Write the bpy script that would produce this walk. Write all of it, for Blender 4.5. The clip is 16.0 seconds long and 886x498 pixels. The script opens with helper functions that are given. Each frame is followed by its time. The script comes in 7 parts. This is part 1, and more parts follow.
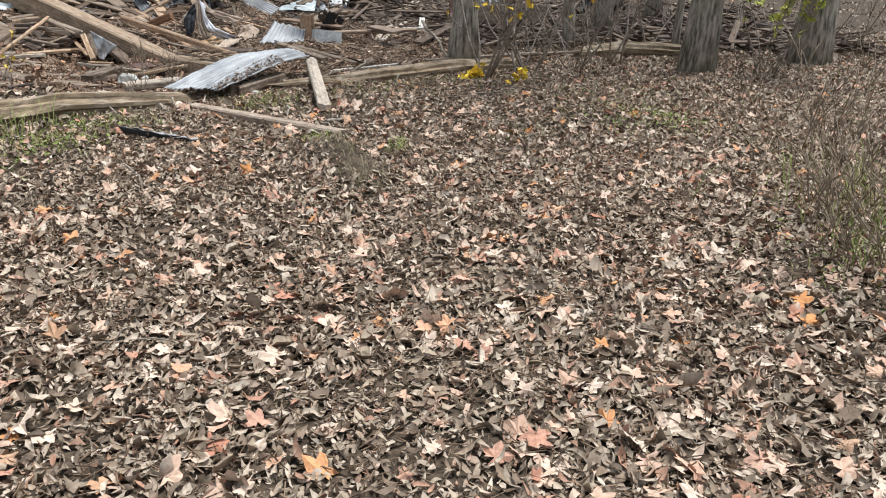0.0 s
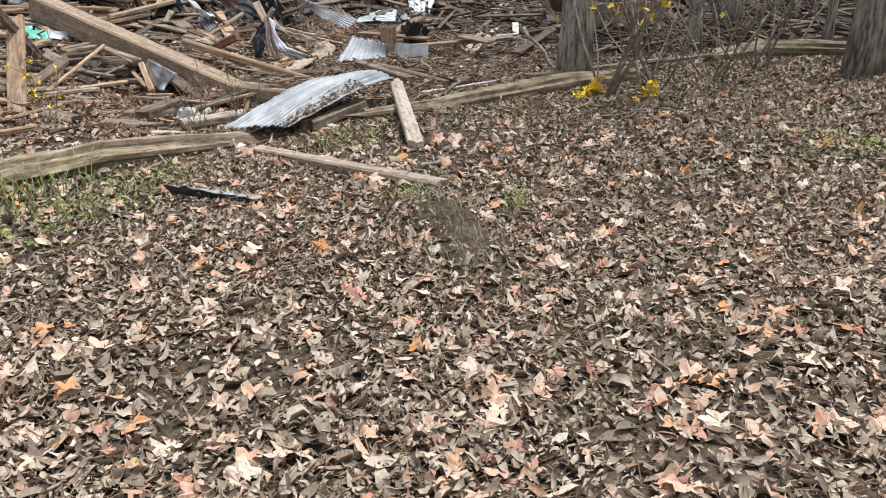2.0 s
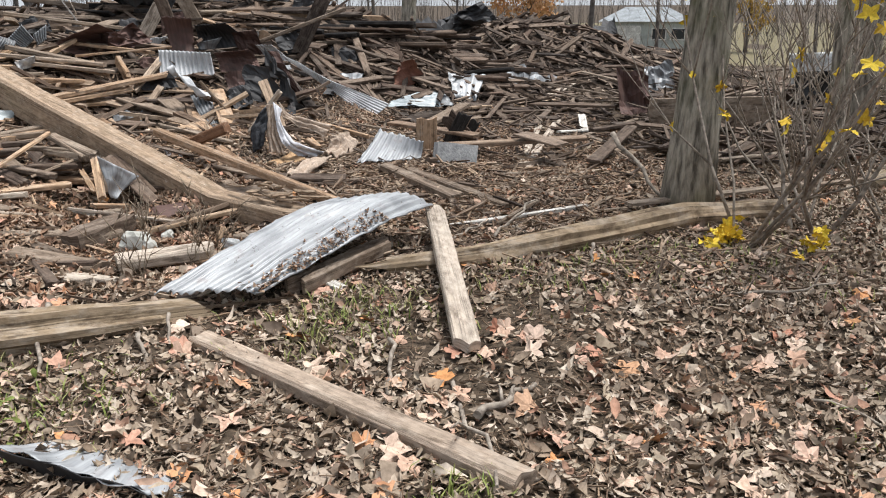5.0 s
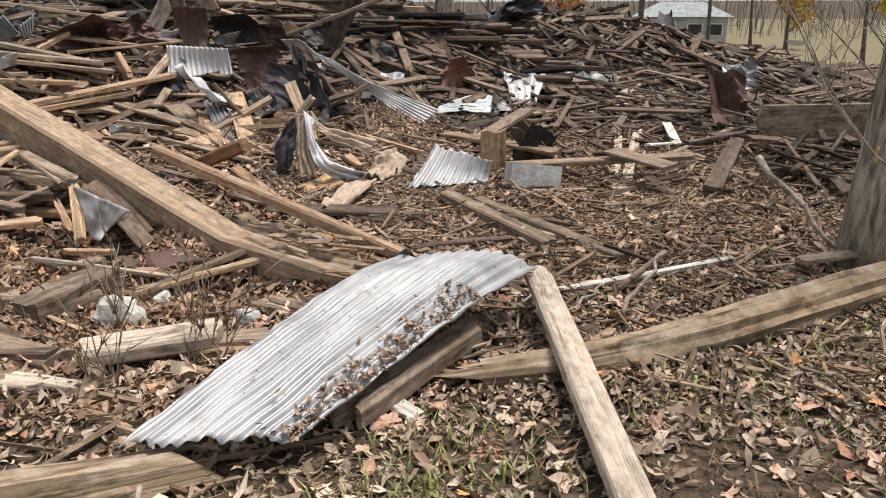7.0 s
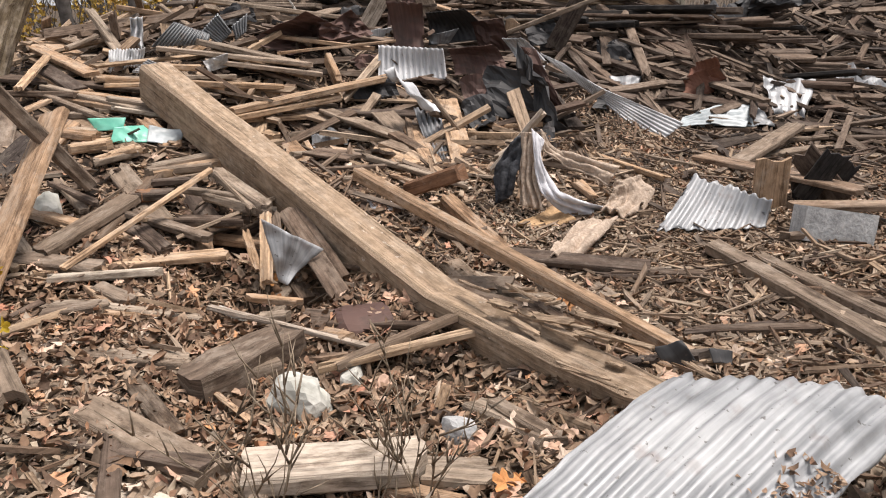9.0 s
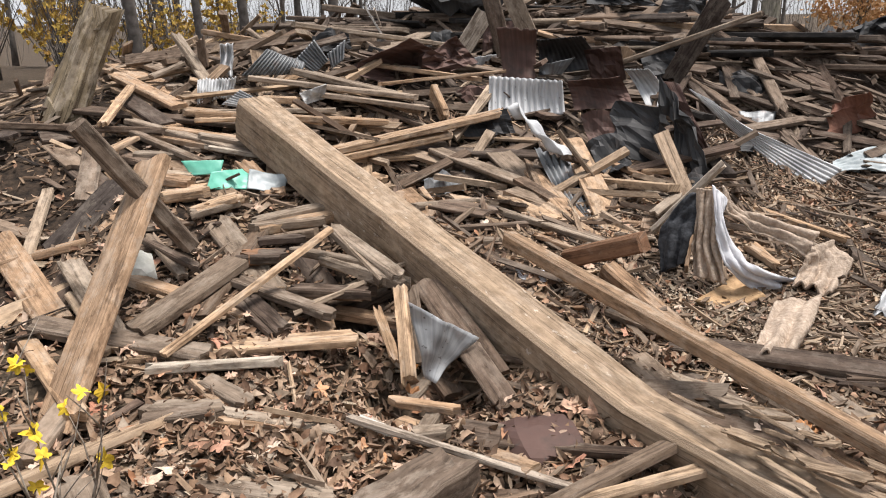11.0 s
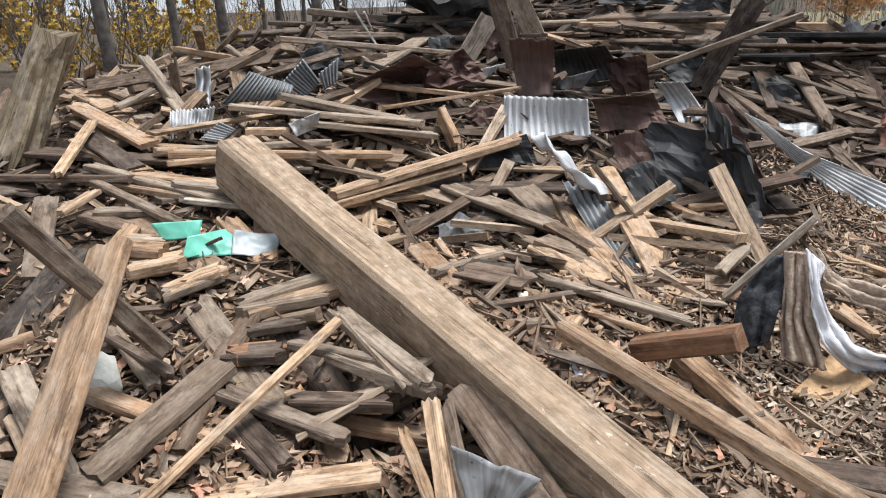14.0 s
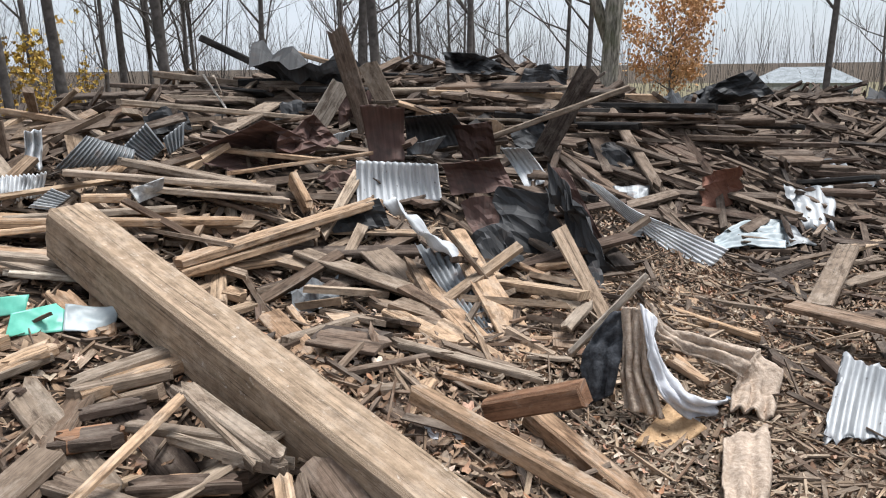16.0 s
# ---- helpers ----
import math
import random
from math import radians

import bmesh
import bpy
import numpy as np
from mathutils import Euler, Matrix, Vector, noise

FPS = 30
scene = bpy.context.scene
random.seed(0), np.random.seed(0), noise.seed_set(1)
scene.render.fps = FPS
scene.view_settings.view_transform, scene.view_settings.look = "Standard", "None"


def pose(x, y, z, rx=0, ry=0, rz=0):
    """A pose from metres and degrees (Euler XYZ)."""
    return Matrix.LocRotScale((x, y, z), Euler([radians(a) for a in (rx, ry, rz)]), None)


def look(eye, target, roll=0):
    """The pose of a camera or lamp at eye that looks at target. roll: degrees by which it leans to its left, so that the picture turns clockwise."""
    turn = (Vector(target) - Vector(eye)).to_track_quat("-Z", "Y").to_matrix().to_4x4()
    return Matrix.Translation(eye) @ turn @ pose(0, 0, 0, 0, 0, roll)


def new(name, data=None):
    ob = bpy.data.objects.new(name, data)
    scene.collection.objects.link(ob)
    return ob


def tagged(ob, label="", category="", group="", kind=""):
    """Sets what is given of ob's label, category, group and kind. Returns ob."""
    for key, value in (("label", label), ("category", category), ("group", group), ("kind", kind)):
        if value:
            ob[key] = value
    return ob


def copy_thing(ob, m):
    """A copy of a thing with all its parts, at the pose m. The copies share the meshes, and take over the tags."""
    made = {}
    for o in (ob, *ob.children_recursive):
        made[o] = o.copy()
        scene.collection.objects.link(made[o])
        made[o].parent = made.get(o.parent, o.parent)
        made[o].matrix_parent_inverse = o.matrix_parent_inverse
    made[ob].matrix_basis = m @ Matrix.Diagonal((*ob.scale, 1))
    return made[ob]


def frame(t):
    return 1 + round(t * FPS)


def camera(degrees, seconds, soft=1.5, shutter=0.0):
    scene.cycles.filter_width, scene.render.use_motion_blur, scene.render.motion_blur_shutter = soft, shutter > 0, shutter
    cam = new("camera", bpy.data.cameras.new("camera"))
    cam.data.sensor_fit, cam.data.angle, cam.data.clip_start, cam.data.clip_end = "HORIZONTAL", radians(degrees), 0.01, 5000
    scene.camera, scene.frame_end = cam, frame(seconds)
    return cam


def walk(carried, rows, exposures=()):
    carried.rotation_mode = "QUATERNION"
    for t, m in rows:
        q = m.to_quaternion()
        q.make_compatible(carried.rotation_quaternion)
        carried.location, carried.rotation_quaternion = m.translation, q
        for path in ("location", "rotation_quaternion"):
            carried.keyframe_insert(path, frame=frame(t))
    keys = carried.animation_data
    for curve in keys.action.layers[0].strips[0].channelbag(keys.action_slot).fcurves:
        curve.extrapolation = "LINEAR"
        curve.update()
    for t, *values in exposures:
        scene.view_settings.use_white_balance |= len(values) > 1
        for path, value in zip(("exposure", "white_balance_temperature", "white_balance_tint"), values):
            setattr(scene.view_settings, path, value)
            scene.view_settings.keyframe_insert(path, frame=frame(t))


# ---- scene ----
cam = camera(60.6, 16.0, soft=1.1)
PATH = [
    (0, (0.01, 0.079, 1.494), (0.006, 1.918, 0.707), 1.5),
    (0.5, (-0.168, 0.467, 1.451), (-0.325, 2.292, 0.649), 0.1),
    (1, (-0.267, 0.84, 1.439), (-0.467, 2.667, 0.652), -1.0),
    (1.5, (-0.279, 1.243, 1.44), (-0.509, 3.072, 0.665), -2.1),
    (2, (-0.34, 1.625, 1.399), (-0.552, 3.453, 0.616), -2.2),
    (2.5, (-0.413, 2.065, 1.388), (-0.599, 3.896, 0.605), -1.2),
    (3, (-0.41, 2.498, 1.353), (-0.6, 4.34, 0.597), -0.6),
    (3.5, (-0.507, 2.906, 1.345), (-0.699, 4.762, 0.624), -0.2),
    (4, (-0.629, 3.288, 1.387), (-0.835, 5.159, 0.711), -0.0),
    (4.5, (-0.674, 3.707, 1.346), (-0.913, 5.586, 0.702), -0.2),
    (5, (-0.805, 4.114, 1.342), (-1.089, 5.994, 0.723), -0.2),
    (5.2, (-0.901, 4.272, 1.325), (-1.197, 6.152, 0.71), -0.2),
    (7.3, (-1.497, 5.771, 1.221), (-1.856, 7.633, 0.587), -0.3),
    (7.5, (-1.544, 5.88, 1.201), (-1.935, 7.734, 0.561), -0.5),
    (8, (-1.665, 6.201, 1.181), (-2.176, 8.018, 0.518), -0.6),
    (8.5, (-1.774, 6.436, 1.213), (-2.427, 8.21, 0.559), -0.9),
    (9, (-2.005, 6.629, 1.24), (-2.815, 8.343, 0.603), -1.2),
    (9.5, (-2.31, 6.766, 1.308), (-3.237, 8.432, 0.703), -1.6),
    (9.7, (-2.421, 6.806, 1.303), (-3.374, 8.461, 0.71), -1.4),
    (11.8, (-3.061, 7.313, 1.265), (-3.909, 9.022, 0.663), -0.3),
    (12, (-3.105, 7.376, 1.245), (-3.932, 9.089, 0.628), -0.2),
    (12.5, (-3.237, 7.64, 1.246), (-4.036, 9.351, 0.587), -0.2),
    (13, (-3.342, 7.77, 1.417), (-4.172, 9.46, 0.741), -1.0),
    (13.5, (-3.425, 7.754, 1.466), (-4.285, 9.436, 0.81), -1.7),
    (14, (-3.438, 7.748, 1.468), (-4.317, 9.434, 0.848), -2.2),
    (14.5, (-3.429, 7.745, 1.483), (-4.309, 9.446, 0.908), -2.4),
    (15, (-3.435, 7.734, 1.489), (-4.27, 9.47, 0.951), -1.9),
    (15.5, (-3.426, 7.734, 1.491), (-4.164, 9.523, 0.986), -1.4),
    (16, (-3.403, 7.766, 1.483), (-3.955, 9.629, 1.009), -0.8),
]
walk(cam, [(t, look(eye, target, roll)) for t, eye, target, roll in PATH], exposures=((0.0, 0.28, 6020, 9), (5.0, 0.32, 6220, 11), (7.5, 0.32, 6720, 14), (9.5, 0.32, 6700, 16), (12.0, 0.38, 6350, 11), (16.0, 0.4, 6050, 10)))

# ---- world, sun, exposure ----
world = bpy.data.worlds.new("overcast_sky")
scene.world = world
world.use_nodes = True
wn, wl = world.node_tree.nodes, world.node_tree.links
sky = wn.new("ShaderNodeTexSky")
sky.sky_type, sky.sun_disc = "NISHITA", False
sky.sun_elevation, sky.sun_rotation = radians(73), radians(60)
sky.air_density, sky.dust_density, sky.ozone_density = 1.0, 2.0, 1.0
wcoord, wmap, wcloud, wramp, wmix = (wn.new(k) for k in ("ShaderNodeTexCoord", "ShaderNodeMapping", "ShaderNodeTexNoise", "ShaderNodeValToRGB", "ShaderNodeMixRGB"))
wmap.inputs["Scale"].default_value = (1.0, 1.0, 3.5)
wcloud.inputs["Scale"].default_value, wcloud.inputs["Detail"].default_value = 2.2, 6.0
wramp.color_ramp.elements[0].position, wramp.color_ramp.elements[1].position = 0.3, 0.62
wramp.color_ramp.elements[0].color, wramp.color_ramp.elements[1].color = (0.62, 0.62, 0.62, 1), (0.95, 0.95, 0.95, 1)
wmix.inputs[2].default_value = (5.5, 5.72, 5.95, 1)
wl.new(wcoord.outputs["Generated"], wmap.inputs["Vector"])
wl.new(wmap.outputs["Vector"], wcloud.inputs["Vector"])
wl.new(wcloud.outputs["Fac"], wramp.inputs["Fac"])
wl.new(wramp.outputs["Color"], wmix.inputs["Fac"])
wl.new(sky.outputs["Color"], wmix.inputs[1])
wl.new(wmix.outputs["Color"], wn["Background"].inputs["Color"])
wn["Background"].inputs["Strength"].default_value = 0.115
sun_data = bpy.data.lights.new("sun", "SUN")
sun_data.energy, sun_data.angle, sun_data.color = 4.5, radians(20), (1.0, 0.965, 0.91)
sun = new("sun", sun_data)
sun.rotation_euler = (radians(17), 0, radians(120))


# ---- materials ----
def material(name, rough=0.85, metal=0.0, spec=0.3):
    m = bpy.data.materials.new(name)
    m.use_nodes = True
    b = m.node_tree.nodes["Principled BSDF"]
    b.inputs["Roughness"].default_value, b.inputs["Metallic"].default_value = rough, metal
    b.inputs["Specular IOR Level"].default_value = spec
    return m, m.node_tree.nodes, m.node_tree.links, b


def ramp(nodes, stops, constant=False):
    r = nodes.new("ShaderNodeValToRGB")
    e = r.color_ramp.elements
    while len(e) < len(stops):
        e.new(0.5)
    for i, (pos, col) in enumerate(stops):
        e[i].position, e[i].color = pos, (*col, 1)
    if constant:
        r.color_ramp.interpolation = "CONSTANT"
    return r


def picked(nodes, links):
    """A random number for each object and each loose piece."""
    geo, info, add = nodes.new("ShaderNodeNewGeometry"), nodes.new("ShaderNodeObjectInfo"), nodes.new("ShaderNodeMath")
    links.new(geo.outputs["Random Per Island"], add.inputs[0])
    links.new(info.outputs["Random"], add.inputs[1])
    frac = nodes.new("ShaderNodeMath")
    frac.operation = "FRACT"
    links.new(add.outputs[0], frac.inputs[0])
    return frac.outputs[0]


def noise_node(nodes, links, scale, detail=4.0, vector=None, stretch=None, rough=0.55):
    n = nodes.new("ShaderNodeTexNoise")
    n.inputs["Scale"].default_value, n.inputs["Detail"].default_value, n.inputs["Roughness"].default_value = scale, detail, rough
    if vector is None:
        vector = nodes.new("ShaderNodeTexCoord").outputs["Object"]
    if stretch:
        mp = nodes.new("ShaderNodeMapping")
        mp.inputs["Scale"].default_value = stretch
        links.new(vector, mp.inputs["Vector"])
        vector = mp.outputs["Vector"]
    links.new(vector, n.inputs["Vector"])
    return n


def mix(nodes, links, a, b, fac, mode="MIX"):
    """Mix of two colours: each a socket or a tuple; fac a socket or a number."""
    m = nodes.new("ShaderNodeMixRGB")
    m.blend_type = mode
    for v, s in ((fac, m.inputs[0]), (a, m.inputs[1]), (b, m.inputs[2])):
        if isinstance(v, (int, float)):
            s.default_value = v
        elif isinstance(v, tuple):
            s.default_value = (*v, 1)
        else:
            links.new(v, s)
    return m.outputs[0]


def bump(nodes, links, bsdf, height, strength=0.4, distance=0.01):
    n = nodes.new("ShaderNodeBump")
    n.inputs["Strength"].default_value, n.inputs["Distance"].default_value = strength, distance
    links.new(height, n.inputs["Height"])
    links.new(n.outputs[0], bsdf.inputs["Normal"])


def wood(name, stops, rough=0.85, pale=0.5, crack=0.75, chalk=(0.46, 0.4, 0.33), grime=0.7, fleck=0.0):
    """Weathered wood whose grain runs along U; each piece takes its own tone from the stops."""
    m, n, l, b = material(name, rough, 0.0, 0.2)
    r = picked(n, l)
    uv = n.new("ShaderNodeUVMap").outputs[0]
    shift = n.new("ShaderNodeVectorMath")
    comb = n.new("ShaderNodeCombineXYZ")
    mul = n.new("ShaderNodeMath")
    mul.operation = "MULTIPLY"
    mul.inputs[1].default_value = 37.0
    l.new(r, mul.inputs[0])
    l.new(mul.outputs[0], comb.inputs[0])
    l.new(mul.outputs[0], comb.inputs[2])
    l.new(uv, shift.inputs[0])
    l.new(comb.outputs[0], shift.inputs[1])
    v = shift.outputs[0]
    base = ramp(n, stops)
    l.new(r, base.inputs["Fac"])
    grain = noise_node(n, l, 1.0, 6.0, v, (1.3, 70.0, 1.0), 0.7)
    streak = noise_node(n, l, 1.0, 3.0, v, (0.7, 26.0, 1.0))
    patch = noise_node(n, l, 5.0, 12.0, v, (1.0, 1.7, 1.0), 0.74)
    gr = ramp(n, [(0.36, (0.3, 0.28, 0.26)), (0.46, (1, 1, 1)), (0.7, (1.25, 1.22, 1.18))])
    l.new(grain.outputs["Fac"], gr.inputs["Fac"])
    col = mix(n, l, base.outputs["Color"], gr.outputs["Color"], crack, "MULTIPLY")
    st = ramp(n, [(0.35, (0.72, 0.7, 0.68)), (0.65, (1.22, 1.2, 1.18))])
    l.new(streak.outputs["Fac"], st.inputs["Fac"])
    col = mix(n, l, col, st.outputs["Color"], 0.6, "MULTIPLY")
    pr = ramp(n, [(0.5, (0, 0, 0)), (0.57, (1, 1, 1))])
    l.new(patch.outputs["Fac"], pr.inputs["Fac"])
    pm = mix(n, l, (0, 0, 0), pr.outputs["Color"], pale)
    col = mix(n, l, col, chalk, pm)
    dirt = noise_node(n, l, 9.0, 9.0, v, (0.5, 1.6, 1.0), 0.7)
    dr = ramp(n, [(0.38, (0.25, 0.21, 0.18)), (0.48, (1, 1, 1))])
    l.new(dirt.outputs["Fac"], dr.inputs["Fac"])
    col = mix(n, l, col, dr.outputs["Color"], grime, "MULTIPLY")
    if fleck:
        spots = noise_node(n, l, 17.0, 8.0, v, (0.8, 1.5, 1.0), 0.72)
        sp = ramp(n, [(0.62, (0, 0, 0)), (0.66, (fleck, fleck, fleck))])
        l.new(spots.outputs["Fac"], sp.inputs["Fac"])
        col = mix(n, l, col, (0.68, 0.62, 0.54), sp.outputs["Color"])
    mottle = noise_node(n, l, 30.0, 6.0, v, (0.5, 1.0, 1.0), 0.65)
    mr = ramp(n, [(0.35, (0.62, 0.6, 0.58)), (0.62, (1.2, 1.2, 1.2))])
    l.new(mottle.outputs["Fac"], mr.inputs["Fac"])
    col = mix(n, l, col, mr.outputs["Color"], 0.75, "MULTIPLY")
    l.new(col, b.inputs["Base Color"])
    bump(n, l, b, grain.outputs["Fac"], 0.6, 0.006)
    return m


TAN = wood("tan_wood", [(0.0, (0.39, 0.265, 0.165)), (0.35, (0.29, 0.19, 0.12)), (0.7, (0.45, 0.32, 0.21)), (1.0, (0.25, 0.165, 0.105))], pale=0.3)
GREY = wood("grey_wood", [(0.0, (0.235, 0.185, 0.14)), (0.35, (0.17, 0.128, 0.095)), (0.7, (0.3, 0.245, 0.19)), (1.0, (0.14, 0.105, 0.08))], pale=0.22, crack=0.6)
DARK = wood("dark_wood", [(0.0, (0.12, 0.085, 0.062)), (0.4, (0.075, 0.056, 0.045)), (0.75, (0.16, 0.115, 0.085)), (1.0, (0.05, 0.04, 0.035))], pale=0.12)
BLACK = wood("charred_wood", [(0.0, (0.028, 0.026, 0.025)), (0.6, (0.018, 0.017, 0.017)), (1.0, (0.05, 0.043, 0.038))], pale=0.05)
BEAM = wood("hewn_oak", [(0.0, (0.31, 0.235, 0.165)), (1.0, (0.29, 0.215, 0.15))], pale=0.22, crack=0.9, chalk=(0.5, 0.42, 0.335), grime=0.35, fleck=0.45)
PALE = wood("bleached_wood", [(0.0, (0.46, 0.4, 0.33)), (0.5, (0.4, 0.34, 0.28)), (1.0, (0.52, 0.46, 0.38))], pale=0.5)
PLANKWOOD = wood("greyed_tan_wood", [(0.0, (0.36, 0.29, 0.225)), (1.0, (0.34, 0.27, 0.21))], pale=0.3, crack=0.6)
MIXED = wood("mixed_scrap_wood", [(0.0, (0.28, 0.2, 0.135)), (0.15, (0.085, 0.058, 0.042)), (0.3, (0.25, 0.19, 0.14)), (0.45, (0.42, 0.31, 0.21)), (0.58, (0.07, 0.05, 0.038)), (0.72, (0.18, 0.12, 0.082)), (0.86, (0.4, 0.32, 0.24)), (1.0, (0.13, 0.088, 0.062))], pale=0.16)
CHIPS = wood("wood_chips", [(0.0, (0.24, 0.165, 0.105)), (0.25, (0.085, 0.058, 0.04)), (0.5, (0.3, 0.215, 0.145)), (0.75, (0.13, 0.085, 0.058)), (1.0, (0.2, 0.135, 0.09))], pale=0.06)
CREST = wood("dark_scrap_wood", [(0.0, (0.13, 0.09, 0.068)), (0.2, (0.045, 0.034, 0.028)), (0.4, (0.16, 0.118, 0.088)), (0.6, (0.06, 0.044, 0.035)), (0.8, (0.21, 0.16, 0.122)), (1.0, (0.035, 0.028, 0.025))], pale=0.12)


def metal_sheet(name, stops, rust=0.35, rough=0.5, metal=0.55, rustcol=(0.13, 0.06, 0.035)):
    m, n, l, b = material(name, rough, metal, 0.4)
    a = noise_node(n, l, 4.0, 6.0)
    s = noise_node(n, l, 1.0, 5.0, n.new("ShaderNodeUVMap").outputs[0], (1.6, 34.0, 1.0))
    r = ramp(n, stops)
    l.new(a.outputs["Fac"], r.inputs["Fac"])
    sr = ramp(n, [(0.35, (0.62, 0.62, 0.63)), (0.6, (1.1, 1.1, 1.1))])
    l.new(s.outputs["Fac"], sr.inputs["Fac"])
    col = mix(n, l, r.outputs["Color"], sr.outputs["Color"], 0.85, "MULTIPLY")
    d = noise_node(n, l, 9.0, 8.0)
    dr = ramp(n, [(0.66 - 0.3 * rust, (0, 0, 0)), (0.8 - 0.2 * rust, (1, 1, 1))])
    l.new(d.outputs["Fac"], dr.inputs["Fac"])
    fac = mix(n, l, (0, 0, 0), dr.outputs["Color"], min(1.0, rust * 1.6))
    col = mix(n, l, col, rustcol, fac)
    k = noise_node(n, l, 38.0, 4.0)
    kr = ramp(n, [(0.66, (0, 0, 0)), (0.7, (0.75, 0.75, 0.75))])
    l.new(k.outputs["Fac"], kr.inputs["Fac"])
    col = mix(n, l, col, (0.07, 0.06, 0.052), kr.outputs["Color"])
    l.new(col, b.inputs["Base Color"])
    rr = ramp(n, [(0.3, (rough - 0.12,) * 3), (0.7, (rough + 0.2,) * 3)])
    l.new(a.outputs["Fac"], rr.inputs["Fac"])
    l.new(rr.outputs["Color"], b.inputs["Roughness"])
    bump(n, l, b, d.outputs["Fac"], 0.25, 0.006)
    return m


GALV = metal_sheet("galvanised_tin", [(0.3, (0.24, 0.25, 0.255)), (0.5, (0.36, 0.37, 0.375)), (0.7, (0.47, 0.48, 0.48))], 0.26, 0.5, 0.3)
PALETIN = metal_sheet("pale_galvanised_tin", [(0.3, (0.4, 0.41, 0.415)), (0.5, (0.55, 0.56, 0.565)), (0.7, (0.68, 0.69, 0.69))], 0.18, 0.55, 0.12)
DULL = metal_sheet("dull_tin", [(0.3, (0.13, 0.135, 0.14)), (0.55, (0.24, 0.25, 0.255)), (0.75, (0.36, 0.37, 0.37))], 0.4, 0.5, 0.35)
RUST = metal_sheet("rusted_tin", [(0.3, (0.075, 0.042, 0.035)), (0.5, (0.11, 0.062, 0.05)), (0.7, (0.15, 0.095, 0.078))], 0.45, 0.7, 0.15, (0.06, 0.045, 0.04))
SOOT = metal_sheet("blackened_tin", [(0.3, (0.02, 0.02, 0.021)), (0.55, (0.045, 0.045, 0.046)), (0.75, (0.1, 0.1, 0.1))], 0.3, 0.62, 0.2, (0.05, 0.03, 0.02))


def plain(name, lo, hi, scale=12.0, rough=0.9, relief=0.3, spec=0.2, fine=0.0):
    m, n, l, b = material(name, rough, 0.0, spec)
    a = noise_node(n, l, scale, 8.0)
    r = ramp(n, [(0.32, lo), (0.68, hi)])
    l.new(a.outputs["Fac"], r.inputs["Fac"])
    c = noise_node(n, l, scale * 0.22, 4.0)
    cr = ramp(n, [(0.35, (0.7, 0.7, 0.7)), (0.65, (1.15, 1.15, 1.15))])
    l.new(c.outputs["Fac"], cr.inputs["Fac"])
    col = mix(n, l, r.outputs["Color"], cr.outputs["Color"], 0.8, "MULTIPLY")
    l.new(col, b.inputs["Base Color"])
    bump(n, l, b, a.outputs["Fac"], relief, 0.02)
    return m


SOIL = plain("leafy_soil", (0.026, 0.019, 0.013), (0.12, 0.088, 0.06), 28.0, 0.95, 0.8)
# Soil and wood dust, darkened in colour to stand for shade between the boards.
GRIT = plain("gap_shade_dust_and_soil", (0.009, 0.0065, 0.005), (0.06, 0.041, 0.028), 22.0, 0.95, 0.9)

def bark(name, lo, hi):
    """Furrowed bark, ridged up and down the trunk, with moss."""
    m, n, l, b = material(name, 0.95, 0.0, 0.2)
    f = noise_node(n, l, 1.0, 6.0, None, (26.0, 26.0, 4.5), 0.6)
    r = ramp(n, [(0.36, lo), (0.62, hi)])
    l.new(f.outputs["Fac"], r.inputs["Fac"])
    w = noise_node(n, l, 2.5, 5.0)
    wr = ramp(n, [(0.48, (0, 0, 0)), (0.66, (0.55, 0.55, 0.55))])
    l.new(w.outputs["Fac"], wr.inputs["Fac"])
    l.new(mix(n, l, r.outputs["Color"], (0.1, 0.11, 0.05), wr.outputs["Color"]), b.inputs["Base Color"])
    bump(n, l, b, f.outputs["Fac"], 1.0, 0.03)
    return m


BARK = bark("furrowed_bark", (0.09, 0.08, 0.064), (0.42, 0.38, 0.31))
FARBARK = plain("dim_bark", (0.075, 0.066, 0.058), (0.17, 0.15, 0.135), 8.0, 0.95, 0.4)
STONE = plain("lime_stone", (0.4, 0.4, 0.35), (0.6, 0.59, 0.54), 14.0, 0.9, 0.7)
CONCRETE = plain("concrete", (0.34, 0.35, 0.35), (0.5, 0.5, 0.49), 40.0, 0.9, 0.4)
CLOTH_TAN = plain("tan_knit_cloth", (0.34, 0.26, 0.195), (0.52, 0.42, 0.335), 60.0, 0.95, 0.5)
CLOTH_WHITE = plain("dirty_white_cloth", (0.55, 0.55, 0.58), (0.75, 0.75, 0.77), 18.0, 0.95, 0.3)
CLOTH_DARK = plain("charcoal_cloth", (0.028, 0.03, 0.034), (0.075, 0.078, 0.085), 50.0, 0.95, 0.4)
PLASTIC_GREEN = plain("green_plastic", (0.09, 0.42, 0.3), (0.2, 0.58, 0.45), 9.0, 0.4, 0.2, 0.5)
PLASTIC_WHITE = plain("white_plastic", (0.24, 0.28, 0.29), (0.42, 0.46, 0.47), 9.0, 0.45, 0.2, 0.5)
FOAM = plain("yellow_foam", (0.34, 0.215, 0.115), (0.52, 0.35, 0.2), 30.0, 0.95, 0.6)
PAINT = plain("peeling_white_paint", (0.5, 0.5, 0.48), (0.78, 0.78, 0.76), 16.0, 0.7, 0.3)
GREYCLOTH = plain("grey_rag", (0.28, 0.28, 0.28), (0.48, 0.48, 0.47), 30.0, 0.95, 0.4)


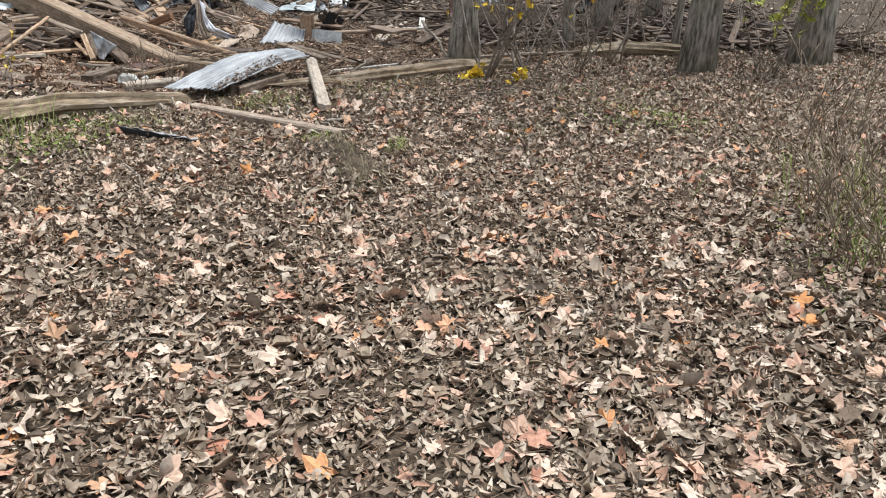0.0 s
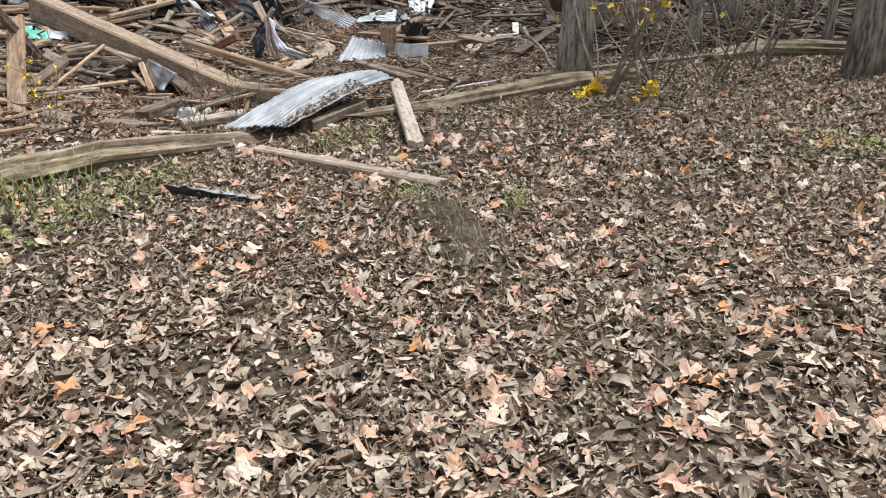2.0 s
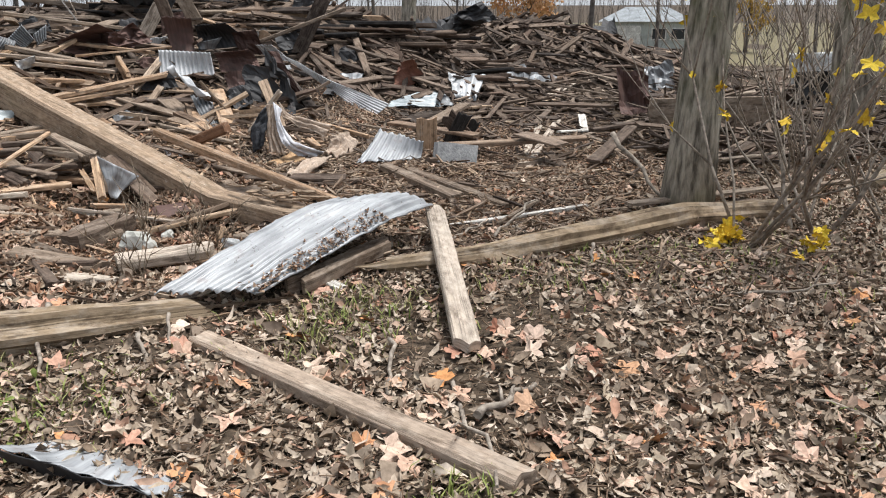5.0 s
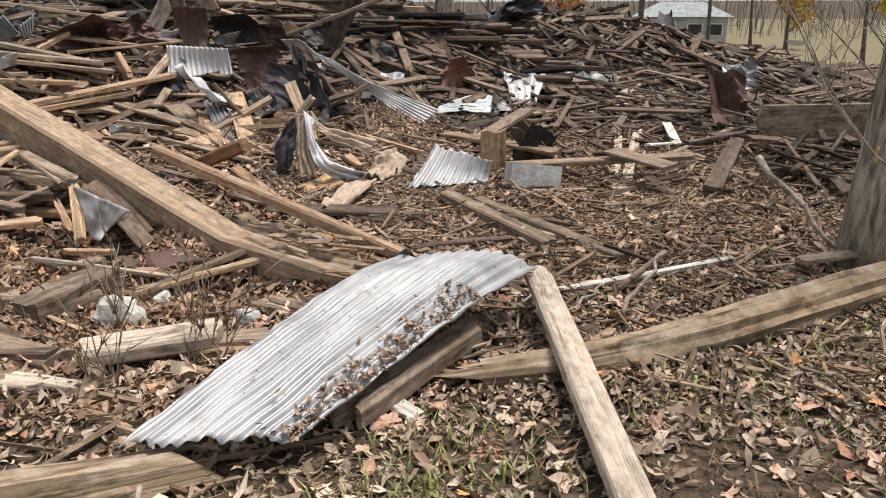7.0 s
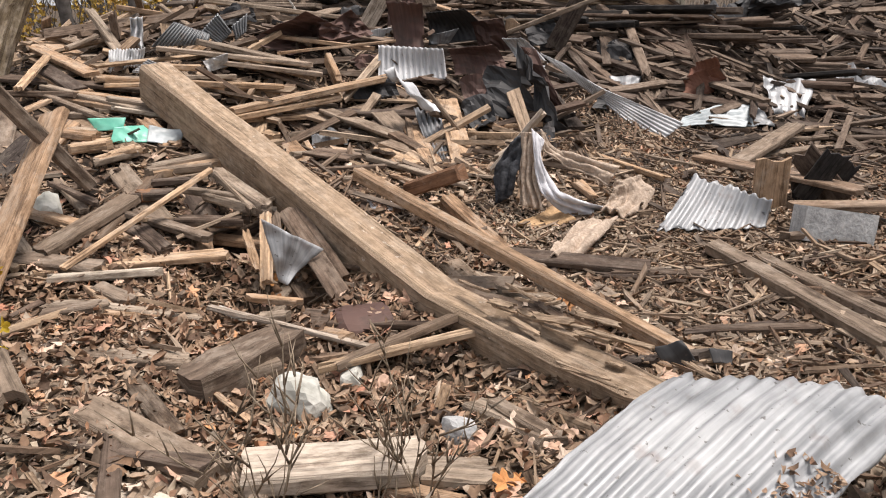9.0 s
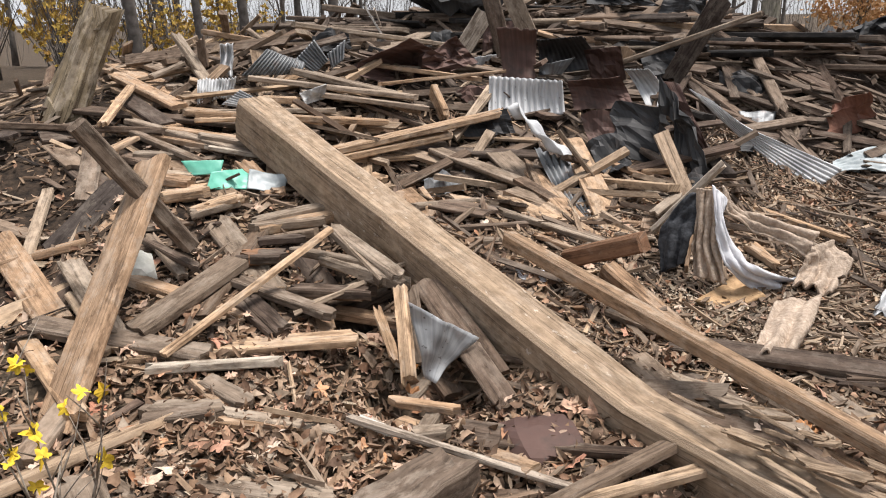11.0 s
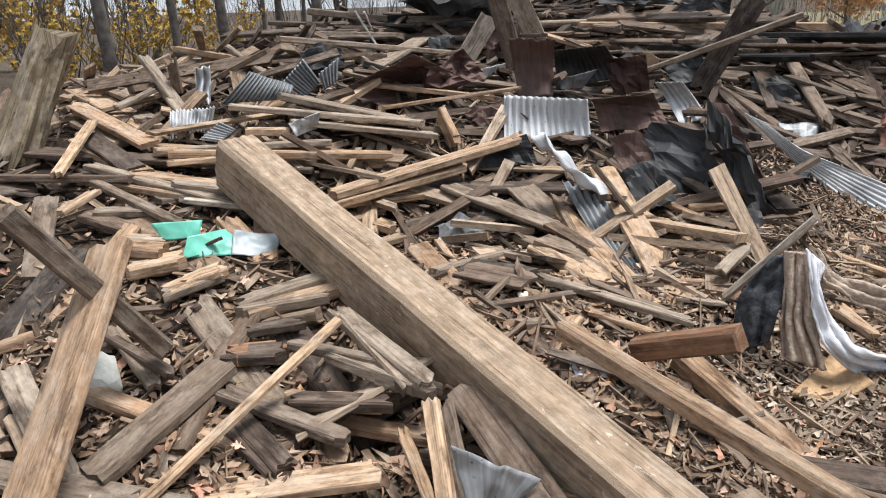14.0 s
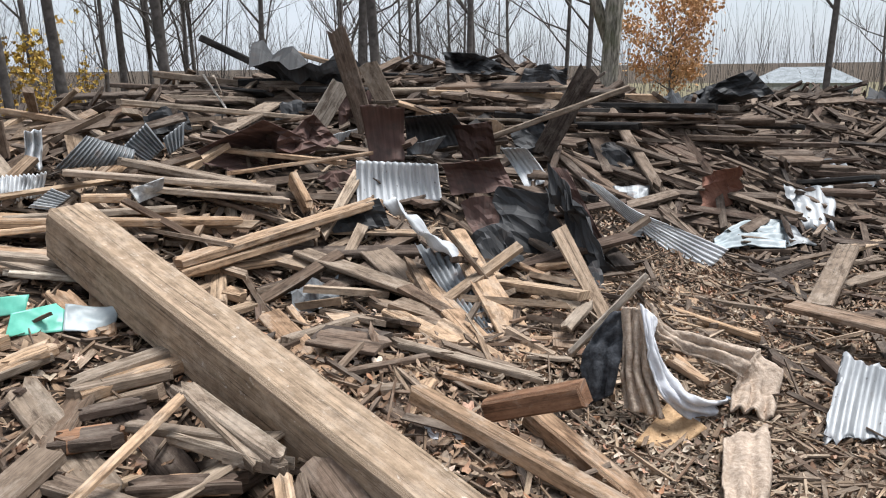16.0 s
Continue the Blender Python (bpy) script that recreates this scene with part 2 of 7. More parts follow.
def leaf_material(name, stops, rough=0.75):
    m, n, l, b = material(name, rough, 0.0, 0.25)
    r = ramp(n, stops)
    l.new(picked(n, l), r.inputs["Fac"])
    a = noise_node(n, l, 60.0, 4.0)
    ar = ramp(n, [(0.3, (0.6, 0.58, 0.55)), (0.65, (1.15, 1.15, 1.15))])
    l.new(a.outputs["Fac"], ar.inputs["Fac"])
    col = mix(n, l, r.outputs["Color"], ar.outputs["Color"], 0.75, "MULTIPLY")
    l.new(col, b.inputs["Base Color"])
    return m


LITTER = leaf_material("dry_leaves", [(0.0, (0.38, 0.3, 0.22)), (0.1, (0.17, 0.125, 0.09)), (0.22, (0.5, 0.415, 0.325)), (0.33, (0.29, 0.215, 0.15)), (0.44, (0.11, 0.08, 0.058)), (0.55, (0.42, 0.345, 0.255)), (0.66, (0.21, 0.15, 0.105)), (0.78, (0.56, 0.48, 0.385)), (0.88, (0.4, 0.225, 0.15)), (0.94, (0.14, 0.1, 0.072)), (1.0, (0.33, 0.265, 0.19))])
RUSSET = leaf_material("russet_leaves", [(0.0, (0.27, 0.17, 0.105)), (0.15, (0.13, 0.08, 0.052)), (0.3, (0.36, 0.255, 0.175)), (0.45, (0.22, 0.125, 0.078)), (0.6, (0.085, 0.054, 0.037)), (0.75, (0.31, 0.2, 0.125)), (0.9, (0.4, 0.305, 0.225)), (1.0, (0.32, 0.15, 0.075))])
MAPLE = leaf_material("maple_leaves", [(0.0, (0.52, 0.33, 0.23)), (0.2, (0.58, 0.43, 0.33)), (0.38, (0.66, 0.53, 0.42)), (0.52, (0.42, 0.19, 0.12)), (0.66, (0.62, 0.46, 0.35)), (0.8, (0.54, 0.34, 0.24)), (0.95, (0.58, 0.27, 0.1)), (1.0, (0.46, 0.35, 0.27))])
YELLOW = leaf_material("yellow_leaves", [(0.0, (0.72, 0.5, 0.04)), (0.5, (0.78, 0.58, 0.06)), (1.0, (0.65, 0.42, 0.04))])
GREENLEAF = leaf_material("green_leaves", [(0.0, (0.16, 0.2, 0.05)), (0.5, (0.22, 0.25, 0.07)), (1.0, (0.12, 0.15, 0.04))])
LIME = leaf_material("yellow_green_leaves", [(0.0, (0.32, 0.36, 0.06)), (0.5, (0.42, 0.42, 0.08)), (1.0, (0.25, 0.3, 0.05))])
ORANGE = leaf_material("orange_leaves", [(0.0, (0.5, 0.27, 0.12)), (0.5, (0.58, 0.36, 0.18)), (1.0, (0.45, 0.22, 0.1))])
GRASS = leaf_material("grass_blades", [(0.0, (0.16, 0.22, 0.05)), (0.4, (0.25, 0.28, 0.08)), (0.7, (0.34, 0.29, 0.16)), (1.0, (0.2, 0.25, 0.06))])
STRAW = leaf_material("dry_straw", [(0.0, (0.3, 0.25, 0.16)), (0.5, (0.4, 0.34, 0.23)), (0.8, (0.2, 0.2, 0.08)), (1.0, (0.26, 0.2, 0.13))])
TWIG = plain("bare_twigs", (0.15, 0.12, 0.095), (0.38, 0.33, 0.27), 30.0, 0.9, 0.4)
DRIED = plain("dead_weeds", (0.16, 0.12, 0.085), (0.36, 0.29, 0.21), 30.0, 0.9, 0.4)

# ---- the lie of the land ----
HEAP = [(-6.8, 16.9, 2.2, 0.95), (-9.5, 15.6, 2.2, 1.0), (-4.9, 16.6, 1.8, 0.86), (-7.2, 12.8, 1.6, 0.859), (-9.0, 11.8, 1.7, 0.653), (-5.3, 13.6, 1.2, 0.475), (-6.3, 10.3, 1.0, 0.36), (-2.6, 20.0, 1.8, 0.85), (-11.5, 13.5, 1.8, 0.5), (-4.7, 10.7, 0.8, 0.3), (-3.6, 8.7, 0.85, -0.13), (-3.0, 16.0, 1.3, 0.576), (-5.3, 9.5, 0.6, 0.091), (-3.9, 13.3, 0.8, 0.375), (-8.0, 10.0, 1.2, 0.475), (-3.9, 11.9, 0.8, 0.207), (-0.6, 20.4, 1.5, 0.72), (1.5, 19.8, 1.2, 0.4), (-4.35, 9.6, 0.3, -0.3), (-4.95, 9.95, 0.28, -0.28), (-4.35, 12.95, 0.45, -0.3), (-3.15, 9.2, 0.25, -0.12)]


def H(x, y):
    """Height of the ground and the heap of rubble on it."""
    z = -0.033 * min(max(y, -5), 5) - 0.0
    for cx, cy, s, a in HEAP:
        z += a * math.exp(-((x - cx) ** 2 + (y - cy) ** 2) / (s * s))
    return z - 2.2 * min(max((y - 24) / 22, 0), 1)


def rough_h(x, y):
    """The land with its small humps."""
    z = H(x, y)
    z += 0.018 * math.sin(2.3 * x + 1.1 * y) * math.sin(1.7 * y - 0.9 * x) + 0.012 * math.sin(5.1 * x - 3.7 * y + 1.0)
    z += 0.14 * math.exp(-(((x + 0.74) * 0.92 + (y - 5.42) * 0.39) / 0.19) ** 2 - (((y - 5.42) * 0.92 - (x + 0.74) * 0.39) / 0.55) ** 2)
    z += 0.12 * math.exp(-((x - 1.5) / 0.6) ** 2 - ((y - 6.9) / 0.25) ** 2)
    return z


def heap_part(x, y):
    """How much of the height at a place is rubble."""
    return H(x, y) + 0.033 * min(max(y, -5), 5) + 2.2 * min(max((y - 24) / 22, 0), 1)


def grid_object(name, xs, ys, height, mat):
    verts = [(x, y, height(x, y)) for y in ys for x in xs]
    w = len(xs)
    faces = [(j * w + i, j * w + i + 1, (j + 1) * w + i + 1, (j + 1) * w + i) for j in range(len(ys) - 1) for i in range(w - 1)]
    me = bpy.data.meshes.new(name)
    me.from_pydata(verts, [], faces)
    me.materials.append(mat)
    me.polygons.foreach_set("use_smooth", [True] * len(faces))
    return new(name, me)


def spread(lo, hi, fine, step, far):
    """Even steps from lo to hi, then ever longer ones out to the horizon."""
    mid = list(np.arange(lo, hi, fine))
    out, s, a, b = [], step, lo, mid[-1]
    left, right = [], []
    while b < far:
        a, b, s = a - s, b + s, s * 1.35
        left.append(a)
        right.append(b)
    return left[::-1] + mid + right


ground = tagged(grid_object("ground", spread(-13, 8, 0.13, 0.3, 700), spread(-2, 24, 0.13, 0.3, 700), rough_h, SOIL), "dark woodland soil under dry autumn leaves", "ground", kind="structure")


# ---- makers ----
def mesh_object(name, verts, faces, mat, uvs=None, smooth=False):
    me = bpy.data.meshes.new(name)
    me.from_pydata([tuple(v) for v in verts], [], faces)
    me.materials.append(mat)
    if uvs is not None:
        lay = me.uv_layers.new(name="UVMap")
        lay.data.foreach_set("uv", [c for f in faces for i in f for c in uvs[i]])
    me.polygons.foreach_set("use_smooth", [smooth] * len(faces))
    me.update()
    return new(name, me)


def empty(name, at):
    ob = new(name)
    ob.location = at
    ob.empty_display_size = 0.1
    return ob


def part(name, bm, mat, parent, label=""):
    """Links a bmesh as one mesh object under a thing or a part."""
    me = bpy.data.meshes.new(name)
    bm.to_mesh(me)
    bm.free()
    me.materials.append(mat)
    ob = new(name, me)
    ob.parent = parent
    return tagged(ob, label)


def frame_of(a, b, roll=0.0):
    """A pose at a, X along a to b, Z as near up as can be, turned by roll degrees about X."""
    a, b = Vector(a), Vector(b)
    x = (b - a).normalized()
    y = Vector((0, 0, 1)).cross(x)
    y = y.normalized() if y.length > 1e-4 else Vector((0, 1, 0))
    z = x.cross(y)
    m = Matrix((x, y, z)).transposed().to_4x4()
    m.translation = a
    return m @ pose(0, 0, 0, roll, 0, 0)


def timber_data(length, width, thick, rng, rings=7, jag=0.05, bow=0.0, rot=0.0, taper=1.0):
    """Vertices, faces and UVs of a timber along X from 0 to length, top face at z = 0, with broken ends and worn edges."""
    n = 4
    c = min(0.012, 0.18 * thick, 0.18 * width)
    half = width / 2
    sect = [(-half + c, 0.0)] + [(-half + width * k / n, 0.0) for k in range(1, n)] + [(half - c, 0.0), (half, -c), (half, -thick + c), (half - c, -thick)]
    sect += [(half - width * k / n, -thick) for k in range(1, n)] + [(-half + c, -thick), (-half, -thick + c), (-half, -c)]
    m = len(sect)
    around = [0.0]
    for k in range(1, m):
        around.append(around[-1] + math.dist(sect[k], sect[k - 1]))
    jag0 = [rng.uniform(0, jag) for _ in range(n + 1)]
    jag1 = [rng.uniform(0, jag) for _ in range(n + 1)]
    verts, uvs, faces = [], [], []
    side = rng.uniform(-1, 1)
    for i in range(rings):
        u = i / (rings - 1)
        w = 1 + (taper - 1) * u
        wob = [rng.uniform(-1, 1) * rot for _ in range(m)]
        for k, (y, z) in enumerate(sect):
            col = min(n, max(0, round((y + half) / width * n)))
            x = u * length
            if i == 0:
                x += jag0[col]
            if i == rings - 1:
                x -= jag1[col]
            verts.append((x, (y + wob[k]) * w + side * bow * 0.4 * math.sin(math.pi * u), z + wob[k - 1] + bow * math.sin(math.pi * u)))
            uvs.append((x, around[k]))
    for i in range(rings - 1):
        for k in range(m):
            a, b = i * m + k, i * m + (k + 1) % m
            faces.append((a, b, b + m, a + m))
    top, bottom = list(range(n + 1)), list(range(n + 3, 2 * n + 4))
    for i, flip in ((0, False), (rings - 1, True)):
        o = i * m
        strips = []
        low = bottom[::-1]
        for k in range(n):
            strips.append((o + top[k], o + low[k], o + low[k + 1], o + top[k + 1]))
        strips.append((o + top[n], o + low[n], o + n + 2, o + n + 1))
        strips.append((o + top[0], o + m - 1, o + m - 2, o + low[0]))
        faces += [f[::-1] if flip else f for f in strips]
    return verts, faces, uvs


count = [0]


def board(a, b, width, thick, mat=None, roll=0.0, name="board", label="weathered wooden board lying in the rubble heap", jag=0.05, bow=0.0, rot=0.002, group="loose boards of the rubble heap", taper=1.0, category="board"):
    """A board whose upper face runs from a to b."""
    count[0] += 1
    rng = random.Random(count[0])
    length = (Vector(b) - Vector(a)).length
    v, f, uv = timber_data(length, width, thick, rng, 7, min(jag, 0.3 * length), bow, rot, taper)
    ob = mesh_object(name, v, f, mat or MIXED, uv)
    ob.matrix_world = frame_of(a, b, roll)
    return tagged(ob, label, category, group)


def patch(name, corners, mat, waves=0, depth=0.009, sag=0.0, crumple=0.0, ragged=0.0, nu=0, nv=14, thick=0.003, seed=1, label="", category="metal sheet", group="", folds=0, fold_depth=0.0, twist=0.0, curl=0.0, arch=0.0):
    """A thin sheet over four corners (a, b, c, d round about): waves across a to b, bent, crumpled, with torn edges; its own thickness."""
    rng = random.Random(seed)
    a, b, c, d = (Vector(p) for p in corners)
    mid = (a + b + c + d) / 4
    nu = nu or (waves * 6 + 1 if waves else 18)
    creased = crumple >= 0.1 and not waves
    if creased:
        nu, nv = 9, 8
    nrm = (b - a).cross(d - a)
    if nrm.length < 1e-6:
        nrm = (c - b).cross(d - a)
    nrm.normalize()
    off = Vector((rng.uniform(0, 50), rng.uniform(0, 50), rng.uniform(0, 50)))
    verts, uvs = [], []
    for j in range(nv + 1):
        for i in range(nu + 1):
            u, v = i / nu, j / nv
            uu, vv = u, v
            if ragged:
                if j in (0, nv):
                    vv += (1 if j == 0 else -1) * ragged * abs(noise.noise(off + Vector((u * 9, j, 0)))) * 2
                if i in (0, nu):
                    uu += (1 if i == 0 else -1) * ragged * abs(noise.noise(off + Vector((i, v * 9, 5)))) * 2
            p = a.lerp(b, uu).lerp(d.lerp(c, uu), vv)
            h = sag * (4 * vv * (1 - vv)) + twist * (uu - 0.5) * (vv - 0.5) + curl * 9.48 * vv * (1 - vv) ** 3 + arch * (1 - 0.8 * vv) * 6.75 * uu * uu * (1 - uu)
            if waves:
                h += depth * math.sin(2 * math.pi * waves * uu)
            if folds:
                h += fold_depth * math.sin(2 * math.pi * folds * (uu + 0.25 * noise.noise(off + Vector((0, vv * 2, 0)))))
            if crumple:
                q = off + p * 3.2
                h += crumple * (abs(noise.noise(q)) * 2 - 0.5 + 0.6 * abs(noise.noise(q * 2.3)) + 0.25 * noise.noise(q * 6))
            verts.append(p + nrm * h - mid)
            uvs.append((vv * (d - a).length, uu * (b - a).length))
    w = nu + 1
    faces = [(j * w + i, j * w + i + 1, (j + 1) * w + i + 1, (j + 1) * w + i) for j in range(nv) for i in range(nu)]
    ob = mesh_object(name, verts, faces, mat, uvs, not creased)
    ob.location = mid
    s = ob.modifiers.new("thickness", "SOLIDIFY")
    s.thickness, s.offset = thick, 0
    return tagged(ob, label, category, group)


def tube(bm, points, radii, sides=7, wobble=0.0, rng=random):
    """A bent, tapered rod through the points, added to bm."""
    pts = [Vector(p) for p in points]
    ringset = []
    for i, p in enumerate(pts):
        t = (pts[min(i + 1, len(pts) - 1)] - pts[max(i - 1, 0)]).normalized()
        s = t.cross(Vector((0.31, 0.17, 0.93)))
        s = s.normalized() if s.length > 1e-3 else Vector((1, 0, 0))
        q = t.cross(s)
        ringset.append([bm.verts.new(p + (s * math.cos(k * 2 * math.pi / sides) + q * math.sin(k * 2 * math.pi / sides)) * radii[i] * (1 + wobble * rng.uniform(-1, 1))) for k in range(sides)])
    for r0, r1 in zip(ringset, ringset[1:]):
        for k in range(sides):
            bm.faces.new((r0[k], r0[(k + 1) % sides], r1[(k + 1) % sides], r1[k])).smooth = True
    bm.faces.new(ringset[0][::-1])
    bm.faces.new(ringset[-1])


def stick(a, b, r, mat=None, label="dry fallen stick on the leaf litter", name="stick", kink=0.06, taper=0.5, n=6, category="stick", seed=None, forks=0):
    """A bent dry stick from a to b, with side twigs."""
    count[0] += 1
    rng = random.Random(seed or count[0])
    a, b = Vector(a), Vector(b)
    length = (b - a).length
    pts = [a.lerp(b, i / n) - a + Vector((rng.uniform(-1, 1), rng.uniform(-1, 1), rng.uniform(-0.4, 0.4))) * kink * length * (0 < i < n) for i in range(n + 1)]
    bm = bmesh.new()
    tube(bm, pts, [r * (1 + (taper - 1) * i / n) for i in range(n + 1)], 7, 0.12, rng)
    for k in range(forks):
        i = rng.randint(1, n - 1)
        way = ((b - a).normalized() + Vector((rng.uniform(-1, 1), rng.uniform(-1, 1), rng.uniform(0, 0.7)))).normalized() * length * rng.uniform(0.15, 0.35)
        tube(bm, [pts[i], pts[i] + way * 0.5 + Vector((0, 0, 0.02)), pts[i] + way], [r * 0.55, r * 0.4, r * 0.2], 5, 0.1, rng)
    me = bpy.data.meshes.new(name)
    bm.to_mesh(me)
    bm.free()
    me.materials.append(mat or TWIG)
    ob = new(name, me)
    ob.location = a
    return tagged(ob, label, category)


def rock(at, size, mat, label, name="stone", category="stone", seed=3, flat=0.7):
    bm = bmesh.new()
    bmesh.ops.create_icosphere(bm, subdivisions=3, radius=1.0)
    off = Vector((seed * 7.1, seed * 3.3, 0))
    for v in bm.verts:
        d = v.co.normalized()
        k = 1 + 0.45 * noise.noise(d * 1.3 + off) + 0.16 * noise.noise(d * 4 + off)
        for ax in (Vector((1, 0.2, 0.1)), Vector((-0.3, 1, 0.2)), Vector((0.1, -0.4, 1)), Vector((-0.8, -0.5, 0.3))):
            s = d.dot(ax.normalized())
            if s * k > 0.78:
                k = 0.78 / s
        v.co = Vector((d.x * size[0], d.y * size[1], d.z * size[2])) * k
    me = bpy.data.meshes.new(name)
    bm.to_mesh(me)
    bm.free()
    me.materials.append(mat)
    ob = new(name, me)
    ob.location = at
    ob.rotation_euler = (0, 0, seed)
    return tagged(ob, label, category)


def log(points, radii, mat, label, seed=1, name="fallen_log", broken=True):
    """A rotting log along the points, ridged along the grain."""
    rng = random.Random(seed)
    sides = 22
    pts = [Vector(p) for p in points]
    fine, rad = [], []
    for i in range(len(pts) - 1):
        for k in range(8):
            fine.append(pts[i].lerp(pts[i + 1], k / 8))
            rad.append(radii[i] + (radii[i + 1] - radii[i]) * k / 8)
    fine.append(pts[-1])
    rad.append(radii[-1])
    ridge = [rng.uniform(-1, 1) for _ in range(sides)]
    verts, uvs = [], []
    run = 0.0
    for i, p in enumerate(fine):
        t = (fine[min(i + 1, len(fine) - 1)] - fine[max(i - 1, 0)]).normalized()
        s = t.cross(Vector((0, 0, 1))).normalized()
        q = s.cross(t)
        if i:
            run += (p - fine[i - 1]).length
        for k in range(sides):
            ang = 2 * math.pi * k / sides
            r = rad[i] * (1 + 0.1 * ridge[k] + 0.3 * noise.noise(Vector((run * 2.2, 3 * math.cos(ang), 3 * math.sin(ang) + seed))))
            e = t * rng.uniform(-0.16, 0.16) if broken and i in (0, len(fine) - 1) else Vector()
            verts.append(p + (s * math.cos(ang) + q * math.sin(ang)) * r + e - pts[0])
            uvs.append((run, ang * rad[0]))
    faces = [(i * sides + k, i * sides + (k + 1) % sides, (i + 1) * sides + (k + 1) % sides, (i + 1) * sides + k) for i in range(len(fine) - 1) for k in range(sides)]
    faces += [tuple(range(sides))[::-1], tuple((len(fine) - 1) * sides + k for k in range(sides))]
    ob = mesh_object(name, verts, faces, mat, uvs, False)
    ob.location = pts[0]
    return tagged(ob, label, "log")


def limb(bm, p, way, length, r, rng, depth, droop=0.0):
    """A limb that bends and forks into thinner ones."""
    n = 4 if depth else 2
    pts, rad = [p], [r]
    for i in range(n):
        way = (way + Vector((rng.uniform(-1, 1), rng.uniform(-1, 1), rng.uniform(-0.5, 0.8))) * 0.2 + Vector((0, 0, 0.05 - droop))).normalized()
        pts.append(pts[-1] + way * length / n)
        rad.append(r * (1 - 0.75 * (i + 1) / n))
    tube(bm, pts, rad, 6 if depth > 1 else (4 if depth else 3), 0.06, rng)
    if depth:
        for k in range(rng.randint(3, 5)):
            i = rng.randint(1, n)
            w = (way + Vector((rng.uniform(-1, 1), rng.uniform(-1, 1), rng.uniform(-0.3, 0.9))) * 0.9).normalized()
            limb(bm, pts[i], w, length * rng.uniform(0.4, 0.65), max(0.004, rad[i] * 0.7), rng, depth - 1, droop)


def tree(at, height, r, seed, label, lean=(0, 0), fork=0.0, fork_at=0.25, mat=None, depth=3, limbs=9, low=0.35, leaves=None, leaf_count=0, leaf_size=0.08, group="bare trees of the wood", crown=1.0):
    """A leafless tree: bark trunk with a flared foot, and a crown of forking limbs; leaves if given."""
    rng = random.Random(seed)
    top = empty("tree", at)
    bm = bmesh.new()
    n = 14
    pts, rad = [], []
    for i in range(n + 1):
        u = i / n
        pts.append(Vector((lean[0] * u * height + 0.05 * height * 0.12 * math.sin(u * 5 + seed), lean[1] * u * height + 0.006 * height * math.sin(u * 4 + 2 * seed), -0.2 + u * (height + 0.2))))
        rad.append(r * (1 - 0.86 * u) * (1 + 0.25 * math.exp(-u * height / 0.2)))
    tube(bm, pts, rad, 16, 0.05, rng)
    part("trunk", bm, mat or BARK, top)
    bm = bmesh.new()
    tips = []
    for k in range(limbs):
        u = low + (1 - low) * (k + rng.random()) / limbs
        i = min(n - 1, int(u * n))
        p = pts[i].lerp(pts[i + 1], u * n - i)
        ang = rng.uniform(0, 2 * math.pi)
        way = Vector((math.cos(ang), math.sin(ang), rng.uniform(0.3, 1.1))).normalized()
        limb(bm, p, way, height * rng.uniform(0.2, 0.34) * crown, max(0.008, rad[i] * 0.5), rng, depth)
    if fork:
        limb(bm, pts[int(n * fork_at)], Vector((fork, 0.1, 1)).normalized(), height * 0.7, r * 0.7, rng, depth)
    tips = [v.co.copy() for v in bm.verts]
    part("crown", bm, mat or BARK, top)
    if leaves:
        sel = [rng.choice(tips) + Vector((rng.gauss(0, 0.25), rng.gauss(0, 0.25), rng.gauss(0, 0.2))) * crown for _ in range(leaf_count)]
        part("foliage", leaf_bm(sel, leaf_size, rng), leaves, top)
    return tagged(top, label, "tree", group)


def leaf_bm(places, size, rng):
    bm = bmesh.new()
    for p in places:
        s = size * rng.uniform(0.6, 1.3)
        m = Matrix.Translation(p) @ Euler((rng.uniform(0, 6.3), rng.uniform(0, 6.3), rng.uniform(0, 6.3))).to_matrix().to_4x4()
        v = [bm.verts.new(m @ Vector(q) * 1.0) for q in ((0, 0, 0), (0.45 * s, 0.3 * s, 0.1 * s), (s, 0, 0), (0.45 * s, -0.3 * s, 0.1 * s))]
        bm.faces.new((v[0], v[3], v[2]))
        bm.faces.new((v[0], v[2], v[1]))
    return bm


def star_leaf(s, rng, lobes=5):
    """Points and faces of one maple leaf of that size, cupped, with pointed lobes."""
    pts = [(0, 0, 0)]
    n = lobes * 4
    for k in range(n):
        ang = -math.pi * 0.86 + 2 * math.pi * 0.86 * k / (n - 1)
        ph = (k % 4) / 4
        r = (1.0, 0.8, 0.56, 0.82)[k % 4] * (0.62 + 0.38 * math.cos(ang * 0.55)) * rng.uniform(0.9, 1.1)
        pts.append((s * 0.6 * r * math.cos(ang), s * 0.6 * r * math.sin(ang), s * (0.34 * r * r * math.sin(2.0 * ang + 1.3) * rng.uniform(0.3, 1.0))))
    faces = [(0, k, k + 1) for k in range(1, n)]
    return pts, faces


def maple_mesh(seed, size=0.12):
    rng = random.Random(seed)
    p, f = star_leaf(size, rng)
    me = bpy.data.meshes.new("maple_leaf")
    me.from_pydata(p, [], f)
    return me


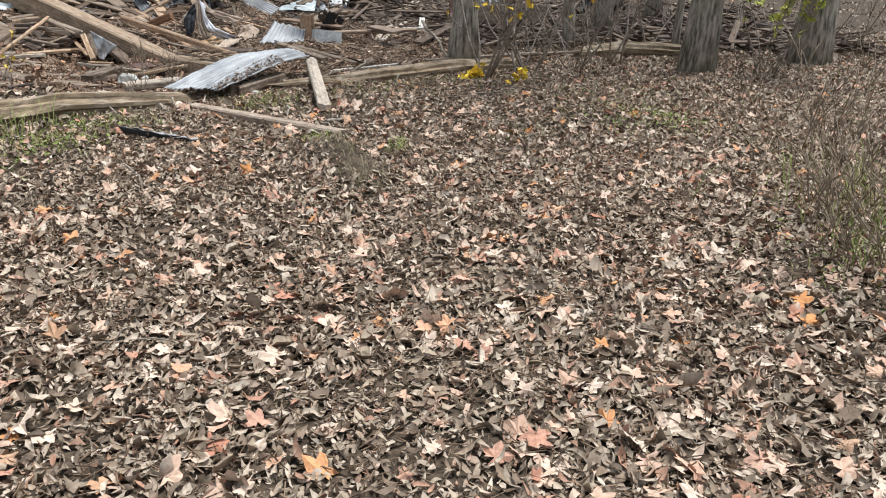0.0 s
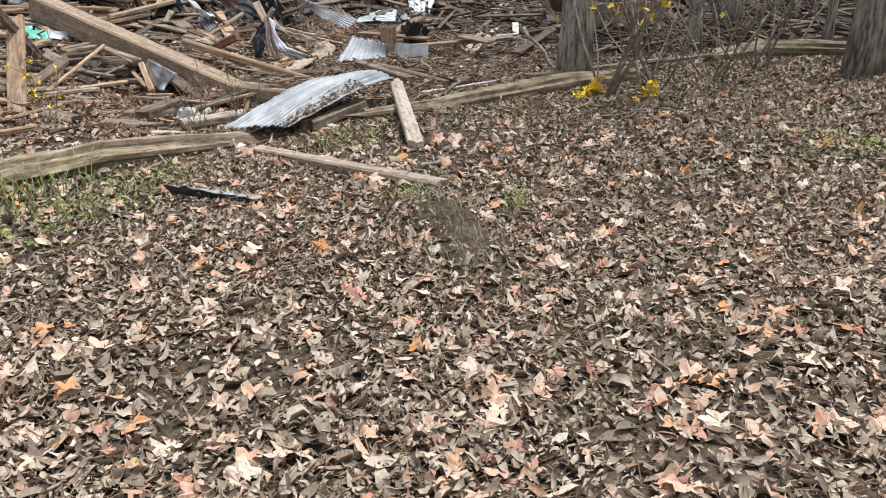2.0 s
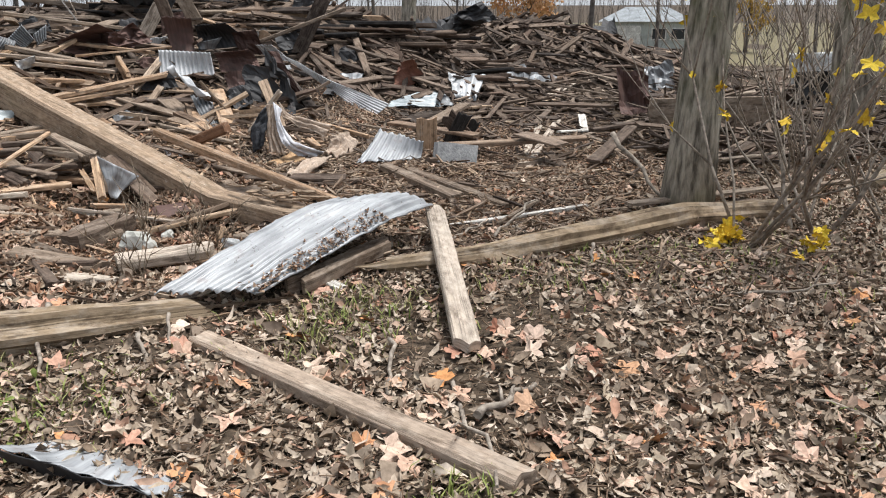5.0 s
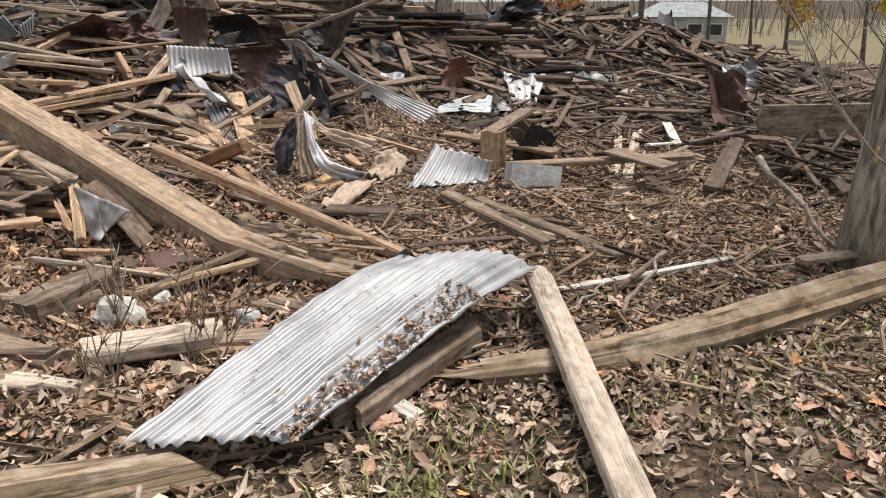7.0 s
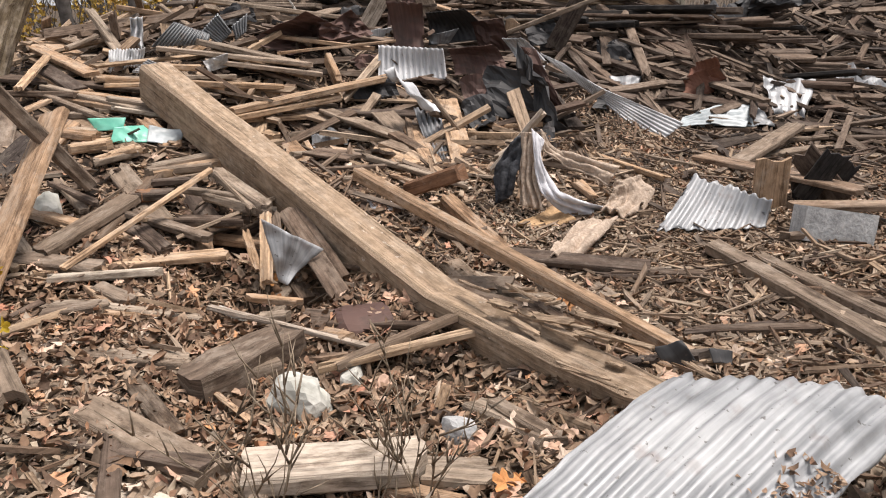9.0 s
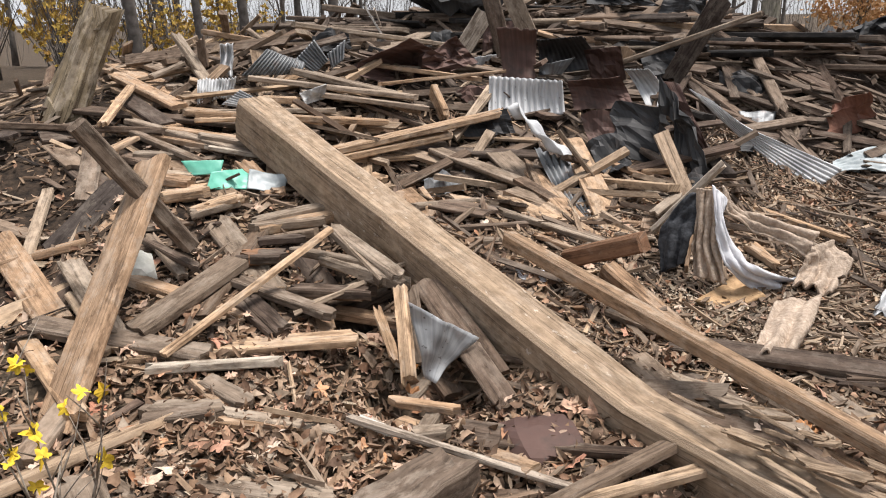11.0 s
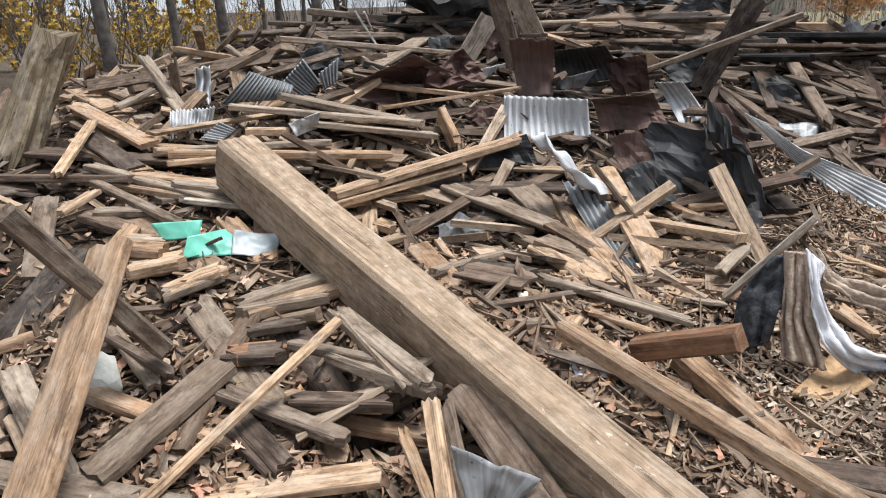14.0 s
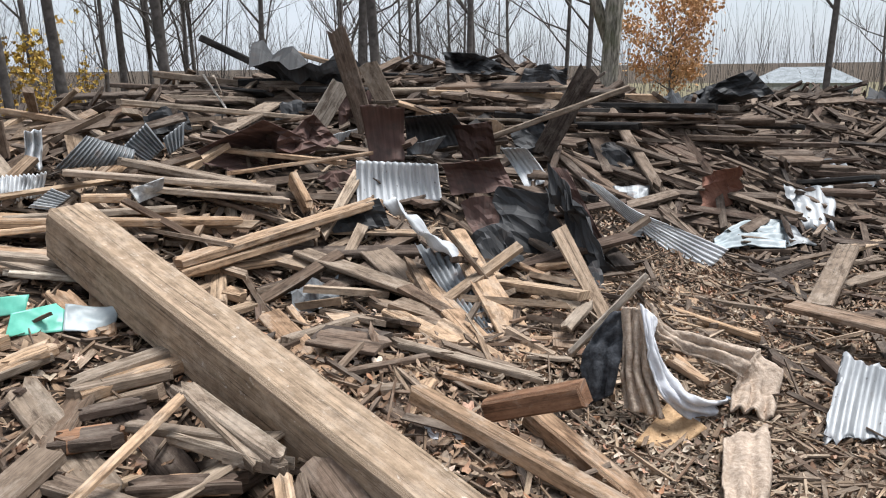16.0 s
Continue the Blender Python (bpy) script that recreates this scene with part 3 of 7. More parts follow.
PAINT_WOOD = wood("flaking_white_wood", [(0.0, (0.55, 0.54, 0.5)), (1.0, (0.62, 0.6, 0.56))], pale=0.2)
RED_WOOD = wood("red_brown_wood", [(0.0, (0.24, 0.135, 0.08)), (1.0, (0.2, 0.11, 0.065))], pale=0.15)
LOGWOOD = wood("rotten_log_wood", [(0.0, (0.28, 0.215, 0.145)), (0.5, (0.2, 0.165, 0.11)), (1.0, (0.3, 0.23, 0.155))], pale=0.35, crack=0.95)
RUSTRED = metal_sheet("red_rusted_tin", [(0.3, (0.14, 0.055, 0.035)), (0.5, (0.19, 0.08, 0.05)), (0.7, (0.24, 0.12, 0.08))], 0.3, 0.7, 0.1, (0.08, 0.05, 0.04))
RAG_BLUE = plain("pale_blue_cloth", (0.3, 0.42, 0.6), (0.5, 0.6, 0.72), 20.0, 0.95, 0.3)


def cinder_block(at, turn):
    """A hollow concrete block with two cells open at the top."""
    bm = bmesh.new()
    bmesh.ops.create_cube(bm, size=1.0)
    bmesh.ops.scale(bm, vec=(0.39, 0.19, 0.19), verts=bm.verts)
    top = max(bm.faces, key=lambda f: f.calc_center_median().z)
    bmesh.ops.bisect_plane(bm, geom=bm.verts[:] + bm.edges[:] + bm.faces[:], plane_co=(0, 0, 0), plane_no=(1, 0, 0))
    tops = [f for f in bm.faces if f.normal.z > 0.9]
    bmesh.ops.inset_individual(bm, faces=tops, thickness=0.03)
    for f in tops:
        bmesh.ops.translate(bm, vec=(0, 0, -0.16), verts=f.verts)
    me = bpy.data.meshes.new("cinder_block")
    bm.to_mesh(me)
    bm.free()
    me.materials.append(CONCRETE)
    ob = new("cinder_block", me)
    ob.matrix_world = pose(at[0], at[1], at[2] + 0.06, -12, 8, turn)
    return tagged(ob, "grey hollow concrete block lying on its side", "concrete block")


def great_beam():
    """The great hewn timber, kinked where it has rotted, lying down over the heap."""
    rng = random.Random(11)
    nodes = [Vector(p) for p in ((-6.35, 10.92, 0.80), (-4.90, 10.31, 0.35), (-3.45, 9.69, -0.10), (-2.90, 9.37, -0.09), (-2.20, 8.97, -0.06))]
    pts = []
    for i in range(len(nodes) - 1):
        k = 12 if i < 2 else 7
        pts += [nodes[i].lerp(nodes[i + 1], j / k) for j in range(k)]
    pts.append(nodes[-1])
    width, thick, n = 0.23, 0.29, 8
    c = 0.02
    half = width / 2
    sect = [(-half + c + (width - 2 * c) * k / n, 0.0) for k in range(n + 1)] + [(half, -c - (thick - 2 * c) * k / 5) for k in range(6)]
    sect += [(half - c - (width - 2 * c) * k / n, -thick) for k in range(n + 1)] + [(-half, -thick + c + (thick - 2 * c) * k / 5) for k in range(6)]
    m = len(sect)
    verts, uvs, run = [], [], 0.0
    for i, p in enumerate(pts):
        t = (pts[min(i + 1, len(pts) - 1)] - pts[max(0, i - 1)]).normalized()
        s = Vector((0, 0, 1)).cross(t).normalized()
        q = t.cross(s)
        s, q = s * math.cos(0.03) + q * math.sin(0.03), q * math.cos(0.03) - s * math.sin(0.03)
        if i:
            run += (p - pts[i - 1]).length
        rot = max(0.0, (run - 3.0) / 1.4)
        around = 0.0
        for k, (y, z) in enumerate(sect):
            e = 0.010 + 0.028 * min(1, rot)
            w = noise.noise(Vector((run * 1.6, y * 14, z * 14))) * e + noise.noise(Vector((run * 7, y * 30, z * 30))) * e * 0.5
            x = rng.uniform(-0.05, 0.09) if i == len(pts) - 1 else (rng.uniform(-0.02, 0.02) if i == 0 else 0)
            shrink = 1 - 0.1 * min(1, rot) + w * 3
            verts.append(p + t * x + s * y * shrink + q * (z * (1 - 0.12 * min(1, rot)) + w) - nodes[0])
            if k:
                around += math.dist(sect[k], sect[k - 1])
            uvs.append((run, around))
    faces = [(i * m + k, i * m + (k + 1) % m, (i + 1) * m + (k + 1) % m, (i + 1) * m + k) for i in range(len(pts) - 1) for k in range(m)]
    faces += [tuple(range(m))[::-1], tuple((len(pts) - 1) * m + k for k in range(m))]
    ob = mesh_object("great_beam", verts, faces, BEAM, uvs)
    ob.location = nodes[0]
    return tagged(ob, "massive hewn barn beam with rotted end", "beam")


great_beam()
SIDING = plain("pale_siding", (0.34, 0.37, 0.35), (0.42, 0.45, 0.43), 6.0, 0.8, 0.1)
ROOFING = plain("grey_shingles", (0.2, 0.22, 0.23), (0.32, 0.34, 0.35), 9.0, 0.9, 0.3)
LAWN = plain("straw_lawn", (0.12, 0.105, 0.06), (0.2, 0.17, 0.1), 30.0, 0.95, 0.4)
PANE = material("window_pane", 0.08, 0.0, 0.5)[0]
PANE.node_tree.nodes["Principled BSDF"].inputs["Base Color"].default_value = (0.03, 0.035, 0.04, 1)
YELLOWED = leaf_material("yellow_orange_leaves", [(0.0, (0.5, 0.32, 0.06)), (0.5, (0.56, 0.4, 0.09)), (1.0, (0.42, 0.24, 0.06))])

# boards that lie round the clearing's edge
board((-2.40, 7.11, -0.10), (-0.85, 6.19, -0.085), 0.115, 0.07, PLANKWOOD, 0, "plank", "tan sawn plank lying alone on dry leaves", jag=0.03, category="plank")
board((-1.60, 9.00, 0.05), (-1.14, 7.12, -0.10), 0.125, 0.05, PALE, -8, "plank", "pale bleached plank leaning on the broken log", jag=0.12, category="plank")
board((-1.79, 8.61, -0.05), (-2.18, 7.75, -0.07), 0.113, 0.09, GREY, name="rotten_plank", label="rotten split plank propping the corrugated sheet", jag=0.2, rot=0.006, category="plank")
board((-1.81, 9.01, -0.15), (-0.52, 9.82, -0.12), 0.041, 0.03, PAINT_WOOD, label="narrow board with flaking white paint on litter")
board((-2.05, 7.98, -0.14), (-1.92, 7.88, -0.15), 0.070, 0.02, PAINT_WOOD)

# grey poles and boards on the flat side of the heap
board((-2.36, 10.79, -0.05), (-1.54, 9.82, -0.09), 0.113, 0.07, GREY)
board((-2.12, 10.72, -0.07), (-1.13, 9.72, -0.12), 0.085, 0.05, GREY)
board((-1.65, 10.07, -0.09), (-1.53, 9.54, -0.14), 0.049, 0.03, GREY)
board((-1.00, 14.08, -0.11), (-1.15, 11.38, -0.14), 0.079, 0.025, PALE)
board((-0.80, 14.13, -0.11), (-1.09, 11.20, -0.14), 0.091, 0.025, PALE)
board((-0.50, 14.18, -0.04), (-0.48, 13.22, -0.11), 0.093, 0.02, PAINT_WOOD)
board((-0.79, 13.04, -0.09), (-0.46, 13.35, -0.11), 0.058, 0.02, PAINT_WOOD)
board((-0.83, 15.26, -0.04), (-1.17, 13.24, -0.11), 0.079, 0.03, GREY)
board((-0.90, 12.03, -0.13), (-0.72, 11.29, -0.15), 0.100, 0.03, MIXED)
board((-0.81, 12.34, -0.11), (0.25, 14.39, -0.11), 0.069, 0.03, GREY)
board((-0.46, 13.03, -0.12), (-0.03, 12.18, -0.14), 0.070, 0.03, GREY)
board((-1.55, 10.86, -0.14), (-0.31, 11.02, -0.12), 0.047, 0.03, GREY)
board((-2.80, 10.30, -0.12), (-2.10, 10.53, -0.12), 0.060, 0.03, DARK)
board((-1.48, 11.10, -0.13), (-0.80, 11.23, -0.14), 0.043, 0.02, MIXED)
board((-1.41, 10.12, -0.12), (-0.29, 11.22, -0.12), 0.045, 0.03, GREY)
board((-1.01, 10.28, -0.11), (-0.73, 9.94, -0.13), 0.045, 0.03, GREY)
board((-1.20, 9.26, -0.14), (-0.92, 9.73, -0.07), 0.029, 0.025, GREY)
board((-1.72, 14.27, -0.04), (-0.25, 15.18, -0.10), 0.107, 0.03, DARK)
board((-2.01, 14.29, 0.01), (-0.86, 15.64, -0.03), 0.124, 0.03, MIXED)
board((-1.65, 14.89, -0.01), (-0.48, 17.00, -0.08), 0.176, 0.02, GREY)
board((-2.42, 12.88, -0.05), (-2.01, 14.13, 0.09), 0.160, 0.05, GREY)
board((-2.01, 11.03, -0.05), (-1.59, 11.33, -0.05), 0.059, 0.04, GREY)
board((-0.41, 13.15, -0.07), (0.43, 14.15, -0.09), 0.070, 0.04, DARK)
board((-1.99, 11.23, -0.14), (-1.55, 11.19, -0.14), 0.075, 0.03, DARK)
board((-2.32, 9.73, -0.12), (-1.80, 9.98, -0.12), 0.057, 0.04, DARK)
board((-1.32, 10.31, -0.13), (-0.88, 10.64, -0.13), 0.037, 0.02, MIXED)
board((-2.65, 9.88, -0.12), (-2.03, 9.72, -0.14), 0.040, 0.03, GREY)
board((-1.55, 9.25, -0.15), (-1.20, 9.40, -0.14), 0.038, 0.03, TAN)
board((-1.45, 9.64, -0.14), (-1.16, 9.57, -0.14), 0.036, 0.02, TAN)
board((0.79, 22.99, 0.16), (-1.06, 19.16, 0.22), 0.140, 0.03, GREY)
board((-0.94, 16.44, -0.06), (-0.53, 18.18, -0.02), 0.153, 0.02, PALE)

# long timbers beside the great beam
board((-4.27, 10.29, 0.31), (-2.27, 9.48, -0.11), 0.075, 0.07, TAN, name="sawn_timber", label="long square-sawn timber lying beside the great beam", jag=0.02, category="timber")
board((-3.89, 10.69, 0.09), (-3.35, 10.35, -0.11), 0.100, 0.09, TAN, name="sawn_timber", label="short square-sawn timber half buried in litter", jag=0.02, category="timber")
board((-4.04, 10.46, 0.20), (-3.65, 10.36, 0.36), 0.090, 0.09, RED_WOOD, label="red-brown sawn timber end sticking out of the heap", jag=0.02)
board((-4.22, 9.72, -0.01), (-3.88, 9.52, -0.20), 0.101, 0.04, DARK, 20)
board((-4.57, 10.01, 0.12), (-4.04, 9.69, -0.16), 0.143, 0.03, DARK, 25)
board((-4.47, 10.49, 0.16), (-4.06, 10.34, -0.02), 0.165, 0.03, DARK)
board((-3.90, 10.13, -0.09), (-3.25, 10.03, -0.15), 0.120, 0.05, DARK)
board((-3.50, 10.00, -0.11), (-2.87, 9.79, -0.13), 0.088, 0.05, GREY, rot=0.008, jag=0.2)
board((-3.49, 10.47, -0.11), (-2.89, 9.88, -0.14), 0.082, 0.05, GREY, rot=0.008, jag=0.15)
board((-2.92, 9.73, -0.13), (-2.25, 9.32, -0.12), 0.051, 0.05, TAN, rot=0.005, jag=0.15)
board((-2.90, 10.30, -0.14), (-2.25, 10.61, -0.13), 0.049, 0.03, GREY)
board((-2.68, 9.89, -0.15), (-2.10, 10.13, -0.14), 0.047, 0.03, DARK)
board((-2.42, 9.72, -0.14), (-2.10, 9.87, -0.14), 0.057, 0.04, DARK)

# boards before the great beam
board((-5.80, 9.58, 0.68), (-5.32, 8.54, -0.15), 0.200, 0.05, TAN, 25, name="plank", label="wide tan plank leaning on the heap", jag=0.06, category="plank")
board((-5.78, 9.23, 0.90), (-5.63, 9.65, 0.25), 0.100, 0.08, GREY, label="grey sawn timber lying across a leaning plank", jag=0.03)
board((-6.84, 9.38, 0.22), (-5.92, 9.05, -0.02), 0.153, 0.04, TAN, 20)
board((-5.51, 9.10, 0.02), (-5.44, 9.72, 0.19), 0.150, 0.05, GREY, label="wide grey board split along its length", jag=0.03)
board((-5.08, 9.99, 0.31), (-5.27, 9.05, -0.02), 0.045, 0.022, TAN, 0, "lath", "narrow light tan lath lying on the heap", jag=0.01, category="lath")
board((-5.22, 10.17, 0.27), (-4.64, 9.95, 0.13), 0.092, 0.05, GREY)
board((-5.22, 9.98, 0.18), (-4.62, 9.95, 0.11), 0.077, 0.05, GREY, rot=0.006, jag=0.15)
board((-5.16, 9.75, 0.07), (-4.78, 9.91, 0.06), 0.088, 0.05, DARK)
board((-5.48, 9.04, -0.05), (-4.66, 9.61, -0.03), 0.130, 0.035, TAN)
board((-5.30, 9.00, -0.07), (-4.85, 9.31, -0.06), 0.044, 0.03, PALE)
board((-4.63, 9.87, 0.13), (-4.35, 9.47, -0.14), 0.063, 0.04, TAN, 30)
board((-4.58, 9.88, 0.12), (-4.35, 9.59, -0.11), 0.068, 0.03, GREY, 40)
board((-4.69, 9.77, 0.05), (-4.44, 9.55, -0.10), 0.044, 0.02, TAN)
board((-5.41, 9.63, 0.12), (-4.85, 9.68, 0.01), 0.086, 0.04, GREY)
board((-5.29, 9.55, 0.07), (-4.94, 9.45, -0.03), 0.123, 0.03, DARK)
board((-6.00, 9.95, 0.30), (-5.88, 10.25, 0.35), 0.130, 0.04, TAN)
board((-6.37, 10.08, 0.45), (-6.17, 10.20, 0.41), 0.135, 0.05, TAN)
board((-5.68, 10.06, 0.26), (-5.44, 10.53, 0.29), 0.089, 0.05, GREY)
board((-5.56, 10.21, 0.21), (-5.40, 10.46, 0.24), 0.063, 0.03, DARK)
board((-5.14, 8.81, -0.11), (-4.87, 8.98, -0.11), 0.100, 0.05, GREY)
board((-4.85, 8.97, -0.13), (-4.60, 9.05, -0.16), 0.066, 0.04, GREY)
board((-4.75, 9.08, -0.13), (-4.46, 9.14, -0.19), 0.084, 0.04, GREY)
board((-5.07, 9.06, -0.07), (-4.84, 9.00, -0.13), 0.104, 0.03, TAN)
board((-4.39, 9.15, -0.12), (-4.20, 9.15, -0.15), 0.036, 0.025, PAINT_WOOD)
board((-4.36, 9.33, -0.13), (-4.06, 9.42, -0.15), 0.052, 0.03, TAN)
board((-4.18, 9.27, -0.21), (-4.17, 9.41, -0.15), 0.062, 0.04, GREY)
board((-4.99, 9.24, -0.09), (-4.82, 9.14, -0.13), 0.091, 0.02, GREY)
board((-6.04, 9.70, 0.24), (-5.62, 9.54, 0.11), 0.060, 0.03, GREY)
board((-6.05, 9.66, 0.23), (-5.58, 9.60, 0.15), 0.051, 0.03, DARK)
board((-6.85, 10.13, 0.54), (-6.90, 10.42, 0.59), 0.064, 0.03, TAN)
board((-7.31, 10.70, 0.65), (-6.30, 10.83, 0.46), 0.084, 0.04, GREY)
board((-6.83, 10.30, 0.51), (-6.57, 10.50, 0.49), 0.101, 0.04, GREY)
board((-7.02, 10.76, 0.60), (-6.48, 11.08, 0.49), 0.119, 0.05, TAN)
board((-7.18, 11.08, 0.67), (-6.91, 11.35, 0.65), 0.093, 0.05, TAN)
board((-8.12, 11.30, 0.90), (-7.24, 11.14, 0.69), 0.149, 0.04, TAN)
board((-7.16, 10.38, 0.66), (-7.68, 11.09, 0.84), 0.067, 0.03, TAN)
board((-7.66, 11.00, 0.76), (-7.05, 10.83, 0.60), 0.152, 0.04, DARK)
board((-7.85, 11.81, 1.03), (-7.32, 11.54, 0.80), 0.087, 0.04, GREY)
board((-7.79, 11.34, 0.87), (-7.70, 11.66, 0.98), 0.101, 0.03, GREY)
board((-6.87, 10.72, 0.56), (-6.29, 10.85, 0.46), 0.038, 0.03, GREY)

# boards low in front of the heap
board((-4.99, 8.41, -0.11), (-3.98, 8.36, -0.24), 0.160, 0.06, GREY, label="thick weathered plank lying low on leaves")
board((-4.85, 8.58, -0.14), (-4.27, 8.54, -0.22), 0.156, 0.04, DARK)
board((-5.07, 8.73, -0.10), (-4.86, 8.95, -0.10), 0.086, 0.05, GREY)
board((-4.84, 8.92, -0.10), (-4.40, 9.09, -0.16), 0.060, 0.03, GREY)
board((-4.39, 9.10, -0.10), (-3.47, 9.21, -0.21), 0.033, 0.02, PALE, label="thin pale batten lying across the rubble")
board((-3.86, 9.07, -0.25), (-3.60, 9.20, -0.23), 0.046, 0.03, MIXED)
board((-4.66, 8.62, -0.16), (-4.29, 8.80, -0.19), 0.082, 0.07, MIXED)
board((-4.17, 9.16, -0.14), (-4.04, 9.27, -0.14), 0.064, 0.05, GREY)
board((-3.94, 8.98, -0.24), (-4.09, 9.04, -0.20), 0.093, 0.04, MIXED)
board((-4.08, 8.58, -0.16), (-3.93, 9.14, -0.13), 0.200, 0.16, GREY, name="timber_end", label="squared timber with a rough sawn end", jag=0.1, rot=0.008, category="timber")
board((-3.00, 8.93, -0.19), (-2.66, 8.83, -0.18), 0.091, 0.06, GREY)
board((-3.03, 8.50, -0.20), (-2.76, 8.55, -0.17), 0.077, 0.05, GREY)
board((-3.10, 8.38, -0.21), (-2.82, 8.38, -0.19), 0.045, 0.04, TAN)
board((-2.93, 8.95, -0.17), (-2.62, 8.78, -0.16), 0.070, 0.06, GREY)
board((-3.50, 8.21, -0.16), (-2.95, 8.48, -0.13), 0.200, 0.07, PALE, name="slab", label="pale slab of wood with peeling whitewash", jag=0.04, category="slab")
board((-4.00, 8.23, -0.19), (-3.58, 8.20, -0.21), 0.105, 0.06, GREY)
board((-3.81, 8.03, -0.20), (-3.32, 8.00, -0.21), 0.070, 0.03, PALE)
board((-3.24, 7.76, -0.17), (-2.89, 7.70, -0.16), 0.056, 0.05, MIXED, rot=0.008, jag=0.15)
board((-4.43, 8.68, -0.16), (-4.22, 8.80, -0.19), 0.087, 0.05, GREY)
board((-3.00, 8.14, -0.22), (-3.01, 8.21, -0.17), 0.077, 0.02, GREY)
board((-4.19, 8.74, -0.22), (-3.70, 8.54, -0.24), 0.024, 0.01, TAN)
board((-3.10, 8.85, -0.23), (-3.08, 8.91, -0.13), 0.039, 0.02, TAN)
board((-3.98, 9.29, -0.19), (-3.37, 9.47, -0.17), 0.052, 0.03, MIXED)

# boards piled at the side of the great beam
board((-8.77, 11.86, 0.93), (-7.46, 11.35, 0.75), 0.199, 0.040, TAN)
board((-7.72, 10.99, 0.73), (-7.03, 10.85, 0.58), 0.159, 0.040, TAN)
board((-7.28, 11.20, 0.67), (-6.03, 12.05, 0.48), 0.106, 0.070, TAN)
board((-7.14, 10.89, 0.58), (-6.56, 11.13, 0.47), 0.099, 0.040, GREY)
board((-7.20, 10.55, 0.60), (-6.28, 10.89, 0.44), 0.039, 0.040, TAN)
board((-7.13, 10.57, 0.60), (-6.26, 10.39, 0.47), 0.060, 0.040, GREY)
board((-6.91, 10.30, 0.50), (-6.51, 10.28, 0.45), 0.110, 0.040, DARK)
board((-6.28, 10.00, 0.37), (-6.10, 10.22, 0.38), 0.157, 0.060, TAN)
board((-6.00, 9.93, 0.30), (-5.88, 10.22, 0.33), 0.125, 0.040, GREY)
board((-5.62, 10.02, 0.24), (-5.36, 10.47, 0.26), 0.095, 0.060, TAN)
board((-5.52, 9.94, 0.21), (-5.36, 10.13, 0.20), 0.068, 0.040, DARK)
board((-5.50, 9.78, 0.18), (-5.33, 9.97, 0.16), 0.121, 0.060, RED_WOOD)
board((-5.74, 12.05, 0.33), (-4.82, 11.98, 0.14), 0.149, 0.040, GREY)
board((-5.01, 10.93, 0.23), (-4.63, 10.93, 0.22), 0.222, 0.030, DARK)
board((-3.33, 11.54, 0.03), (-3.13, 11.39, -0.03), 0.055, 0.040, TAN)
board((-3.40, 12.25, 0.09), (-2.82, 12.16, -0.04), 0.049, 0.040, TAN)
board((-3.22, 12.13, 0.02), (-2.85, 11.79, -0.07), 0.039, 0.040, GREY)
board((-6.71, 11.84, 0.76), (-5.85, 12.37, 0.61), 0.082, 0.040, PLANKWOOD)
board((-7.07, 11.67, 0.87), (-5.94, 12.37, 0.69), 0.091, 0.040, PLANKWOOD)
board((-6.62, 12.60, 0.93), (-5.73, 13.09, 0.78), 0.040, 0.040, TAN)
board((-8.04, 11.25, 0.80), (-7.46, 11.14, 0.68), 0.144, 0.040, MIXED)
board((-10.75, 13.60, 0.81), (-7.53, 11.39, 0.80), 0.141, 0.040, GREY)
board((-6.37, 11.64, 0.46), (-5.62, 12.23, 0.36), 0.086, 0.040, GREY)
board((-5.07, 11.85, 0.12), (-4.38, 11.38, 0.14), 0.096, 0.040, MIXED)
board((-4.54, 11.31, 0.15), (-4.15, 10.91, 0.11), 0.097, 0.040, MIXED)
board((-7.82, 11.70, 1.20), (-7.48, 11.67, 0.83), 0.089, 0.040, GREY)
board((-7.59, 11.74, 1.17), (-7.61, 11.78, 0.89), 0.070, 0.040, DARK)
board((-5.10, 8.81, -0.10), (-4.84, 8.97, -0.11), 0.121, 0.060, GREY)
board((-4.82, 8.93, -0.11), (-4.55, 9.07, -0.15), 0.075, 0.040, TAN)
board((-5.06, 9.06, -0.07), (-4.78, 9.03, -0.11), 0.088, 0.040, GREY)
board((-4.43, 9.26, -0.19), (-4.24, 9.22, -0.21), 0.052, 0.040, PALE)
board((-5.42, 9.64, 0.11), (-4.95, 9.78, -0.05), 0.074, 0.040, GREY)
board((-5.27, 9.57, 0.07), (-4.94, 9.45, -0.01), 0.090, 0.040, DARK)
board((-5.27, 8.96, -0.03), (-4.83, 9.29, -0.04), 0.041, 0.040, PALE)
board((-4.29, 8.30, -0.16), (-3.55, 8.19, -0.20), 0.156, 0.090, GREY)
board((-3.88, 7.95, -0.19), (-3.48, 7.98, -0.20), 0.097, 0.040, PALE)
board((-2.95, 8.45, -0.18), (-2.71, 8.49, -0.16), 0.092, 0.040, GREY)
board((-3.08, 8.37, -0.21), (-2.75, 8.35, -0.17), 0.056, 0.040, TAN)
board((-4.09, 8.66, -0.19), (-3.91, 9.01, -0.20), 0.202, 0.080, GREY)
board((-3.08, 9.15, -0.29), (-2.59, 8.73, -0.15), 0.127, 0.060, GREY)
board((-4.62, 8.59, -0.14), (-4.16, 8.78, -0.20), 0.080, 0.040, GREY)
board((-4.83, 8.88, -0.11), (-4.35, 9.12, -0.17), 0.055, 0.040, TAN)
board((-2.37, 9.67, -0.12), (-1.89, 10.00, -0.12), 0.044, 0.040, DARK)
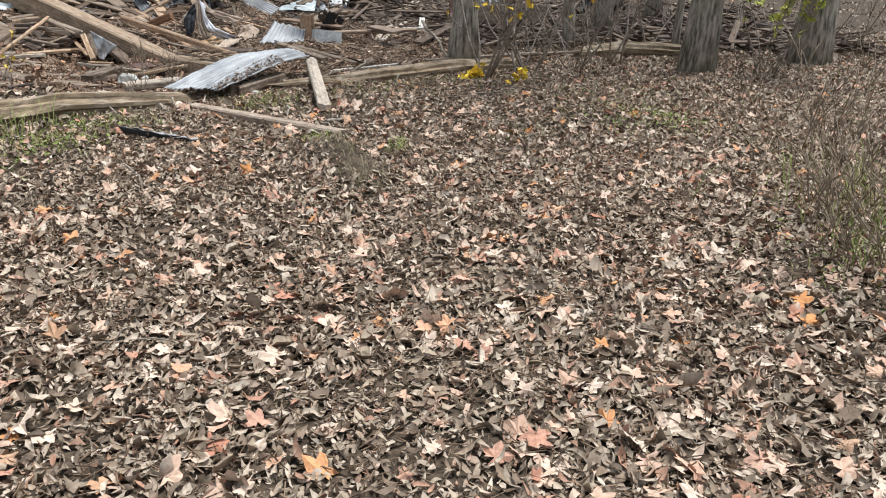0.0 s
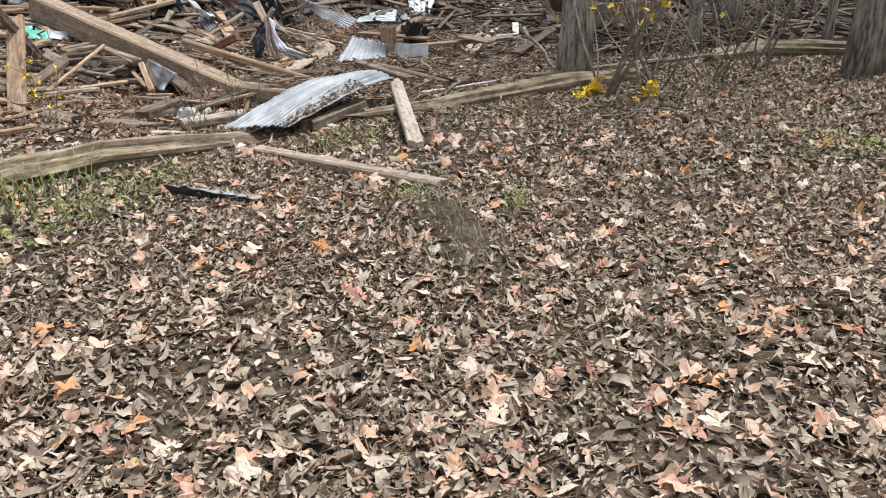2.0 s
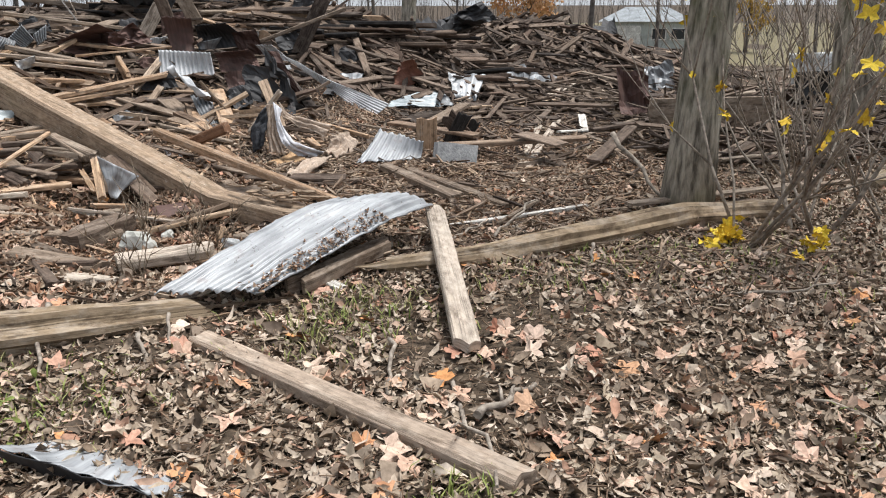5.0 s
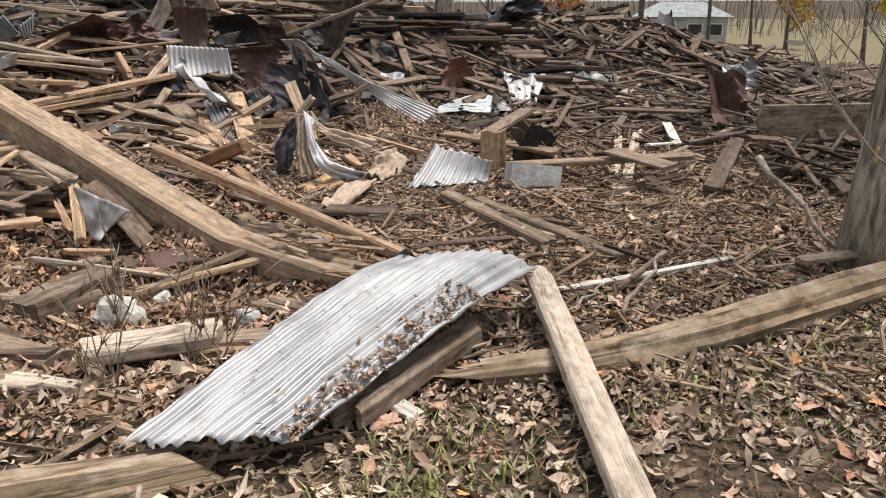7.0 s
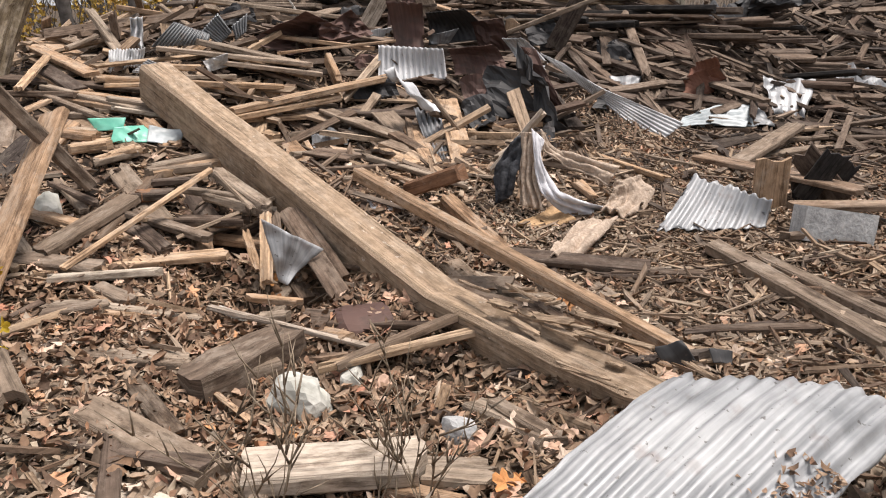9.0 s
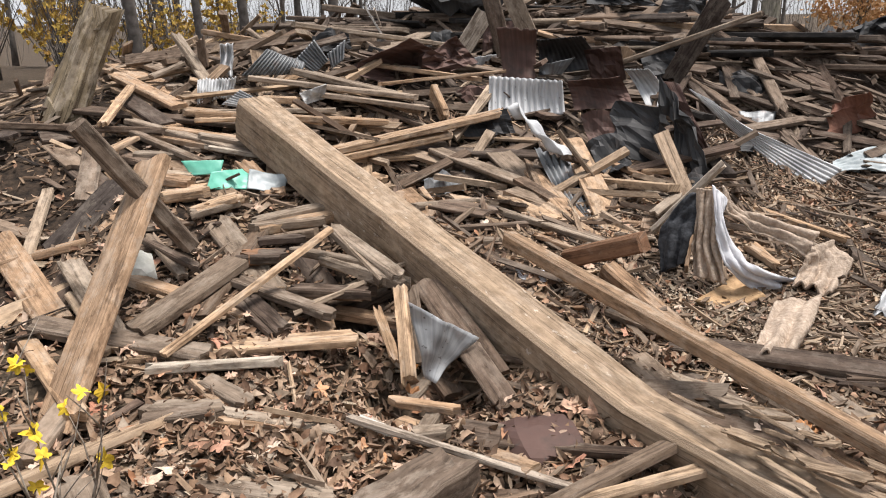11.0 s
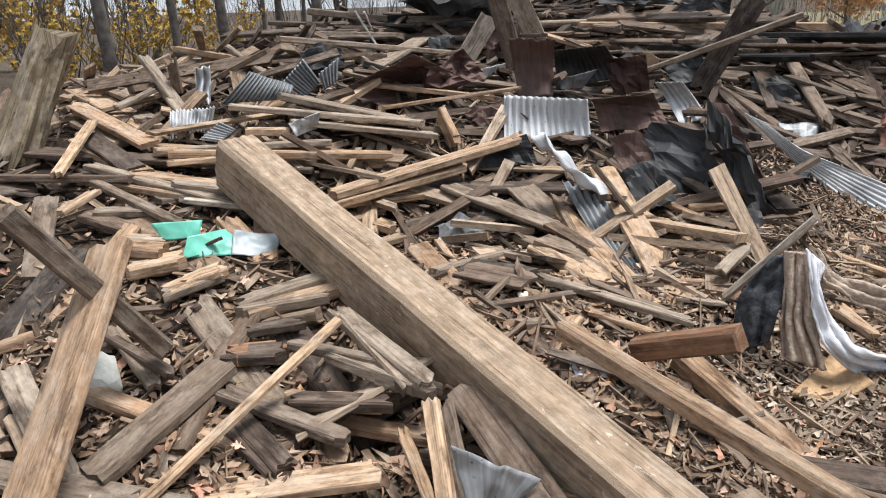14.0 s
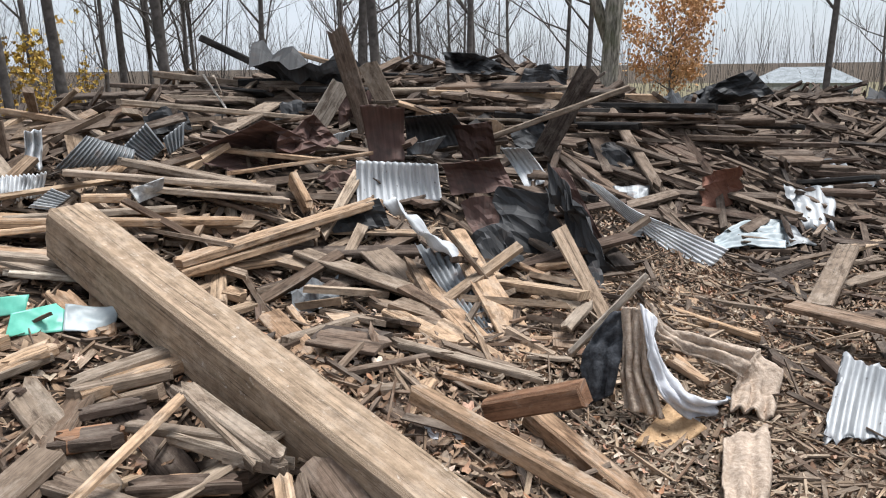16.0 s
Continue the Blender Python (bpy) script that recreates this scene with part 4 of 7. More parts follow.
board((-1.38, 10.14, -0.14), (-0.95, 10.37, -0.14), 0.035, 0.040, TAN)
board((-1.54, 10.81, -0.14), (-0.83, 11.08, -0.14), 0.057, 0.040, GREY)
board((-2.86, 10.25, -0.13), (-2.27, 10.44, -0.13), 0.051, 0.040, DARK)
board((-1.76, 9.29, -0.15), (-1.39, 9.36, -0.15), 0.049, 0.040, TAN)
board((-1.65, 9.47, -0.14), (-1.21, 9.55, -0.14), 0.035, 0.040, GREY)

# planks behind the great beam
board((-6.04, 11.30, 0.43), (-5.32, 12.68, 0.58), 0.130, 0.05, TAN)
board((-6.01, 11.29, 0.38), (-5.57, 12.20, 0.45), 0.103, 0.05, TAN)
board((-6.04, 11.42, 0.34), (-5.68, 11.91, 0.32), 0.082, 0.04, TAN)
board((-6.99, 11.02, 0.68), (-6.01, 12.01, 0.54), 0.088, 0.05, TAN)
board((-6.89, 10.91, 0.64), (-6.75, 11.20, 0.62), 0.050, 0.03, TAN)
board((-6.87, 11.58, 0.73), (-6.63, 11.77, 0.71), 0.085, 0.05, TAN)
board((-6.93, 12.01, 0.92), (-5.92, 12.47, 0.65), 0.160, 0.05, GREY, jag=0.25)
board((-6.81, 12.04, 0.83), (-5.91, 12.40, 0.56), 0.100, 0.04, TAN)
board((-6.45, 12.16, 0.67), (-5.89, 12.32, 0.48), 0.084, 0.03, DARK)
board((-5.97, 12.57, 0.73), (-5.78, 12.45, 0.51), 0.111, 0.06, TAN, 90)
board((-6.31, 12.34, 0.78), (-5.56, 13.22, 0.84), 0.037, 0.025, TAN)
board((-5.62, 11.99, 0.36), (-4.81, 11.89, 0.18), 0.153, 0.03, GREY)
board((-5.22, 12.27, 0.32), (-4.87, 12.04, 0.17), 0.216, 0.03, GREY)
board((-4.58, 10.86, 0.26), (-3.88, 11.03, 0.07), 0.070, 0.03, GREY)
board((-4.86, 11.57, 0.16), (-4.34, 11.16, 0.15), 0.107, 0.04, TAN)
board((-4.92, 10.77, 0.28), (-4.55, 10.77, 0.26), 0.200, 0.02, DARK)
board((-5.38, 11.14, 0.24), (-4.61, 10.42, 0.19), 0.122, 0.03, TAN, 15)
board((-5.34, 11.31, 0.23), (-4.50, 10.37, 0.15), 0.043, 0.03, TAN)
board((-4.95, 12.24, 0.22), (-4.21, 11.23, 0.12), 0.129, 0.03, TAN)
board((-4.78, 12.65, 0.39), (-3.97, 11.20, 0.07), 0.172, 0.03, TAN)
board((-4.62, 11.94, 0.56), (-4.36, 12.01, 0.22), 0.040, 0.03, GREY)
board((-4.42, 12.29, 0.21), (-3.86, 11.78, 0.12), 0.054, 0.03, TAN)
board((-5.78, 11.40, 0.26), (-5.65, 11.42, 0.23), 0.116, 0.05, TAN)
board((-4.68, 10.51, 0.23), (-4.37, 10.88, 0.20), 0.045, 0.03, DARK)
board((-4.53, 10.45, 0.20), (-4.41, 10.54, 0.19), 0.056, 0.05, GREY)
board((-4.31, 10.73, 0.18), (-4.01, 10.84, 0.07), 0.055, 0.02, TAN)
board((-4.42, 10.47, 0.12), (-4.04, 10.37, -0.03), 0.159, 0.03, DARK)
board((-5.65, 10.01, 0.25), (-5.36, 10.34, 0.25), 0.070, 0.05, GREY)
board((-5.98, 10.04, 0.32), (-5.86, 10.21, 0.36), 0.118, 0.04, TAN)
board((-5.52, 9.80, 0.17), (-5.27, 9.91, 0.18), 0.126, 0.05, DARK)
board((-5.18, 10.15, 0.27), (-4.71, 9.92, 0.11), 0.076, 0.05, GREY)
board((-5.32, 9.95, 0.19), (-4.87, 10.01, 0.16), 0.051, 0.04, GREY)
board((-4.94, 9.96, 0.14), (-4.61, 9.96, 0.11), 0.070, 0.06, GREY, rot=0.008, jag=0.1)
board((-5.06, 9.81, 0.06), (-4.80, 9.91, 0.05), 0.093, 0.05, TAN)
board((-5.51, 9.70, 0.12), (-5.21, 9.68, 0.07), 0.044, 0.04, GREY)
board((-6.51, 10.60, 0.53), (-6.23, 10.90, 0.43), 0.051, 0.03, PALE)
board((-6.72, 10.77, 0.57), (-6.43, 10.95, 0.50), 0.095, 0.04, GREY)
board((-6.15, 10.56, 0.47), (-5.96, 10.52, 0.36), 0.117, 0.03, TAN)

# boards by the heap of clothes
board((-3.46, 11.22, 0.55), (-3.82, 11.20, 0.12), 0.069, 0.03, PALE, 20)
board((-3.75, 11.68, 0.26), (-3.85, 11.42, 0.18), 0.070, 0.03, GREY)
board((-3.48, 12.08, 0.09), (-2.80, 12.38, -0.09), 0.079, 0.03, TAN)
board((-3.30, 12.72, 0.07), (-2.96, 12.29, -0.08), 0.063, 0.02, TAN)
board((-3.63, 12.44, 0.14), (-2.61, 12.87, -0.10), 0.036, 0.03, GREY)
board((-3.32, 11.59, 0.03), (-3.15, 11.42, -0.05), 0.068, 0.03, TAN)
board((-3.35, 11.58, 0.01), (-3.13, 11.70, -0.04), 0.047, 0.03, TAN)
board((-3.61, 11.31, 0.12), (-3.59, 11.09, -0.05), 0.054, 0.02, TAN, 90)
board((-2.45, 13.30, -0.10), (-1.78, 13.92, -0.06), 0.122, 0.05, GREY)
board((-2.69, 13.39, -0.06), (-2.59, 12.98, -0.11), 0.078, 0.02, TAN)
board((-2.24, 12.88, -0.11), (-1.94, 13.08, -0.11), 0.123, 0.05, DARK)
board((-2.85, 10.77, -0.14), (-2.62, 10.90, -0.14), 0.055, 0.03, GREY)
board((-2.27, 13.95, -0.05), (-1.72, 14.23, -0.03), 0.061, 0.03, GREY)

# boards of the crest
board((-6.15, 13.91, 1.81), (-5.92, 14.00, 0.91), 0.160, 0.05, DARK, 90)
board((-6.35, 15.09, 1.51), (-6.14, 15.17, 1.03), 0.200, 0.03, GREY, 90)
board((-6.46, 14.73, 1.33), (-6.76, 14.59, 0.82), 0.188, 0.03, PALE, 90)
board((-8.13, 14.93, 1.42), (-7.93, 15.06, 1.00), 0.060, 0.02, PAINT_WOOD)
board((-8.39, 15.51, 1.42), (-8.29, 15.57, 1.10), 0.052, 0.02, PALE)
board((-8.11, 16.06, 1.37), (-8.27, 15.36, 1.02), 0.079, 0.03, GREY)
board((-6.79, 12.98, 0.99), (-7.76, 15.94, 1.13), 0.221, 0.03, GREY)
board((-4.11, 14.97, 1.43), (-4.54, 14.92, 0.63), 0.200, 0.05, DARK, 90)
board((-6.62, 16.49, 1.34), (-4.12, 16.44, 1.17), 0.091, 0.1, TAN)
board((-5.93, 15.35, 1.05), (-4.05, 15.99, 1.02), 0.106, 0.1, TAN)
board((-3.74, 14.70, 1.29), (-5.21, 14.47, 0.76), 0.045, 0.05, GREY)
board((-9.19, 15.49, 1.46), (-8.01, 16.13, 1.28), 0.067, 0.08, GREY)
board((-9.71, 15.22, 1.06), (-8.33, 15.88, 1.08), 0.093, 0.08, GREY)
board((-8.63, 15.69, 1.86), (-7.62, 16.26, 1.27), 0.250, 0.08, BLACK)
board((-7.65, 16.06, 1.67), (-6.78, 16.45, 1.39), 0.107, 0.06, TAN)
board((-8.36, 15.97, 1.34), (-6.95, 16.43, 1.36), 0.176, 0.1, BLACK)
board((-4.93, 14.75, 0.98), (-4.99, 14.74, 0.64), 0.159, 0.03, TAN, 90)
board((-6.24, 15.43, 1.14), (-5.63, 15.26, 1.00), 0.117, 0.04, TAN)
board((-9.09, 15.64, 1.19), (-8.02, 16.15, 1.22), 0.081, 0.06, GREY)
board((-8.19, 16.06, 1.26), (-7.50, 16.31, 1.25), 0.109, 0.08, GREY)
board((-9.10, 14.84, 1.07), (-8.54, 14.87, 1.10), 0.098, 0.06, MIXED)
board((-8.31, 12.44, 1.10), (-7.41, 12.18, 0.99), 0.100, 0.05, GREY)
board((-8.27, 12.42, 1.21), (-7.34, 12.51, 1.08), 0.034, 0.05, TAN)
board((-7.80, 12.53, 1.21), (-7.18, 12.31, 0.98), 0.050, 0.04, GREY)
board((-6.74, 12.18, 0.81), (-6.08, 12.54, 0.66), 0.063, 0.04, MIXED)
board((-7.85, 11.98, 1.01), (-7.58, 12.00, 0.96), 0.078, 0.05, DARK)
board((-4.48, 15.11, 0.75), (-3.77, 14.63, 0.35), 0.115, 0.04, DARK)
board((-4.33, 15.02, 0.68), (-3.53, 14.82, 0.38), 0.073, 0.03, DARK)
board((-4.45, 15.08, 0.70), (-3.79, 14.21, 0.28), 0.092, 0.03, DARK)
board((-3.68, 15.61, 0.82), (-2.83, 15.34, 0.48), 0.088, 0.03, DARK)
board((-3.48, 14.88, 0.37), (-3.35, 14.59, 0.20), 0.131, 0.03, GREY, 30)
board((-2.95, 19.63, 0.74), (-2.71, 18.74, 0.46), 0.112, 0.03, TAN)
board((-3.29, 15.25, 0.54), (-2.98, 15.22, 0.44), 0.096, 0.03, DARK)
board((-3.93, 15.28, 0.68), (-3.09, 15.32, 0.53), 0.065, 0.03, DARK)
board((-2.79, 15.24, 0.45), (-1.98, 14.74, 0.01), 0.070, 0.03, GREY)
board((-2.73, 15.43, 0.53), (-2.33, 15.26, 0.27), 0.084, 0.03, GREY)
board((-1.72, 20.02, 0.76), (-1.50, 19.99, 1.12), 0.164, 0.05, DARK)
board((-3.91, 16.35, 1.30), (-4.18, 16.11, 1.10), 0.109, 0.06, DARK)
board((-4.08, 15.68, 0.90), (-3.30, 15.82, 0.84), 0.080, 0.06, MIXED)
board((-3.57, 15.53, 0.72), (-3.45, 15.24, 0.54), 0.109, 0.03, DARK)
board((-4.43, 12.92, 0.39), (-3.85, 12.51, 0.18), 0.084, 0.04, DARK)
board((-4.20, 12.44, 0.22), (-3.89, 12.59, 0.24), 0.073, 0.04, TAN)
board((-4.41, 12.55, 0.24), (-3.96, 12.27, 0.17), 0.058, 0.03, TAN)
board((-7.45, 12.73, 1.26), (-7.03, 14.97, 0.99), 0.076, 0.05, GREY)
board((-5.88, 15.62, 1.22), (-3.47, 16.28, 1.14), 0.105, 0.08, TAN)

# corrugated and flat roofing sheets
patch("corrugated_sheet", ((-2.26, 8.86, 0.11), (-1.58, 8.89, 0.06), (-2.26, 7.52, -0.07), (-2.76, 7.36, -0.03)), GALV, waves=12, depth=0.008, sag=-0.035, curl=-0.02, arch=-0.075, crumple=0.012, ragged=0.02, nv=34, seed=2, label="curved galvanised corrugated sheet propped on a plank")
scrap = patch("tin_scrap", ((-2.66, 6.08, -0.07), (-1.90, 5.98, -0.16), (-2.02, 6.20, -0.19), (-2.52, 6.26, -0.15)), GALV, waves=6, depth=0.006, crumple=0.02, ragged=0.08, sag=0.0, seed=4, label="bent scrap of tin half under leaves")
lip = patch("bent_edge", ((-2.66, 6.08, -0.07), (-1.90, 5.98, -0.16), (-1.96, 6.02, -0.23), (-2.6, 6.14, -0.21)), SOOT, waves=0, crumple=0.02, seed=48, label="dark bent-down edge")
del lip["category"]
lip.parent, lip.matrix_parent_inverse = scrap, Matrix.Translation(scrap.location).inverted()
patch("bent_tin", ((-2.42, 9.40, -0.08), (-2.31, 9.42, -0.05), (-2.25, 9.39, -0.11), (-2.34, 9.33, -0.13)), SOOT, label="dark bent tin scrap at the sheet's edge", crumple=0.05, seed=49)
patch("bent_tin", ((-2.22, 9.47, -0.09), (-2.13, 9.51, -0.09), (-2.12, 9.46, -0.12), (-2.19, 9.43, -0.12)), SOOT, label="dark bent tin scrap at the sheet's edge", crumple=0.03, seed=50)
patch("corrugated_sheet", ((-5.57, 12.88, 0.81), (-5.01, 13.08, 0.77), (-4.98, 13.09, 0.50), (-5.52, 12.75, 0.50)), PALETIN, label="small grey corrugated sheet standing in the heap", waves=12, depth=0.012, sag=0.03, seed=5)
patch("corrugated_sheet", ((-7.22, 11.76, 0.85), (-6.88, 12.10, 0.85), (-6.89, 12.17, 0.94), (-7.08, 11.93, 1.06)), DULL, label="dull corrugated sheet bent over boards", waves=14, depth=0.012, sag=0.05, seed=6, ragged=0.03)
patch("corrugated_sheet", ((-6.97, 12.13, 0.96), (-6.82, 12.21, 1.12), (-6.73, 12.27, 0.95), (-6.83, 12.20, 0.85)), DULL, label="grey corrugated sheet tipped on edge", waves=8, depth=0.015, seed=7)
patch("corrugated_sheet", ((-6.83, 12.39, 1.00), (-6.69, 12.46, 1.11), (-6.68, 12.41, 0.95), (-6.79, 12.39, 0.88)), DULL, label="grey corrugated sheet tipped on edge", waves=5, depth=0.015, seed=8)
patch("crumpled_tin", ((-7.37, 11.72, 1.10), (-7.30, 11.80, 1.10), (-7.32, 11.78, 0.85), (-7.41, 11.73, 0.88)), PALETIN, label="crumpled bright tin flashing", crumple=0.08, seed=9, folds=2, fold_depth=0.03)
patch("corrugated_sheet", ((-7.31, 11.39, 0.85), (-7.11, 11.59, 0.87), (-7.15, 11.56, 0.72), (-7.25, 11.30, 0.68)), PALETIN, label="shiny corrugated tin curled at the edge", waves=12, depth=0.016, seed=10, crumple=0.05)
patch("corrugated_sheet", ((-7.07, 11.37, 0.68), (-7.03, 11.53, 0.77), (-6.96, 11.60, 0.71), (-6.98, 11.47, 0.65)), GALV, label="scrap of corrugated tin", waves=7, depth=0.012, seed=11)
patch("crumpled_tin", ((-6.71, 12.47, 0.87), (-6.19, 12.71, 1.11), (-6.01, 13.31, 0.85), (-6.35, 12.61, 0.73)), RUST, label="crumpled brown rusted tin sheet", crumple=0.28, seed=12, nu=30, nv=24)
patch("crumpled_tin", ((-6.28, 12.93, 0.93), (-5.98, 13.12, 1.11), (-5.97, 13.49, 0.88), (-6.15, 13.03, 0.80)), RUST, label="crumpled brown rusted tin sheet", crumple=0.22, seed=32, nu=24, nv=20)
patch("rusted_sheet", ((-5.68, 13.24, 1.20), (-5.35, 13.37, 1.17), (-5.39, 13.46, 0.73), (-5.62, 13.27, 0.73)), RUST, label="brown rusted tin sheet standing upright", sag=0.1, crumple=0.05, ragged=0.04, seed=13)
patch("blackened_sheet", ((-5.46, 13.64, 1.07), (-5.08, 13.75, 1.10), (-5.14, 14.69, 0.77), (-5.44, 13.64, 0.76)), SOOT, label="black corrugated tin curled over", sag=0.18, crumple=0.06, waves=12, depth=0.008, seed=14)
patch("crumpled_tin", ((-5.43, 13.56, 0.85), (-5.11, 13.66, 0.92), (-5.24, 13.70, 0.77), (-5.37, 13.58, 0.78)), DULL, label="bent flap of dull tin", crumple=0.05, seed=15)
patch("corrugated_sheet", ((-6.17, 13.27, 0.90), (-6.23, 14.61, 0.90), (-6.30, 14.55, 0.80), (-6.14, 13.41, 0.83)), PALETIN, label="narrow strip of corrugated tin", waves=5, depth=0.012, seed=16)
patch("rusted_sheet", ((-5.00, 13.14, 0.76), (-4.59, 13.25, 0.80), (-4.48, 13.33, 0.55), (-4.93, 13.17, 0.53)), RUST, label="rusted brown tin sheet over boards", sag=0.1, crumple=0.1, seed=17, nu=24, nv=20)
patch("crumpled_tin", ((-4.80, 12.93, 0.55), (-4.44, 13.04, 0.57), (-4.54, 12.85, 0.36), (-4.62, 12.72, 0.30)), RUST, label="folded rusted tin flap", sag=0.1, crumple=0.1, seed=18)
patch("corrugated_sheet", ((-4.67, 13.68, 0.83), (-4.47, 13.72, 0.83), (-4.36, 14.36, 0.47), (-4.47, 13.72, 0.51)), PALETIN, label="curled galvanised tin strip", waves=5, depth=0.012, sag=0.12, seed=19)
patch("blackened_sheet", ((-4.14, 12.48, 0.83), (-3.98, 12.51, 0.71), (-3.65, 12.54, 0.15), (-4.01, 12.68, 0.28)), SOOT, label="torn black tin sheet hanging down", crumple=0.16, seed=22, nu=20, nv=22)
patch("blackened_sheet", ((-4.56, 13.07, 0.58), (-4.18, 12.74, 0.69), (-3.99, 12.77, 0.30), (-4.39, 12.64, 0.27)), SOOT, label="torn black tin sheet in a hollow", crumple=0.2, seed=23, nu=20, nv=20)
patch("rusted_sheet", ((-4.14, 12.72, 0.82), (-4.02, 12.74, 0.80), (-3.74, 12.76, 0.28), (-3.95, 12.76, 0.35)), RUST, label="dark rusted tin strip hanging down", crumple=0.12, seed=24)
patch("crumpled_tin", ((-5.03, 12.02, 0.69), (-4.90, 12.06, 0.62), (-4.54, 12.17, 0.24), (-4.80, 12.32, 0.33)), PALETIN, label="bright bent tin flashing", crumple=0.07, folds=1, fold_depth=0.03, seed=25)
patch("corrugated_sheet", ((-4.95, 12.34, 0.35), (-4.53, 12.14, 0.27), (-4.09, 11.26, 0.09), (-4.24, 11.33, 0.11)), DULL, label="long dull corrugated strip", waves=6, depth=0.012, sag=0.06, seed=26)
patch("crumpled_tin", ((-5.59, 12.31, 0.50), (-5.27, 12.55, 0.60), (-5.21, 12.58, 0.40), (-5.52, 12.32, 0.39)), SOOT, label="crumpled dark tin scrap", crumple=0.1, seed=27)
patch("rusted_sheet", ((-3.12, 14.93, 0.47), (-2.85, 14.52, 0.64), (-2.70, 15.03, 0.35), (-3.06, 14.54, 0.16)), RUSTRED, label="red-brown rusted tin sheet", crumple=0.1, seed=28)
patch("flat_tin", ((-2.39, 15.10, 0.38), (-1.89, 15.56, 0.32), (-1.95, 14.84, 0.02), (-2.24, 14.74, 0.08)), GALV, label="pale galvanised sheet propped up", crumple=0.05, waves=4, depth=0.008, seed=29)
patch("plastic_sheet", ((-3.03, 14.16, 0.06), (-2.45, 14.61, 0.13), (-2.38, 14.36, -0.01), (-2.97, 14.04, 0.01)), PLASTIC_WHITE, label="dirty blueish plastic sheet", crumple=0.06, seed=30, category='plastic sheet')
patch("corrugated_sheet", ((-2.56, 11.50, 0.16), (-2.08, 11.36, 0.05), (-2.10, 11.32, -0.11), (-2.71, 11.02, -0.12)), GALV, label="bright bent corrugated sheet on the litter", waves=10, depth=0.007, sag=0.03, ragged=0.08, seed=31)
patch("flat_tin", ((-4.32, 9.47, 0.21), (-4.15, 9.72, 0.01), (-4.24, 9.52, -0.14), (-4.31, 9.54, -0.13)), GALV, label="blueish-grey torn flat tin hanging under the beam", crumple=0.04, seed=33)
patch("crumpled_tin", ((-5.48, 11.59, 0.24), (-5.29, 11.89, 0.26), (-5.19, 11.65, 0.12), (-5.35, 11.42, 0.13)), DULL, label="bent dark tin scrap with rust", crumple=0.1, seed=34)
patch("crumpled_tin", ((-3.52, 19.29, 1.00), (-2.84, 19.28, 1.07), (-2.89, 19.28, 0.72), (-3.45, 16.04, 0.96)), SOOT, label="crumpled grey tin on the far heap", crumple=0.15, seed=35, folds=3, fold_depth=0.06)
patch("crumpled_tin", ((-1.37, 20.14, 0.79), (-0.88, 20.05, 0.96), (-0.90, 20.05, 0.44), (-1.31, 20.04, 0.47)), DULL, label="crumpled bright tin on the far heap", crumple=0.15, seed=36, folds=3, fold_depth=0.06)
patch("crumpled_tin", ((-0.11, 24.16, 0.57), (0.47, 24.04, 1.00), (0.61, 24.00, 0.27), (-0.90, 20.03, 0.48)), SOOT, label="crumpled grey tin on the far heap", crumple=0.15, seed=37, folds=3, fold_depth=0.06)
patch("crumpled_tin", ((-1.73, 18.37, 0.25), (0.18, 22.58, -0.04), (-0.71, 18.55, 0.02), (-1.68, 17.76, 0.07)), DULL, label="scattered crumpled pale tin scraps", crumple=0.1, seed=38, folds=4, fold_depth=0.05)
patch("blackened_sheet", ((-3.28, 19.37, 0.95), (-2.34, 19.32, 1.36), (-2.02, 19.28, 1.03), (-2.81, 19.35, 0.80)), SOOT, label="charred black roofing on the far heap", crumple=0.3, seed=39, nu=24, nv=20)
patch("charred_sheet", ((-5.74, 15.76, 1.61), (-5.36, 15.86, 1.59), (-4.92, 15.96, 1.35), (-5.71, 15.77, 1.39)), SOOT, label="charred black roofing on the crest", crumple=0.35, seed=40, nu=24, nv=20)
patch("charred_sheet", ((-4.89, 15.94, 1.48), (-4.45, 16.01, 1.44), (-4.45, 16.01, 1.28), (-4.93, 15.85, 1.33)), SOOT, label="black tin tub on the crest", crumple=0.15, seed=41)
patch("charred_sheet", ((-7.78, 15.26, 1.59), (-6.92, 15.70, 1.55), (-6.70, 15.79, 1.30), (-8.06, 16.09, 1.34)), SOOT, label="charred black roofing on the crest", crumple=0.3, seed=42, nu=24, nv=20)
patch("flat_tin", ((-3.85, 14.67, 0.40), (-3.53, 14.79, 0.39), (-3.54, 14.60, 0.26), (-3.79, 14.58, 0.31)), DULL, label="grey flat tin scrap", crumple=0.05, seed=43)
patch("flat_tin", ((-2.68, 14.49, 0.14), (-2.40, 14.72, 0.18), (-2.14, 14.49, 0.00), (-2.58, 14.23, 0.01)), DULL, label="grey flat tin scrap", crumple=0.08, seed=44)
patch("crumpled_tin", ((-1.73, 17.98, 0.22), (-0.91, 18.94, 0.23), (-0.85, 18.01, -0.01), (-1.64, 16.48, 0.10)), DULL, label="scattered crumpled pale tin scraps", crumple=0.1, seed=45, folds=4, fold_depth=0.05)
patch("crumpled_tin", ((0.62, 17.76, 0.26), (1.05, 17.67, 0.42), (1.16, 17.64, -0.08), (0.64, 17.21, -0.08)), DULL, label="crumpled grey tin by the trees", crumple=0.15, seed=46)
